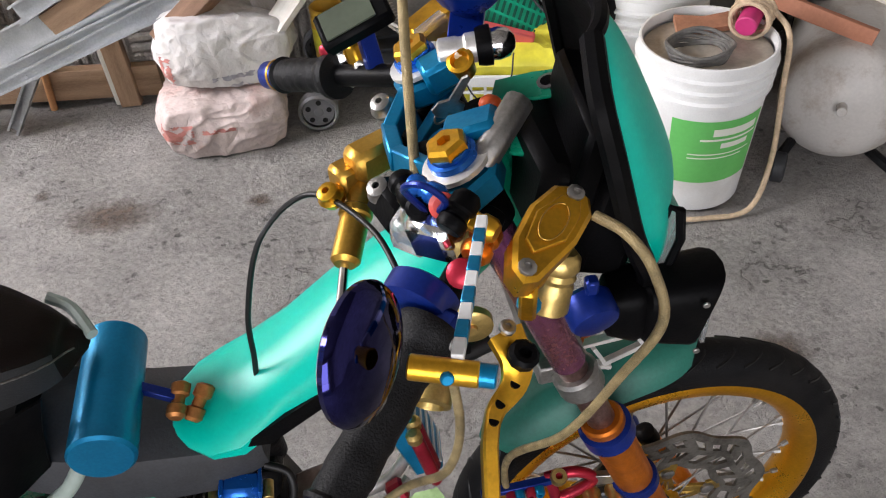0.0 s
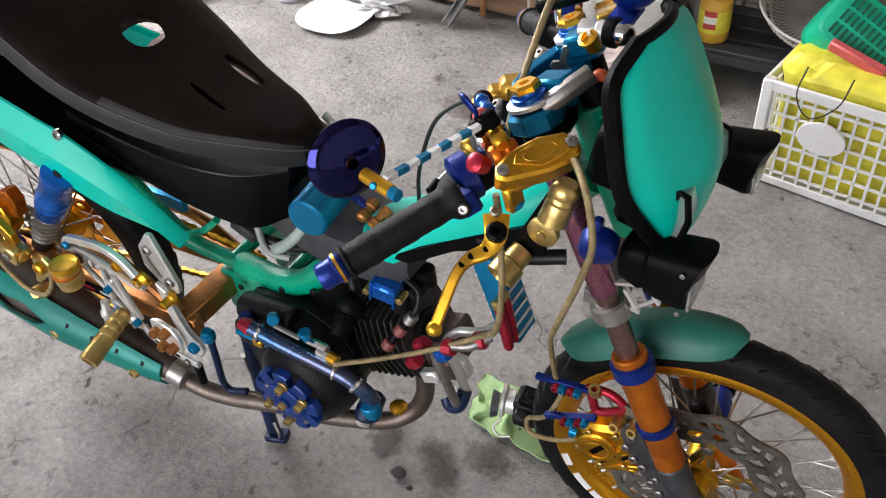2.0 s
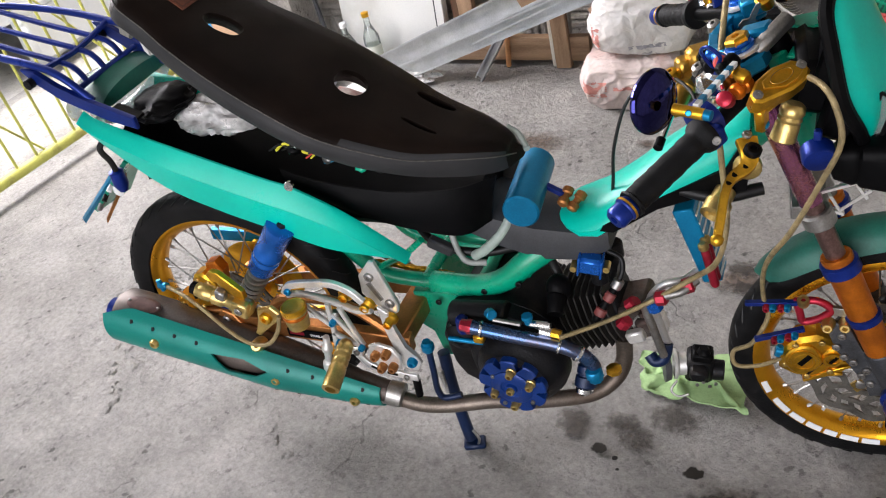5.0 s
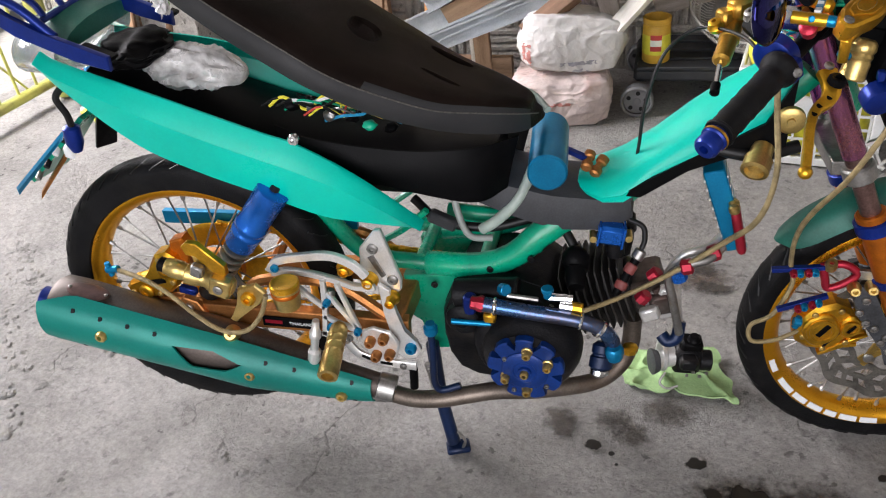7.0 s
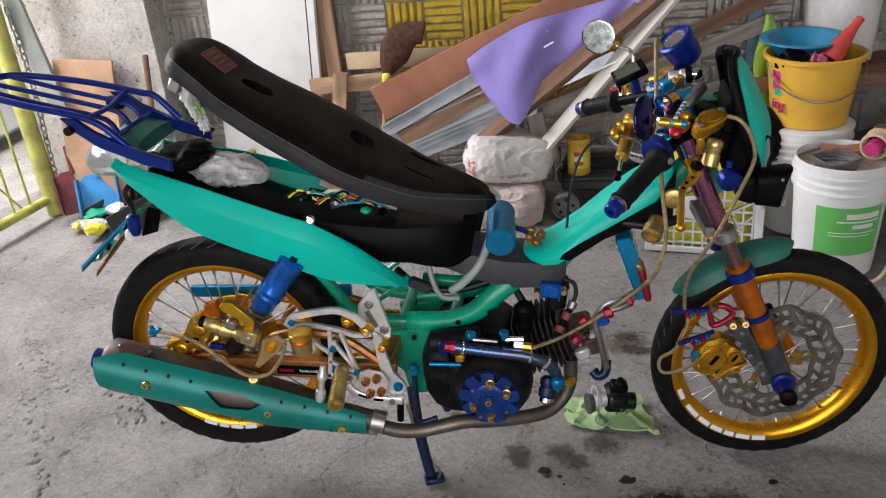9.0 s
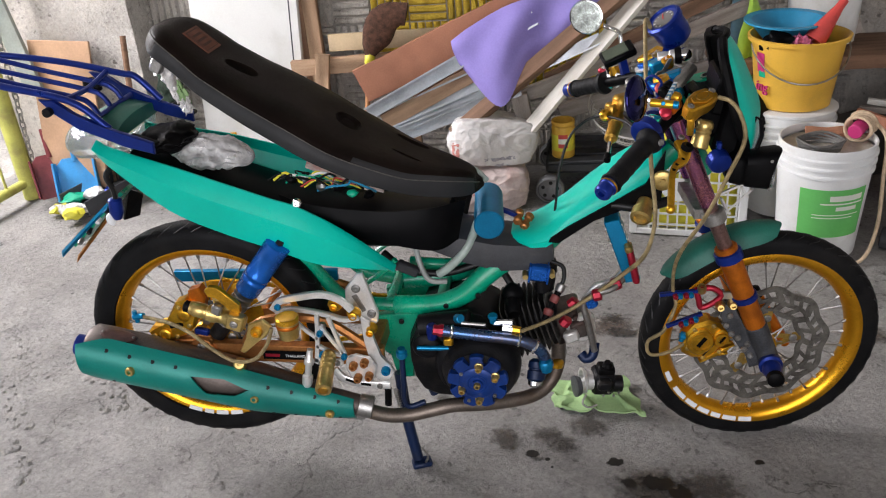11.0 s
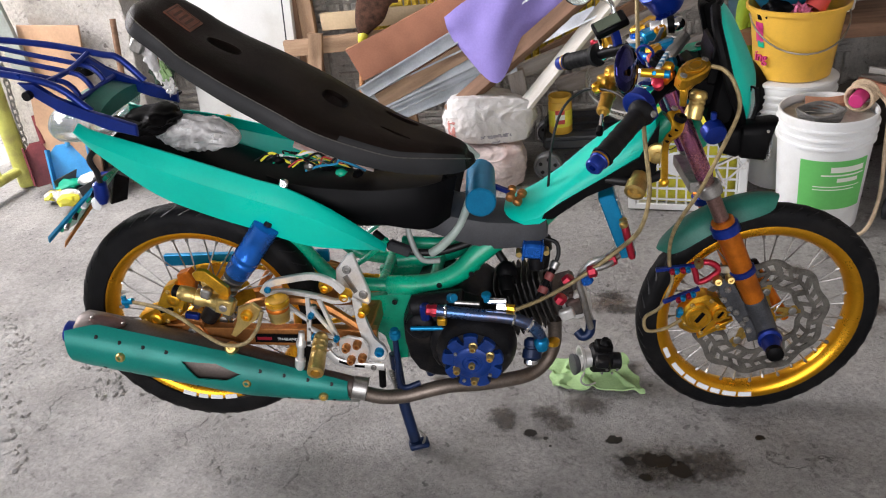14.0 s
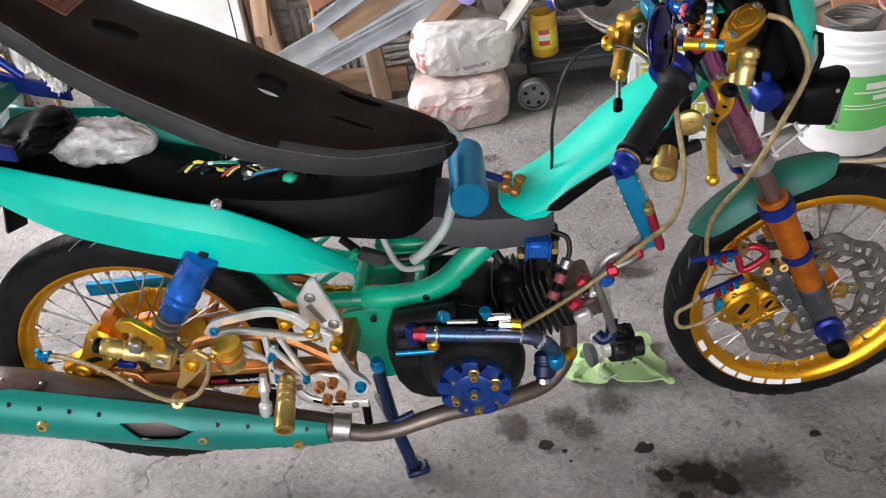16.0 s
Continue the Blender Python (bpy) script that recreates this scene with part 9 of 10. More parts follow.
for k, (ma, lab) in enumerate([(PLASTICBAG, "crumpled clear wrapper"), (MINT, "scrap of green plastic"), (PLASTICBAG, "crumpled clear wrapper"), (LEMON, "scrap of yellow plastic"), (BLUE, "scrap of blue plastic"), (WHITE, "crumpled white paper"), (LEMON, "scrap of yellow plastic"), (PLASTICBAG, "crumpled clear wrapper")]):
    bm = B()
    c = m @ Vector((rnd.uniform(-0.10, 0.10), rnd.uniform(-0.20, 0.08), 0.025))
    lump(bm, (c.x, c.y, max(c.z, 0.02)), (rnd.uniform(0.03, 0.055), rnd.uniform(0.02, 0.04), 0.02), k, 0.7, 2, 3.0)
    single("plastic_scrap", bm, ma, lab + " swept onto the scoop", "rubbish", "swept rubbish", angle=20)
# tape roll, tray, bag scrap, bottles
bm = B()
lathe(bm, (-0.705, 1.385, 0.0), (-0.705, 1.385, 0.1), [(0, 0.045), (0.002, 0.048), (0.052, 0.048), (0.054, 0.045), (0.054, 0.036), (0.001, 0.036)], 28, caps=False)
single("tape_roll", bm, mat("lilac_white_tape", (0.55, 0.53, 0.62), 0.4, 0, 0.05, 10), "whitish roll of packing tape lying on the floor", "tape roll")
bm = B()
rgs = []
for r, z in ((0.02, 0.006), (0.09, 0.006), (0.135, 0.022), (0.142, 0.022), (0.095, 0.001), (0.02, 0.001)):
    rgs.append([Vector((-0.435 + r * 0.95 * math.copysign(abs(math.cos(a)) ** 0.75, math.cos(a)), 1.300 + r * 0.8 * math.copysign(abs(math.sin(a)) ** 0.75, math.sin(a)), z + 0.006 * math.cos(a * 2))) for a in [2 * math.pi * k / 28 for k in range(28)]])
loft(bm, rgs)
single("white_tray", bm, WHITE, "shallow white plastic tray with pinkish stains", "tray")
bm = B()
lump(bm, (-0.320, 1.421, 0.021), (0.09, 0.05, 0.025), 5, 0.8, 3, 3.0, flat=0.002)
single("plastic_scrap", bm, PLASTICBAG, "crumpled clear plastic bag on the floor", "rubbish", "swept rubbish", angle=20)
for k, (x, y, h, lab) in enumerate(((-0.526, 1.525, 0.235, "clear glass bottle, partly filled with yellowish liquid"), (-0.640, 1.530, 0.19, "clear glass bottle, empty and dusty"), (-0.713, 1.514, 0.15, "short clear plastic bottle"))):
    bt = thing("bottle", (x, y, 0), lab, "bottle", "bottles by the wall")
    bm = B()
    r = 0.032
    lathe(bm, (x, y, 0), (x, y, 1), [(0, r * 0.8), (0.004, r), (h * 0.58, r), (h * 0.72, r * 0.6), (h * 0.80, 0.012), (h * 0.96, 0.012), (h, 0.014)], 20)
    part("glass", bm, GLASS, bt)
    bm = B()
    lathe(bm, (x, y, h * 0.93), (x, y, 1), [(0, 0.0145), (0.016, 0.0145), (0.018, 0.012)], 14)
    part("cap", bm, GOLD if k == 0 else WHITE, bt)
    if k == 0:
        bm = B()
        lathe(bm, (x, y, h * 0.22), (x, y, 1), [(0, r + 0.0012), (0.055, r + 0.0012)], 20, caps=False)
        part("label", bm, CREAM, bt)

# tap with a cloth
tap = thing("wall_tap", (-0.770, 1.626, 0), "white wall tap on a grey riser pipe", "tap")
bm = B()
tube(bm, [(-0.793, 1.626, 0.0), (-0.803, 1.626, 0.352), (-0.808, 1.626, 0.532)], 0.011, 3, 10)
part("riser_pipe", bm, STEEL, tap)
bm = B()
tube(bm, [(-0.808, 1.626, 0.513), (-0.808, 1.579, 0.527), (-0.803, 1.541, 0.513), (-0.803, 1.531, 0.484)], 0.011, 4, 10)
cyl(bm, (-0.808, 1.593, 0.522), (-0.808, 1.593, 0.560), 0.009)
cyl(bm, (-0.831, 1.593, 0.560), (-0.784, 1.593, 0.560), 0.007)
part("tap_body", bm, WHITE, tap)
bm = B()
lump(bm, (-0.746, 1.531, 0.461), (0.045, 0.03, 0.105), 9, 0.5, 3, 2.4, rot=(0, 12, 0))
single("hung_cloth", bm, mat("dark_green_cloth", (0.03, 0.05, 0.035), 0.9, 0, 0.3, 20, 0.4, 200), "dark green cloth hanging from the tap", "cloth", angle=60)
bm = B()
tube(bm, [(-0.741, 1.522, 0.380), (-0.713, 1.512, 0.214), (-0.703, 1.493, 0.0)], 0.008, 4, 8)
single("grey_rod", bm, GREYPL, "thin grey rod leaning on the wall", "rod")

# sacks


REDPRINT = mat("faded_red_print", (0.50, 0.20, 0.17), 0.6, 0, 0.2, 30)
GREYPRINT = mat("faded_grey_print", (0.36, 0.35, 0.38), 0.6, 0, 0.2, 30)


def sack(c, s, rot, seed, material, label, marks=()):
    """A filled paper sack: a pillow with puckered ends, long soft folds and a slack belly."""
    R = Euler([radians(q) for q in rot]).to_matrix().to_4x4()
    bm = B()
    got = bmesh.ops.create_icosphere(bm, subdivisions=6, radius=1.0)
    off = Vector((seed * 5.1, seed * 2.3, seed))
    for v in got["verts"]:
        q = v.co.normalized()
        m_ = max(abs(q.x), abs(q.y) * 0.97, abs(q.z))
        p = q.lerp(q / m_, 0.50)
        p.z *= 1 - 0.30 * abs(p.x) ** 4
        u = Vector((p.x * s[0], p.y * s[1], p.z * s[2]))
        w1 = Vector((u.x * 9, u.y * 9, u.z * 14)) + off
        w1 += 0.6 * Vector((noise.noise(w1 * 0.7), noise.noise(w1 * 0.7 + Vector((9, 0, 0))), noise.noise(w1 * 0.7 + Vector((0, 9, 0)))))
        f1 = 1 - min(1, abs(noise.noise(w1)) * 3.2)
        f2 = 1 - min(1, abs(noise.noise(w1 * 2.3 + Vector((3, 7, 1)))) * 3.0)
        pucker = math.sin(u.y * 70 + 3 * noise.noise(u * 12 + off)) * max(0, abs(p.x) - 0.72)
        k = 0.005 * f1 ** 1.5 + 0.004 * f2 ** 1.5 + 0.010 * pucker + 0.030 * noise.noise(u * 5 + off)
        u += q * k
        v.co = R @ u + Vector(c)
        if v.co.z < 0:
            v.co.z = 0.0
    ob = single("cement_sack", bm, material, label, "sack", "filled sacks", angle=70)
    # faded print on the side that faces the room
    for x0, x1, z0, z1, ma in marks:
        pick = [f for f in ob.data.polygons if f.normal.y < -0.35 and x0 < f.center.x - c[0] < x1 and z0 < f.center.z - c[2] < z1 and noise.noise(f.center * 60) > -0.22]
        bm = B()
        got = {}
        for f in pick:
            vs = []
            for q in f.vertices:
                if q not in got:
                    got[q] = bm.verts.new(ob.data.vertices[q].co + ob.data.vertices[q].normal * 0.0012)
                vs.append(got[q])
            bm.faces.new(vs)
        part("sack_print", bm, ma, ob, "faded print")
    return ob


sack((0.515, 1.375, 0.072), (0.170, 0.155, 0.080), (0, 0, 10), 2, SACK2, "pinkish white filled sack on the floor with faded red print", ((-0.13, -0.05, -0.02, 0.025, REDPRINT), (-0.03, 0.05, 0.0, 0.010, REDPRINT)))
top_sack = sack((0.550, 1.410, 0.212), (0.172, 0.130, 0.092), (-14, 5, 8), 6, SACK, "crumpled whitish sack with faded grey print lying on another sack", ((-0.14, -0.11, -0.03, 0.04, REDPRINT), (-0.02, 0.09, -0.028, -0.016, GREYPRINT), (0.0, 0.07, -0.052, -0.042, GREYPRINT)))
# trolley with yellow tub
trol = thing("trolley", (0.95, 1.45, 0), "low black plastic trolley with grey spoked wheels", "trolley")
bm = B()
box(bm, (1.06, 1.50, 0.115), (0.62, 0.28, 0.045), (0, 0, 0), 0.25)
for k in range(4):
    box(bm, (1.06, 1.38 + 0.075 * k, 0.14), (0.60, 0.05, 0.012), (0, 0, 0), 0.2)
part("deck", bm, GREYPL, trol, "dusty dark plastic deck")
for x, y in ((0.765, 1.315), (1.32, 1.315), (0.765, 1.66), (1.32, 1.66)):
    bm = B()
    lathe(bm, (x, y - 0.02, 0.052), (x, y + 0.02, 0.052), [(0.004, 0.042), (0, 0.046), (0.006, 0.052), (0.034, 0.052), (0.04, 0.046), (0.036, 0.042)], 28, caps=False)
    w = part("wheel", bm, WHEELGREY, trol, "grey plastic trolley wheel")
    bm = B()
    lathe(bm, (x, y - 0.012, 0.052), (x, y + 0.012, 0.052), [(0, 0.010), (0.002, 0.013), (0.022, 0.013), (0.024, 0.010)], 12)
    lathe(bm, (x, y - 0.010, 0.052), (x, y + 0.010, 0.052), [(0, 0.014), (0.001, 0.040), (0.006, 0.043), (0.014, 0.043), (0.019, 0.040), (0.02, 0.014)], 28)
    # The wheel face is closed; five black discs imitate shaded openings.
    for k in range(5):
        a = 2 * math.pi * k / 5 + 0.2
        hb = B()
        q = Vector((x + 0.028 * math.cos(a), y - 0.0095, 0.052 + 0.028 * math.sin(a)))
        lathe(hb, q, q + Vector((0, -1, 0)), [(0, 0.007), (0.002, 0.007), (0.002, 0.001)], 12)
        part("wheel_opening", hb, CABLE, w)
    part("wheel_hub", bm, WHEELGREY, w)
tub = thing("yellow_tub", (0.815, 1.42, 0.145), "yellow plastic tub with a red label on the trolley", "tub")
bm = B()
lathe(bm, (0.815, 1.42, 0.145), (0.815, 1.42, 1), [(0, 0.040), (0.004, 0.043), (0.115, 0.043), (0.122, 0.039), (0.126, 0.043), (0.140, 0.043), (0.142, 0.040), (0.140, 0.036), (0.02, 0.036), (0.018, 0.005)], 28)
part("jar", bm, YELLOW, tub)
bm = B()
lathe(bm, (0.815, 1.42, 0.175), (0.815, 1.42, 1), [(0, 0.0436), (0.062, 0.0436)], 28, caps=False)
part("label", bm, LEMON, tub)
for z, h, ma in ((0.188, 0.052, REDPL), (0.204, 0.020, CREAM)):
    bm = B()
    for k in range(8):
        a = -1.98 + 0.1 * k
        r = 0.0442 if ma is REDPL else 0.0448
        v = [bm.verts.new((0.815 + r * math.cos(q), 1.42 + r * math.sin(q), zz)) for q, zz in ((a, z), (a + 0.1, z), (a + 0.1, z + h), (a, z + h))]
        bm.faces.new(v)
    part("label_band", bm, ma, tub)


# pails
def pail(x, y, r0, r1, h, name, label, material, ribs=True):
    t = thing(name, (x, y, 0), label, "pail")
    bm = B()
    prof = [(0, r0 * 0.9), (0.004, r0), (h * 0.72, r0 + (r1 - r0) * 0.72)]
    if ribs:
        for f in (0.75, 0.82, 0.89):
            r = r0 + (r1 - r0) * f
            prof += [(h * f, r), (h * f + 0.004, r + 0.007), (h * f + 0.010, r + 0.007), (h * f + 0.014, r)]
    prof += [(h - 0.004, r1), (h, r1 - 0.002), (h, r1 - 0.006), (h - 0.02, r1 - 0.008)]
    lathe(bm, (x, y, 0), (x, y, 1), prof, 48, caps=False)
    lathe(bm, (x, y, 0.002), (x, y, 1), [(0, r0 * 0.9), (0.001, 0.01)], 48)
    part("body", bm, material, t)
    return t


PX, PY = 1.615, 0.955
p1 = pail(PX, PY, 0.118, 0.140, 0.365, "white_pail", "white plastic pail with a green printed label and a lid", WHITE)
bm = B()
lathe(bm, (PX, PY, 0.335), (PX, PY, 1), [(0, 0.130), (0.002, 0.131), (0.004, 0.128), (0.006, 0.02), (0.007, 0.005)], 48)
part("lid", bm, mat("dusty_pail_lid", (0.50, 0.45, 0.38), 0.6, 0, 0.15, 12, 0.2, 100, stain=(0.3, 0.24, 0.18), stain_scale=14, stain_amt=0.7), p1, "dusty sunken lid")
A0, A1 = radians(228), radians(318)


def onpail(a, z, dr=0.0):
    r = 0.118 + (0.140 - 0.118) * z / 0.365 + 0.0012 + dr
    return Vector((PX + r * math.cos(a), PY + r * math.sin(a), z))


def pail_patch(a0, a1, z0, z1, dr, material, name, label=""):
    bm = B()
    n = max(2, int((a1 - a0) / 0.07))
    lo = [bm.verts.new(onpail(a0 + (a1 - a0) * k / n, z0, dr)) for k in range(n + 1)]
    hi = [bm.verts.new(onpail(a0 + (a1 - a0) * k / n, z1, dr)) for k in range(n + 1)]
    for k in range(n):
        bm.faces.new((lo[k], lo[k + 1], hi[k + 1], hi[k]))
    return part(name, bm, material, p1, label)


pail_patch(A0, A1, 0.085, 0.245, 0.0, LABELGREEN, "label", "green printed label with white bars")
for a0, a1, z0, z1 in ((0.42, 0.92, 0.208, 0.226), (0.30, 0.94, 0.196, 0.201), (0.52, 0.84, 0.176, 0.189), (0.2, 0.9, 0.160, 0.163), (0.2, 0.8, 0.150, 0.153)):
    pail_patch(A0 + (A1 - A0) * a0, A0 + (A1 - A0) * a1, z0, z1, 0.0008, CREAM, "label_bar")
bm = B()
for k in range(5):
    P = [(PX - 0.03 + (0.055 + 0.003 * k) * math.cos(a), PY - 0.035 + (0.05 + 0.002 * k) * math.sin(a), 0.346 + 0.006 * k + 0.004 * math.sin(3 * a + k)) for a in [2 * math.pi * j / 24 for j in range(25)]]
    tube(bm, P, 0.0042, 1, 8, smooth=False, closed=True)
single("cable_coil", bm, GREYCABLE, "coil of dusty grey cable lying on the pail lid", "cable")
rp = thing("rope_spool", (PX + 0.10, PY + 0.05, 0.345), "cream cord wound round a magenta spool", "cord")
bm = B()
c0, c1 = Vector((PX + 0.075, PY + 0.005, 0.375)), Vector((PX + 0.13, PY + 0.085, 0.385))
cyl(bm, c0, c1, 0.022)
part("spool", bm, PINK, rp, "magenta spool")
bm = B()
d = (c1 - c0)
bb = basis(c0, c1)
for k in range(9):
    cc = c0.lerp(c1, 0.25 + 0.07 * k)
    P = [cc + bb @ Vector(((0.038 + 0.004 * math.sin(k)) * math.cos(a), 0.034 * math.sin(a), 0.01 * math.sin(a + k))) for a in [2 * math.pi * j / 18 for j in range(19)]]
    tube(bm, P, 0.0045, 1, 7, smooth=False, closed=True)
tagged(part("winding", bm, ROPE, rp), kind="stuff")
bm = B()
tube(bm, [(PX + 0.145, PY + 0.04, 0.39), (PX + 0.160, PY - 0.02, 0.36), (PX + 0.158, PY - 0.05, 0.25), (PX + 0.15, PY - 0.09, 0.10), (PX + 0.10, PY - 0.14, 0.012), (PX + 0.0, PY - 0.15, 0.006), (PX - 0.06, PY - 0.145, 0.006)], 0.006, 6, 8)
part("loose_end", bm, ROPE, rp, "loose end of cord trailing to the floor")
bm = B()
lump(bm, (PX - 0.075, PY - 0.145, 0.012), (0.014, 0.012, 0.012), 3, 0.4, 2)
part("knot", bm, DARKWOOD, rp)
bm = B()
plate(bm, [(-0.06, -0.03), (0.06, -0.02), (0.07, 0.03), (0.01, 0.02), (-0.05, 0.035)], Matrix.Translation((PX + 0.01, PY + 0.075, 0.352)) @ Matrix.Rotation(radians(8), 4, 'X'), 0.012)
single("clay_shard", bm, mat("terracotta", (0.42, 0.2, 0.12), 0.7, 0, 0.15, 20, 0.2, 120), "orange-brown shard lying on the pail lid", "shard")

P2X, P2Y = 1.575, 1.26
p2 = pail(P2X, P2Y, 0.118, 0.142, 0.365, "white_pail", "white plastic pail under a yellow bucket", WHITE)
bm = B()
lathe(bm, (P2X, P2Y, 0.360), (P2X, P2Y, 1), [(0, 0.140), (0.004, 0.146), (0.012, 0.146), (0.016, 0.138), (0.016, 0.01)], 48)
part("lid", bm, WHITE, p2, "white pail lid")
yb = thing("yellow_bucket", (P2X, P2Y, 0.376), "yellow plastic bucket holding a basin and tools", "bucket")
bm = B()
lathe(bm, (P2X, P2Y, 0.377), (P2X, P2Y, 1), [(0, 0.110), (0.004, 0.118), (0.20, 0.142), (0.215, 0.144), (0.217, 0.156), (0.230, 0.158), (0.232, 0.150), (0.22, 0.140), (0.01, 0.114), (0.008, 0.01)], 48)
part("body", bm, YELLOW, yb)
bm = B()
P = [(P2X + 0.155 * math.cos(a), P2Y - 0.155 + 0.05 * abs(math.cos(a)), 0.595 - 0.14 * math.sin(a)) for a in [math.pi * k / 16 for k in range(17)]]
P = [(P2X + 0.15 * math.cos(a), P2Y - 0.02 - 0.145 * math.sin(a), 0.585 - 0.10 * math.sin(a)) for a in [math.pi * k / 16 for k in range(17)]]
tube(bm, P, 0.003, 1, 7, smooth=False)
part("bail", bm, STEEL, yb, "wire handle")


def bucket_mark(name, a0, a1, z0, z1, material):
    bm = B()
    n = 5
    def q(a, z):
        r = 0.118 + 0.024 * (z - 0.38) / 0.2 + 0.0015
        return (P2X + r * math.cos(a), P2Y + r * math.sin(a), z)
    lo = [bm.verts.new(q(a0 + (a1 - a0) * k / n, z0)) for k in range(n + 1)]
    hi = [bm.verts.new(q(a0 + (a1 - a0) * k / n, z1)) for k in range(n + 1)]
    for k in range(n):
        bm.faces.new((lo[k], lo[k + 1], hi[k + 1], hi[k]))
    return part(name, bm, material, yb)


aa = radians(205)
bucket_mark("printed_panel", aa - 0.12, aa + 0.14, 0.50, 0.565, PINK)
bucket_mark("printed_panel", aa - 0.06, aa + 0.16, 0.485, 0.505, MINT)
r = 0.134
m = Matrix.Translation((P2X + r * math.cos(aa + 0.1), P2Y + r * math.sin(aa + 0.1), 0.455)) @ Matrix.Rotation(aa + 0.1 + math.pi / 2, 4, 'Z') @ XZ
text_part("bucket_word", "ing", m, 0.045, PINK, yb, 0.003)
bs = thing("blue_basin", (P2X, P2Y, 0.6), "blue plastic basin set in the yellow bucket", "basin")
bm = B()
lathe(bm, (P2X - 0.03, P2Y + 0.05, 0.58), (P2X - 0.03, P2Y + 0.04, 1), [(0, 0.06), (0.005, 0.075), (0.055, 0.115), (0.060, 0.135), (0.066, 0.135), (0.064, 0.112), (0.01, 0.07), (0.009, 0.01)], 36)
part("bowl", bm, BLUEPL, bs)
bm = B()
lathe(bm, (P2X + 0.03, P2Y - 0.06, 0.595), (P2X + 0.125, P2Y - 0.02, 0.72), [(0, 0.034), (0.03, 0.032), (0.12, 0.014), (0.15, 0.013), (0.152, 0.009)], 20)
single("red_nozzle", bm, REDPL, "red plastic cone leaning in the yellow bucket", "nozzle")
bm = B()
lump(bm, (P2X - 0.075, P2Y - 0.06, 0.595), (0.05, 0.035, 0.035), 11, 0.5, 3)
single("black_cloth", bm, BLACK, "black cloth stuffed in the yellow bucket", "cloth", angle=60)
bm = B()
lump(bm, (P2X - 0.01, P2Y - 0.075, 0.59), (0.03, 0.025, 0.028), 12, 0.7, 3, 5)
single("pink_net", bm, mat("pink_mesh_net", (0.55, 0.12, 0.22), 0.7, 0, 0.3, 90, 0.6, 200), "pink mesh net stuffed in the yellow bucket", "net", angle=60)
bm = B()
cyl(bm, (1.44, 1.56, 0.0), (1.44, 1.58, 1.9), 0.026, seg=20)
single("blue_pipe", bm, PIPEBLUE, "pale blue plastic pipe standing upright", "pipe")
for k, (x, y, z0, z1, w) in enumerate(((1.455, 1.42, 0.30, 0.70, 0.05), (1.49, 1.44, 0.2, 0.64, 0.045))):
    bm = B()
    n = 8
    L1 = [Vector((x - w / 2 + 0.015 * math.sin(i), y, z0 + (z1 - z0) * i / n)) for i in range(n + 1)]
    L2 = [Vector((x + w / 2 + 0.02 * math.sin(i * 1.3), y + 0.02, z0 + (z1 - z0) * i / n)) for i in range(n + 1)]
    skin(bm, L1, L2, 3, 0.012, 2, 0.002, -1)
    single("lime_strip", bm, mat("lime_plastic_sheet", (0.36, 0.58, 0.06), 0.4, 0, 0.15, 12, 0.2, 80), "folded strip of lime-green plastic sheet", "plastic sheet", "lime plastic strips")
bm = B()
lathe(bm, (1.72, 1.55, 0.50), (1.72, 1.56, 2), [(0, 0.09), (0.01, 0.11), (0.34, 0.13), (0.345, 0.12)], 32)
single("white_drum", bm, WHITE, "white plastic drum at the back on the timber stack", "drum")
plank((1.35, 1.535, 0.46), (2.1, 1.535, 0.47), 0.3, 0.05, DARKWOOD, "dark timber shelf board under the drum", up=(0, 0, 1))
for x in (1.40, 2.05):
    plank((x, 1.63, 0.0), (x, 1.63, 0.45), 0.06, 0.06, DARKWOOD, "dark timber leg of the shelf")

# crate
crate = thing("crate", (1.25, 1.14, 0), "white plastic lattice crate full of yellow plastic", "crate")
CX, CY, CW, CD, CH, RZ = 1.245, 1.15, 0.37, 0.27, 0.275, -9
cm = Matrix.Translation((CX, CY, 0)) @ Matrix.Rotation(radians(RZ), 4, 'Z')
bm = B()
mbox(bm, cm @ Matrix.Translation((0, 0, 0.008)), (CW - 0.03, CD - 0.03, 0.012), 0)
for sx in (-1, 1):
    for sy in (-1, 1):
        mbox(bm, cm @ Matrix.Translation((sx * (CW / 2 - 0.012), sy * (CD / 2 - 0.012), CH / 2)), (0.028, 0.028, CH), 0.15)
for z, h in ((0.012, 0.022), (CH - 0.012, 0.026)):
    for s in (-1, 1):
        mbox(bm, cm @ Matrix.Translation((0, s * (CD / 2 - 0.004), z)), (CW, 0.010, h), 0.2)
        mbox(bm, cm @ Matrix.Translation((s * (CW / 2 - 0.004), 0, z)), (0.010, CD, h), 0.2)
part("crate_frame", bm, WHITE, crate)
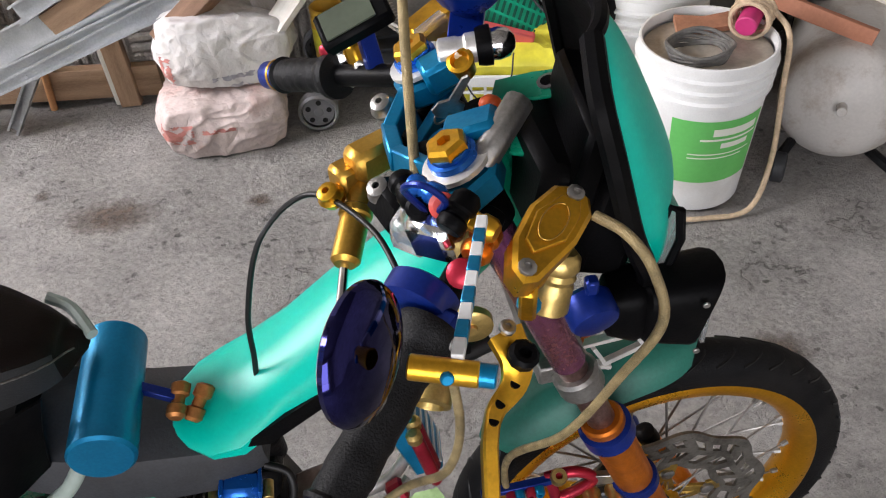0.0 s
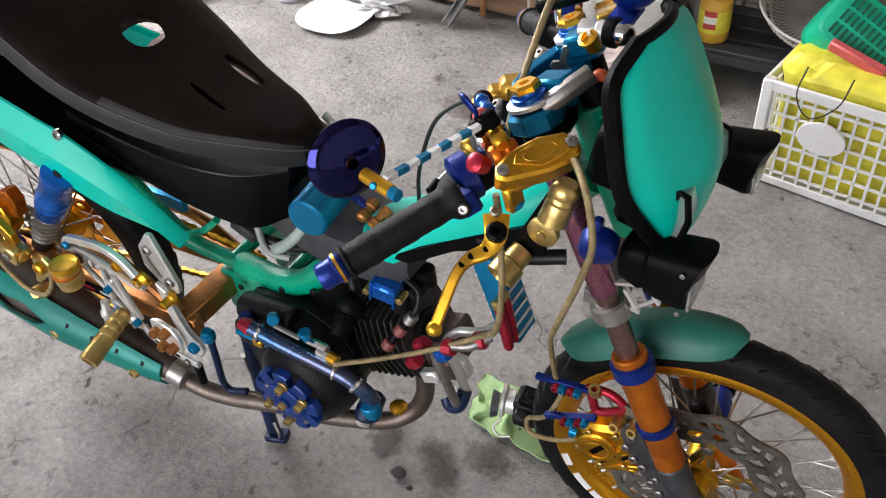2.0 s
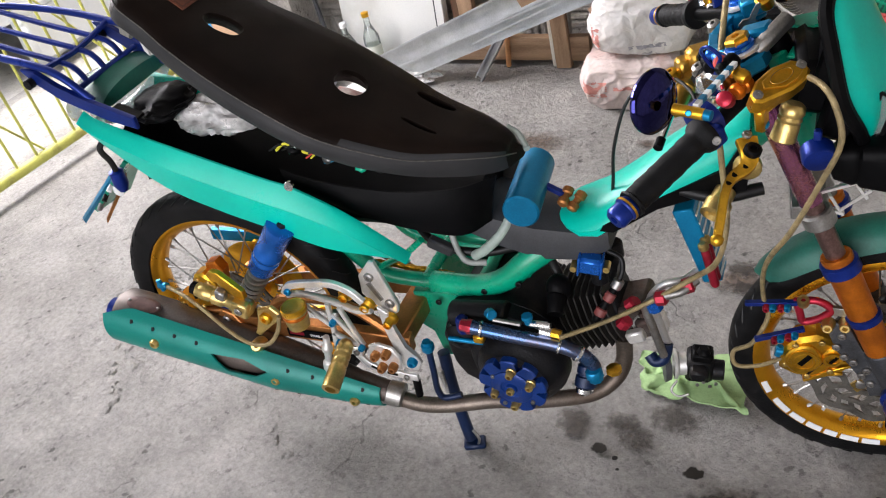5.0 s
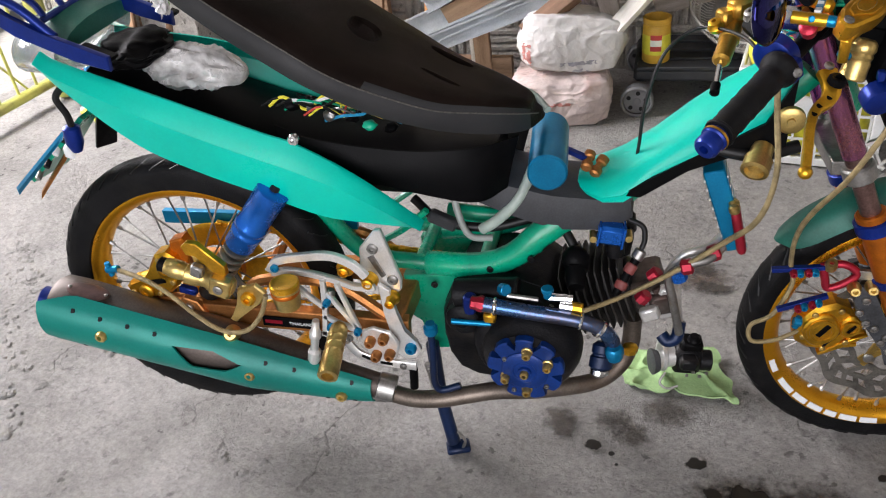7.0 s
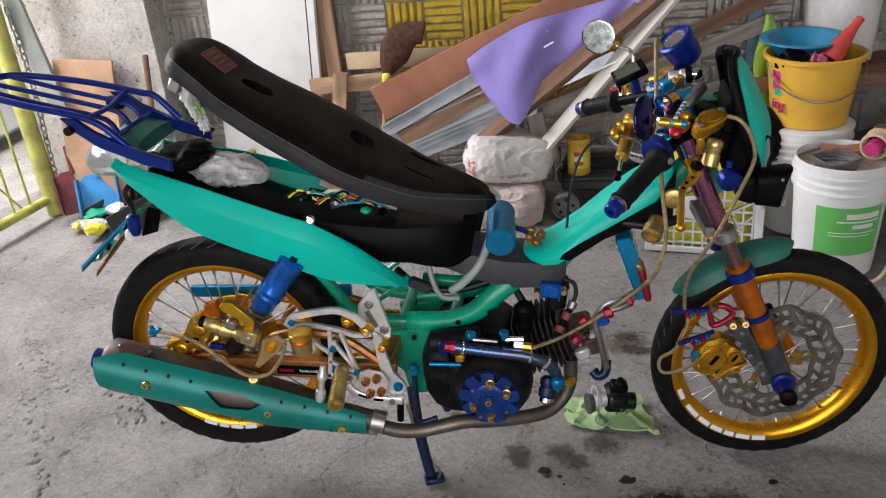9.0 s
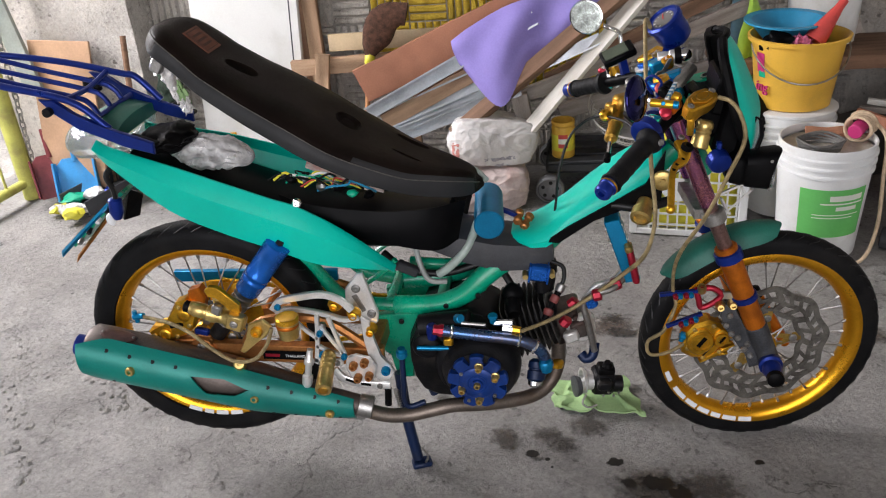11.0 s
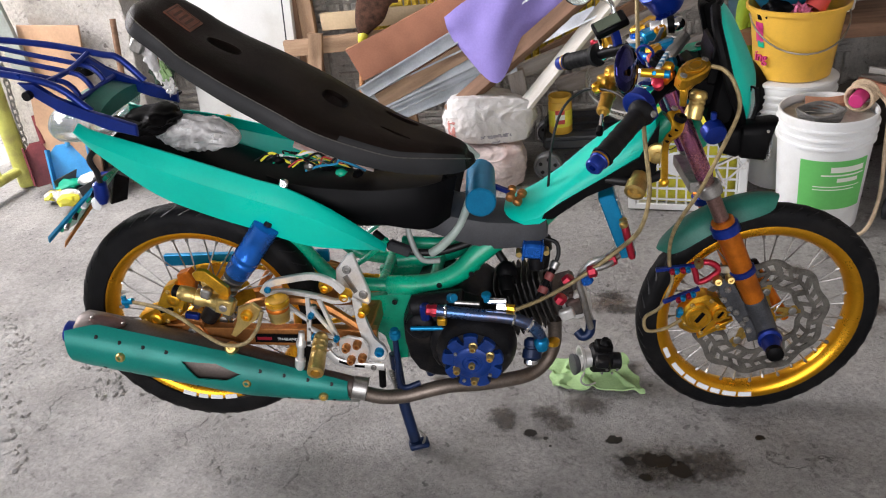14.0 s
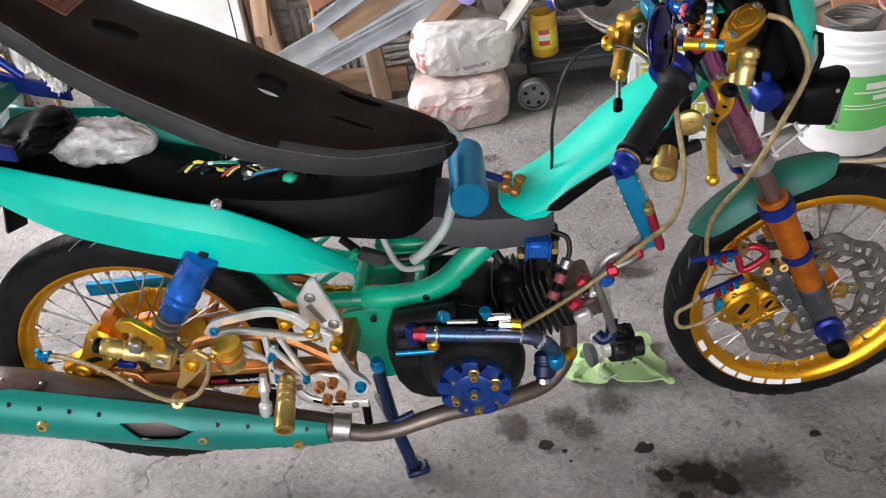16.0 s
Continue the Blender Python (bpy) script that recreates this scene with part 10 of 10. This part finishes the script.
for s in (-1, 1):
    for k in range(11):
        bm = B()
        mbox(bm, cm @ Matrix.Translation((-CW / 2 + CW * (k + 1) / 12, s * (CD / 2 - 0.004), CH / 2)), (0.006, 0.006, CH - 0.03), 0)
        part("lattice_bar", bm, WHITE, crate)
    for k in range(6):
        bm = B()
        mbox(bm, cm @ Matrix.Translation((0, s * (CD / 2 - 0.004), CH * (k + 1) / 7)), (CW - 0.04, 0.006, 0.006), 0)
        part("lattice_bar", bm, WHITE, crate)
        bm = B()
        mbox(bm, cm @ Matrix.Translation((s * (CW / 2 - 0.004), 0, CH * (k + 1) / 7)), (0.006, CD - 0.04, 0.006), 0)
        part("lattice_bar", bm, WHITE, crate)
    for k in range(7):
        bm = B()
        mbox(bm, cm @ Matrix.Translation((s * (CW / 2 - 0.004), -CD / 2 + CD * (k + 1) / 8, CH / 2)), (0.006, 0.006, CH - 0.03), 0)
        part("lattice_bar", bm, WHITE, crate)
bm = B()
plate(bm, [(0.055 * math.cos(2 * math.pi * k / 28), 0.040 * math.sin(2 * math.pi * k / 28)) for k in range(28)], cm @ Matrix.Translation((-0.03, -CD / 2 - 0.004, CH * 0.62)) @ XZ, 0.008, 0.001)
part("crate_badge", bm, WHITE, crate, "plain oval badge")
bm = B()
for a in range(1):
    n1 = 84
    rgs = []
    for z, f in ((0.02, 0.90), (0.06, 0.92), (0.10, 0.93), (0.14, 0.92), (0.18, 0.94), (0.22, 0.93), (0.25, 0.95), (0.268, 0.97), (0.280, 1.0), (0.290, 1.02), (0.300, 0.98), (0.308, 0.92), (0.314, 0.80), (0.318, 0.66), (0.320, 0.48), (0.320, 0.28), (0.318, 0.10)):
        ring_ = []
        for k in range(n1):
            t = 2 * math.pi * k / n1
            x = (CW / 2 - 0.015) * f * math.copysign(abs(math.cos(t)) ** 0.4, math.cos(t))
            y = (CD / 2 - 0.015) * f * math.copysign(abs(math.sin(t)) ** 0.4, math.sin(t))
            q = Vector((x, y, z))
            fold = 0.5 - abs(noise.noise(q * 16)) * 1.6
            fine = 0.4 - abs(noise.noise(q * 38 + Vector((3, 1, 7)))) * 1.3
            up = max(0.0, (z - 0.24) / 0.1)
            j = (0.05 * fold + 0.03 * fine) * min(1.0, up + 0.25)
            ring_.append(cm @ Vector((x * (1 + 0.8 * j), y * (1 + 0.8 * j), z + 0.45 * j * min(1, up))))
        rgs.append(ring_)
    loft(bm, rgs)
single("yellow_bag", bm, LEMON, "bright yellow plastic bag filling the crate", "bag", angle=25)
bm = B()
tube(bm, [cm @ Vector((-0.10, -0.12, 0.325)), cm @ Vector((-0.10, -0.155, 0.27)), cm @ Vector((-0.06, -0.165, 0.23)), cm @ Vector((-0.01, -0.155, 0.27)), cm @ Vector((0.0, -0.12, 0.325))], 0.0018, 6, 6)
single("bag_string", bm, GREYPL, "thin dark string hanging over the crate side", "string")
bk = thing("green_basket", (1.26, 1.16, 0.3), "green slotted plastic basket tipped on the yellow bag", "basket")
gm = Matrix.Translation((1.235, 1.15, 0.365)) @ Euler((radians(38), radians(26), radians(-8))).to_matrix().to_4x4()
bm = B()
rgs = []
for z, f in ((0, 0.86), (0.006, 0.92), (0.09, 1.0), (0.092, 1.06), (0.098, 1.06), (0.096, 0.97), (0.012, 0.86)):
    rgs.append([gm @ Vector((0.125 * f * math.copysign(abs(math.cos(t)) ** 0.45, math.cos(t)), 0.075 * f * math.copysign(abs(math.sin(t)) ** 0.45, math.sin(t)), -z)) for t in [2 * math.pi * k / 36 for k in range(36)]])
loft(bm, rgs)
part("basket_shell", bm, MINT, bk)
# Darker green bars on the unbroken shell carry the shade of its slots.
SLOT = mat("slot_shadow_green", (0.0, 0.10, 0.06), 0.6)
for k in range(13):
    for s in (-1, 0, 1):
        bm = B()
        mbox(bm, gm @ Matrix.Translation((-0.085 + 0.014 * k, s * 0.036, 0.001)), (0.006, 0.028, 0.003), 0)
        part("basket_slot", bm, SLOT, bk)
bm = B()
box(bm, (1.215, 1.085, 0.345), (0.13, 0.02, 0.028), (15, 14, -12), 0.2)
single("red_case", bm, mat("coral_red_plastic", (0.60, 0.10, 0.10), 0.4, 0, 0.1, 10), "coral red flat case wedged in the crate", "case")
hl = thing("black_helmet", (1.36, 1.25, 0.3), "dusty black helmet shell lying on the crate", "helmet")
bm = B()
hm = Matrix.Translation((1.40, 1.225, 0.365)) @ Euler((radians(28), radians(24), radians(-10))).to_matrix().to_4x4()
rgs = []
for k in range(10):
    a = math.pi / 2 * k / 9.3
    rgs.append([hm @ Vector((0.128 * math.cos(a) * math.cos(t), 0.104 * math.cos(a) * math.sin(t), 0.105 * math.sin(a) - 0.03)) for t in [2 * math.pi * j / 32 for j in range(32)]])
inner = [[hm @ ((hm.inverted() @ p) * 0.93 - Vector((0, 0, 0.004))) for p in r] for r in rgs]
loft(bm, rgs[::-1] + inner)
part("shell", bm, BLACK, hl)
bm = B()
tube(bm, [hm @ Vector((0.130 * math.cos(t), 0.106 * math.sin(t), -0.03)) for t in [2 * math.pi * k / 40 for k in range(40)]], 0.005, 1, 8, smooth=False, closed=True)
part("rim_trim", bm, GREYPL, hl, "dusty grey rubber rim")
bm = B()
for f in (-1, 1):
    tube(bm, [hm @ Vector((0.131 * math.cos(t), 0.107 * math.sin(t), 0.012 + 0.010 * f)) for t in [math.pi * (0.6 + 0.8 * k / 16) for k in range(17)]], 0.003, 1, 6, smooth=False)
part("visor_seam", bm, GREYPL, hl)
bm = B()
plate(bm, [(-0.02, -0.012), (0.02, -0.012), (0.02, 0.012), (-0.02, 0.012)], hm @ Matrix.Translation((-0.11, -0.05, 0.025)) @ Euler((radians(40), radians(-50), 0)).to_matrix().to_4x4(), 0.003)
part("helmet_sticker", bm, WHITE, hl)

# fan guard basket
fan = thing("fan_guard", (1.12, 1.5, 0.15), "dusty round wire fan guard lying tilted on the trolley", "fan guard")
fm = Matrix.Translation((1.125, 1.47, 0.335)) @ Euler((radians(22), radians(-6), 0)).to_matrix().to_4x4()
FW = mat("dusty_wire", (0.50, 0.48, 0.45), 0.5, 0.3, 0.15, 12)
for r, z, th in ((0.215, 0.0, 0.004), (0.205, -0.035, 0.003), (0.19, -0.06, 0.003), (0.075, -0.085, 0.003)):
    bm = B()
    tube(bm, [fm @ Vector((r * math.cos(a), r * math.sin(a), z)) for a in [2 * math.pi * k / 56 for k in range(57)]], th, 1, 6, smooth=False, closed=True)
    part("guard_ring", bm, FW, fan)
for k in range(90):
    a = 2 * math.pi * k / 90
    bm = B()
    tube(bm, [fm @ Vector((rr * math.cos(a + da), rr * math.sin(a + da), z)) for rr, z, da in ((0.215, 0, 0), (0.207, -0.04, 0.0), (0.17, -0.068, 0.03), (0.06, -0.088, 0.09))], 0.0013, 1, 4, smooth=False)
    part("guard_wire", bm, FW, fan)
bm = B()
lathe(bm, fm @ Vector((0, 0, -0.095)), fm @ Vector((0, 0, 0.2)), [(0, 0.065), (0.006, 0.066), (0.010, 0.05), (0.010, 0.028), (0.0, 0.026)], 28)
part("guard_hub", bm, FW, fan)
bm = B()
lathe(bm, fm @ Vector((0, 0, -0.075)), fm @ Vector((0, 0, 0.2)), [(0, 0.185), (0.004, 0.19), (0.006, 0.10), (0.006, 0.02)], 32)
part("dust_pan", bm, mat("grey_dust_disc", (0.22, 0.21, 0.2), 0.7, 0, 0.2, 14), fan, "dusty grey disc behind the wires")

# air tank and right-hand clutter
tank = thing("air_tank", (1.95, 1.02, 0), "small grey enamelled air tank with rust spots on wheels", "air tank")
bm = B()
T0, T1 = Vector((1.915, 0.90, 0.165)), Vector((2.15, 1.35, 0.165))
Lt = (T1 - T0).length
prof = []
for k in range(9):
    a = math.pi / 2 * k / 8
    prof.append((0.075 * (1 - math.cos(a)), max(0.004, 0.135 * math.sin(a))))
prof += [(Lt - 0.075, 0.135), (Lt - 0.03, 0.11), (Lt, 0.01)]
lathe(bm, T0, T1, prof, 40)
part("vessel", bm, ENAMEL, tank)
bm = B()
cyl(bm, T0 + Vector((0.005, 0.015, 0.03)), T0 + Vector((-0.015, -0.022, 0.035)), 0.011, seg=10)
part("drain_plug", bm, ENAMEL, tank)
for x, y in ((1.805, 0.93), (2.06, 0.80)):
    bm = B()
    lathe(bm, (x, y, 0.035), (x + 0.03, y - 0.015, 0.035), [(0, 0.028), (0.004, 0.035), (0.026, 0.035), (0.03, 0.028)], 24)
    part("castor", bm, GREYPL, tank)
bm = B()
tube(bm, [(1.82, 0.935, 0.05), (1.86, 0.97, 0.07)], 0.012, 2, 8)
part("castor_bracket", bm, DARKMETAL, tank)
bm = B()
tube(bm, [(2.05, 0.82, 0.05), (2.02, 0.92, 0.06)], 0.012, 2, 8)
part("castor_bracket", bm, DARKMETAL, tank)
plank((1.76, 1.18, 0.36), (1.99, 0.98, 0.31), 0.035, 0.02, BROWNBOARD, "reddish wooden slat lying on the tank", up=(0, 1, 0))
bm = B()
box(bm, (2.10, 1.42, 0.36), (0.22, 0.18, 0.16), (0, 0, 20), 0.12)
cyl(bm, (1.97, 1.30, 0.36), (1.97, 1.30, 0.50), 0.03)
cyl(bm, (2.05, 1.36, 0.44), (2.05, 1.36, 0.52), 0.05)
single("compressor_motor", bm, mat("dusty_motor", (0.18, 0.165, 0.155), 0.6, 0.2, 0.25, 14, 0.3, 120), "dusty grey motor housing standing behind the tank", "motor")
for k in range(6):
    plank((1.80 + 0.03 * k, 1.35 + 0.02 * k, 0.29 + 0.02 * (k % 3)), (2.30, 1.05 + 0.06 * k, 0.30 + 0.025 * (k % 2)), 0.02, 0.015, GREYWOOD if k % 2 else PALEWOOD, "thin dusty stick on the scrap heap", up=(0, 1, 0), name="timber_stick", group="thin sticks")
for k, (x, y, z, s) in enumerate(((2.25, 1.5, 0.12, 0.16), (2.5, 1.2, 0.10, 0.15), (1.95, 1.6, 0.1, 0.16), (1.78, 1.42, 0.08, 0.12))):
    bm = B()
    box(bm, (x, y, z), (s * 1.6, s * 1.2, z * 2 - 0.004), (0, 0, 17 * k), 0.05)
    single("dark_box", bm, mat("dusty_dark_carton", (0.10, 0.085, 0.07), 0.8, 0, 0.2, 8), "dusty dark carton in the corner heap", "box", "dusty cartons", smooth=False)

# rag and carburettor on the floor
bm = B()
bmesh.ops.create_grid(bm, x_segments=64, y_segments=40, size=0.5)
for v in bm.verts:
    u, w_ = v.co.x + 0.5, v.co.y + 0.5
    a = Vector((0.805, 0.080, 0)).lerp(Vector((1.020, 0.055, 0)), u)
    b = Vector((0.785, 0.170, 0)).lerp(Vector((0.975, 0.205, 0)), u)
    p = a.lerp(b, w_) + Vector((0.02 * noise.noise(Vector((u * 5, w_ * 4, 1))), 0.022 * noise.noise(Vector((u * 5, w_ * 4, 8))), 0))
    q = Vector((u * 4.6 + 1.5 * w_, w_ * 3.2 - 0.8 * u, 2.0))
    fold = 0.022 * (0.45 - 1.5 * abs(noise.noise(q * 0.7))) + 0.006 * (0.5 - 1.4 * abs(noise.noise(q * 1.9)))
    p.z = 0.006 + max(0.0, fold) + 0.010 * math.exp(-((p.x - 0.92) ** 2 + (p.y - 0.12) ** 2) / 0.005)
    v.co = p
ret = bmesh.ops.extrude_face_region(bm, geom=bm.faces[:])
for v in ret["geom"]:
    if isinstance(v, bmesh.types.BMVert):
        v.co.z -= 0.004
single("rag", bm, RAG, "pale green crumpled rag on the floor", "rag", angle=70)
carb = thing("loose_carburettor", (0.890, 0.11, 0.03), "loose dark carburettor with an alloy mouth lying on the rag", "carburettor")
bm = B()
box(bm, (0.918, 0.118, 0.066), (0.052, 0.055, 0.060), (0, 6, 8), 0.14)
box(bm, (0.922, 0.084, 0.078), (0.034, 0.030, 0.026), (0, 6, 8), 0.2)
cyl(bm, (0.942, 0.118, 0.056), (0.966, 0.121, 0.054), 0.021)
part("body", bm, DARKMETAL, carb)
bm = B()
box(bm, (0.926, 0.112, 0.104), (0.040, 0.038, 0.020), (0, 6, 8), 0.2)
lathe(bm, (0.930, 0.108, 0.108), (0.930, 0.104, 0.14), [(0, 0.013), (0.010, 0.013), (0.013, 0.010), (0.020, 0.008)], 16)
part("top_cover", bm, BLACK, carb, "black plastic top cover")
bm = B()
lathe(bm, (0.892, 0.112, 0.070), (0.840, 0.096, 0.074), [(0, 0.024), (0.014, 0.024), (0.018, 0.031), (0.024, 0.032), (0.024, 0.026), (0.010, 0.020), (0.008, 0.002)], 28)
part("bell_mouth", bm, SILVER, carb, "bright alloy bell mouth")
bm = B()
lathe(bm, (0.864, 0.100, 0.060), (0.842, 0.092, 0.062), [(0, 0.022), (0.010, 0.026), (0.013, 0.026), (0.014, 0.018)], 24)
part("mouth_ring", bm, FOOT, carb)
for a in range(4):
    bm = B()
    bolt(bm, (0.920 + 0.012 * a, 0.078, 0.050 + 0.010 * (a % 2)), (0, -1, 0), 0.0035, 0.004)
    part("carburettor_screw", bm, STEEL, carb)
bm = B()
tube(bm, [(0.880, 0.080, 0.050), (0.870, 0.066, 0.035), (0.885, 0.060, 0.026), (0.905, 0.066, 0.030)], 0.0025, 4, 6)
part("drain_pipe", bm, STEEL, carb)

# crusts of old mortar along worn seams of the floor
rnd = random.Random(77)
bm = B()
for a, b, n in (((-0.95, 0.45), (-0.62, 0.15), 44), ((-0.62, 0.32), (-0.30, 0.03), 52), ((-0.75, 0.15), (-0.45, -0.20), 30), ((0.04, -0.19), (0.13, -0.26), 7)):
    for k in range(n):
        f = rnd.random()
        c = Vector((a[0] + (b[0] - a[0]) * f + rnd.gauss(0, 0.022), a[1] + (b[1] - a[1]) * f + rnd.gauss(0, 0.022), 0.0))
        r = rnd.uniform(0.003, 0.012) * (1.8 if rnd.random() < 0.15 else 1.0)
        m = 7
        top = [bm.verts.new(c + Vector((0.6 * r * math.cos(t) * rnd.uniform(0.7, 1.2), 0.6 * r * math.sin(t) * rnd.uniform(0.7, 1.2), rnd.uniform(0.0003, 0.0016)))) for t in [2 * math.pi * q / m for q in range(m)]]
        low = [bm.verts.new(c + Vector((r * math.cos(t) * rnd.uniform(0.8, 1.3), r * math.sin(t) * rnd.uniform(0.8, 1.3), -0.004))) for t in [2 * math.pi * q / m for q in range(m)]]
        ringfaces(bm, low, top)
        bm.faces.new(top)
single("mortar_crust", bm, CONCRETE, "crumbs of old mortar stuck to the concrete floor", "mortar", kind="stuff", smooth=False)

# oil marks
rnd = random.Random(12)


def stain_mat(name, col, rough, strength, lo=0.75, hi=1.35):
    """A stain that thins out towards its rim."""
    m = mat(name, col, rough, 0.0, 0.25, 40, 0.2, 90)
    nt = m.node_tree
    n, l = nt.nodes, nt.links
    tc = n["Texture Coordinate"]
    sub = n.new("ShaderNodeVectorMath")
    sub.operation = 'SUBTRACT'
    sub.inputs[1].default_value = (0.5, 0.5, 0.5)
    l.new(tc.outputs["Generated"], sub.inputs[0])
    flat = n.new("ShaderNodeVectorMath")
    flat.operation = 'MULTIPLY'
    flat.inputs[1].default_value = (2, 2, 0)
    l.new(sub.outputs[0], flat.inputs[0])
    ln = n.new("ShaderNodeVectorMath")
    ln.operation = 'LENGTH'
    l.new(flat.outputs[0], ln.inputs[0])
    nz_ = n.new("ShaderNodeTexNoise")
    nz_.inputs["Scale"].default_value = 55
    nz_.inputs["Detail"].default_value = 6
    l.new(tc.outputs["Object"], nz_.inputs["Vector"])
    ad = n.new("ShaderNodeMath")
    ad.operation = 'MULTIPLY_ADD'
    l.new(nz_.outputs["Fac"], ad.inputs[0])
    ad.inputs[1].default_value = 1.1
    l.new(ln.outputs["Value"], ad.inputs[2])
    mr = n.new("ShaderNodeMapRange")
    mr.inputs["From Min"].default_value = lo
    mr.inputs["From Max"].default_value = hi
    mr.inputs["To Min"].default_value = strength
    mr.inputs["To Max"].default_value = 0.0
    l.new(ad.outputs[0], mr.inputs["Value"])
    l.new(mr.outputs[0], n["Principled BSDF"].inputs["Alpha"])
    return m


def oilmark(x, y, r, label, stretch=1.0, material=None, z=0.0035):
    bm = B()
    n = 26
    c = bm.verts.new((x, y, z))
    off = rnd.uniform(0, 50)
    vs = []
    for k in range(n):
        a = 2 * math.pi * k / n
        rr = 1.25 * r * (1 + 0.45 * noise.noise(Vector((math.cos(a) * 1.6 + off, math.sin(a) * 1.6, 0))) + 0.25 * noise.noise(Vector((math.cos(a) * 5 + off, math.sin(a) * 5, 3))))
        vs.append(bm.verts.new((x + rr * stretch * math.cos(a), y + rr * math.sin(a), z - 0.0006)))
    for k in range(n):
        bm.faces.new((c, vs[k], vs[(k + 1) % n]))
    single("oil_stain", bm, material or OILM, label, "oil stain", "oil marks on the floor")


OILM = stain_mat("soaked_oil", (0.010, 0.008, 0.006), 0.4, 1.0, 1.08, 1.22)
DAMP = stain_mat("dried_oil_film", (0.07, 0.06, 0.05), 0.6, 0.75, 0.85, 1.25)
DAMP2 = stain_mat("old_brown_stain", (0.12, 0.09, 0.07), 0.7, 0.75)
for x, y, r, st, ma in ((0.755, -0.088, 0.015, 1.1, None), (1.252, -0.088, 0.010, 1.0, None), (0.945, -0.100, 0.017, 1.2, None), (1.03, -0.165, 0.030, 1.3, None), (1.07, -0.195, 0.026, 1.1, None), (0.965, -0.17, 0.016, 1.0, None), (1.00, -0.215, 0.014, 1.3, None), (0.70, -0.045, 0.035, 0.8, DAMP), (0.79, -0.10, 0.006, 1.0, None), (0.80, -0.125, 0.004, 1.0, None), (0.955, 0.46, 0.05, 1.5, DAMP2), (0.985, 0.43, 0.025, 1.8, DAMP), (1.02, -0.18, 0.075, 1.25, DAMP)):
    oilmark(x, y, r, "dark oil stain soaked into the concrete", st, ma, 0.0035 if ma is None else (0.0025 if ma is DAMP else 0.002))
for x, y, r, st in ((0.30, 1.02, 0.075, 1.7), (0.62, 1.03, 0.022, 1.4), (0.43, 0.45, 0.03, 1.3), (0.09, 1.12, 0.02, 1.3), (1.48, 0.62, 0.03, 1.2), (1.62, 0.42, 0.05, 1.4)):
    oilmark(x, y, r, "old brownish stain on the concrete", st, DAMP2, 0.002)
for x, y, r, st in ((0.682, -0.021, 0.045, 0.8), (0.823, -0.055, 0.03, 1.5), (0.877, 0.03, 0.05, 1.2), (0.78, -0.02, 0.03, 1.6), (1.13, -0.17, 0.06, 1.4), (0.955, 0.50, 0.035, 1.8)):
    oilmark(x, y, r, "brown oily smear on the concrete", st, DAMP, 0.0025)

# patterned blocks of the back wall
SQ = 0.152


def block_mesh(name, vertical, seed):
    rnd = random.Random(seed)
    bm = B()
    for k in range(5):
        w = SQ / 5
        c = -SQ / 2 + w * (k + 0.5)
        n = 4
        for seg in range(n):
            a = -SQ / 2 + 0.005 + (SQ - 0.01) * seg / n
            b = -SQ / 2 + 0.005 + (SQ - 0.01) * (seg + 1) / n
        h = [0.010 + rnd.uniform(-0.003, 0.003) for _ in range(6)]
        j = [rnd.uniform(-0.003, 0.003) for _ in range(6)]
        lo0, lo1, hi0, hi1 = [], [], [], []
        for q in range(6):
            s = -SQ / 2 + 0.004 + (SQ - 0.008) * q / 5
            for lst, o, d in ((lo0, -w * 0.44, 0), (hi0, -w * 0.22 + j[q], h[q]), (hi1, w * 0.22 + j[q], h[q]), (lo1, w * 0.44, 0)):
                p = (s, -d, c + o) if not vertical else (c + o, -d, s)
                lst.append(bm.verts.new(p))
        for q in range(5):
            for A_, B_ in ((lo0, hi0), (hi0, hi1), (hi1, lo1)):
                bm.faces.new((A_[q], A_[q + 1], B_[q + 1], B_[q]))
        for q in (0, 5):
            bm.faces.new((lo0[q], hi0[q], hi1[q], lo1[q]))
    me = bpy.data.meshes.new(name)
    bmesh.ops.recalc_face_normals(bm, faces=bm.faces)
    bm.to_mesh(me)
    bm.free()
    return me


BM = {(v, y): [block_mesh("block", v, s) for s in (1 + 10 * v, 2 + 10 * v, 3 + 10 * v)] for v in (0, 1) for y in (0, 1)}
for (v, y), L in BM.items():
    for me in L:
        me.materials.append(BLOCKYEL if y else BLOCK)
rnd = random.Random(21)
for i in range(19):
    for k in range(7):
        x, z = -0.92 + SQ * i, 0.08 + SQ * k
        yel = 1 if (0.06 < x < 1.05 and z > 0.42 - 0.1 * (x > 0.3)) else 0
        ob = new("block", rnd.choice(BM[((i + k) % 2, yel)]))
        ob.location = (x, WALL_Y + 0.008, z)
        ob.parent = wall_north
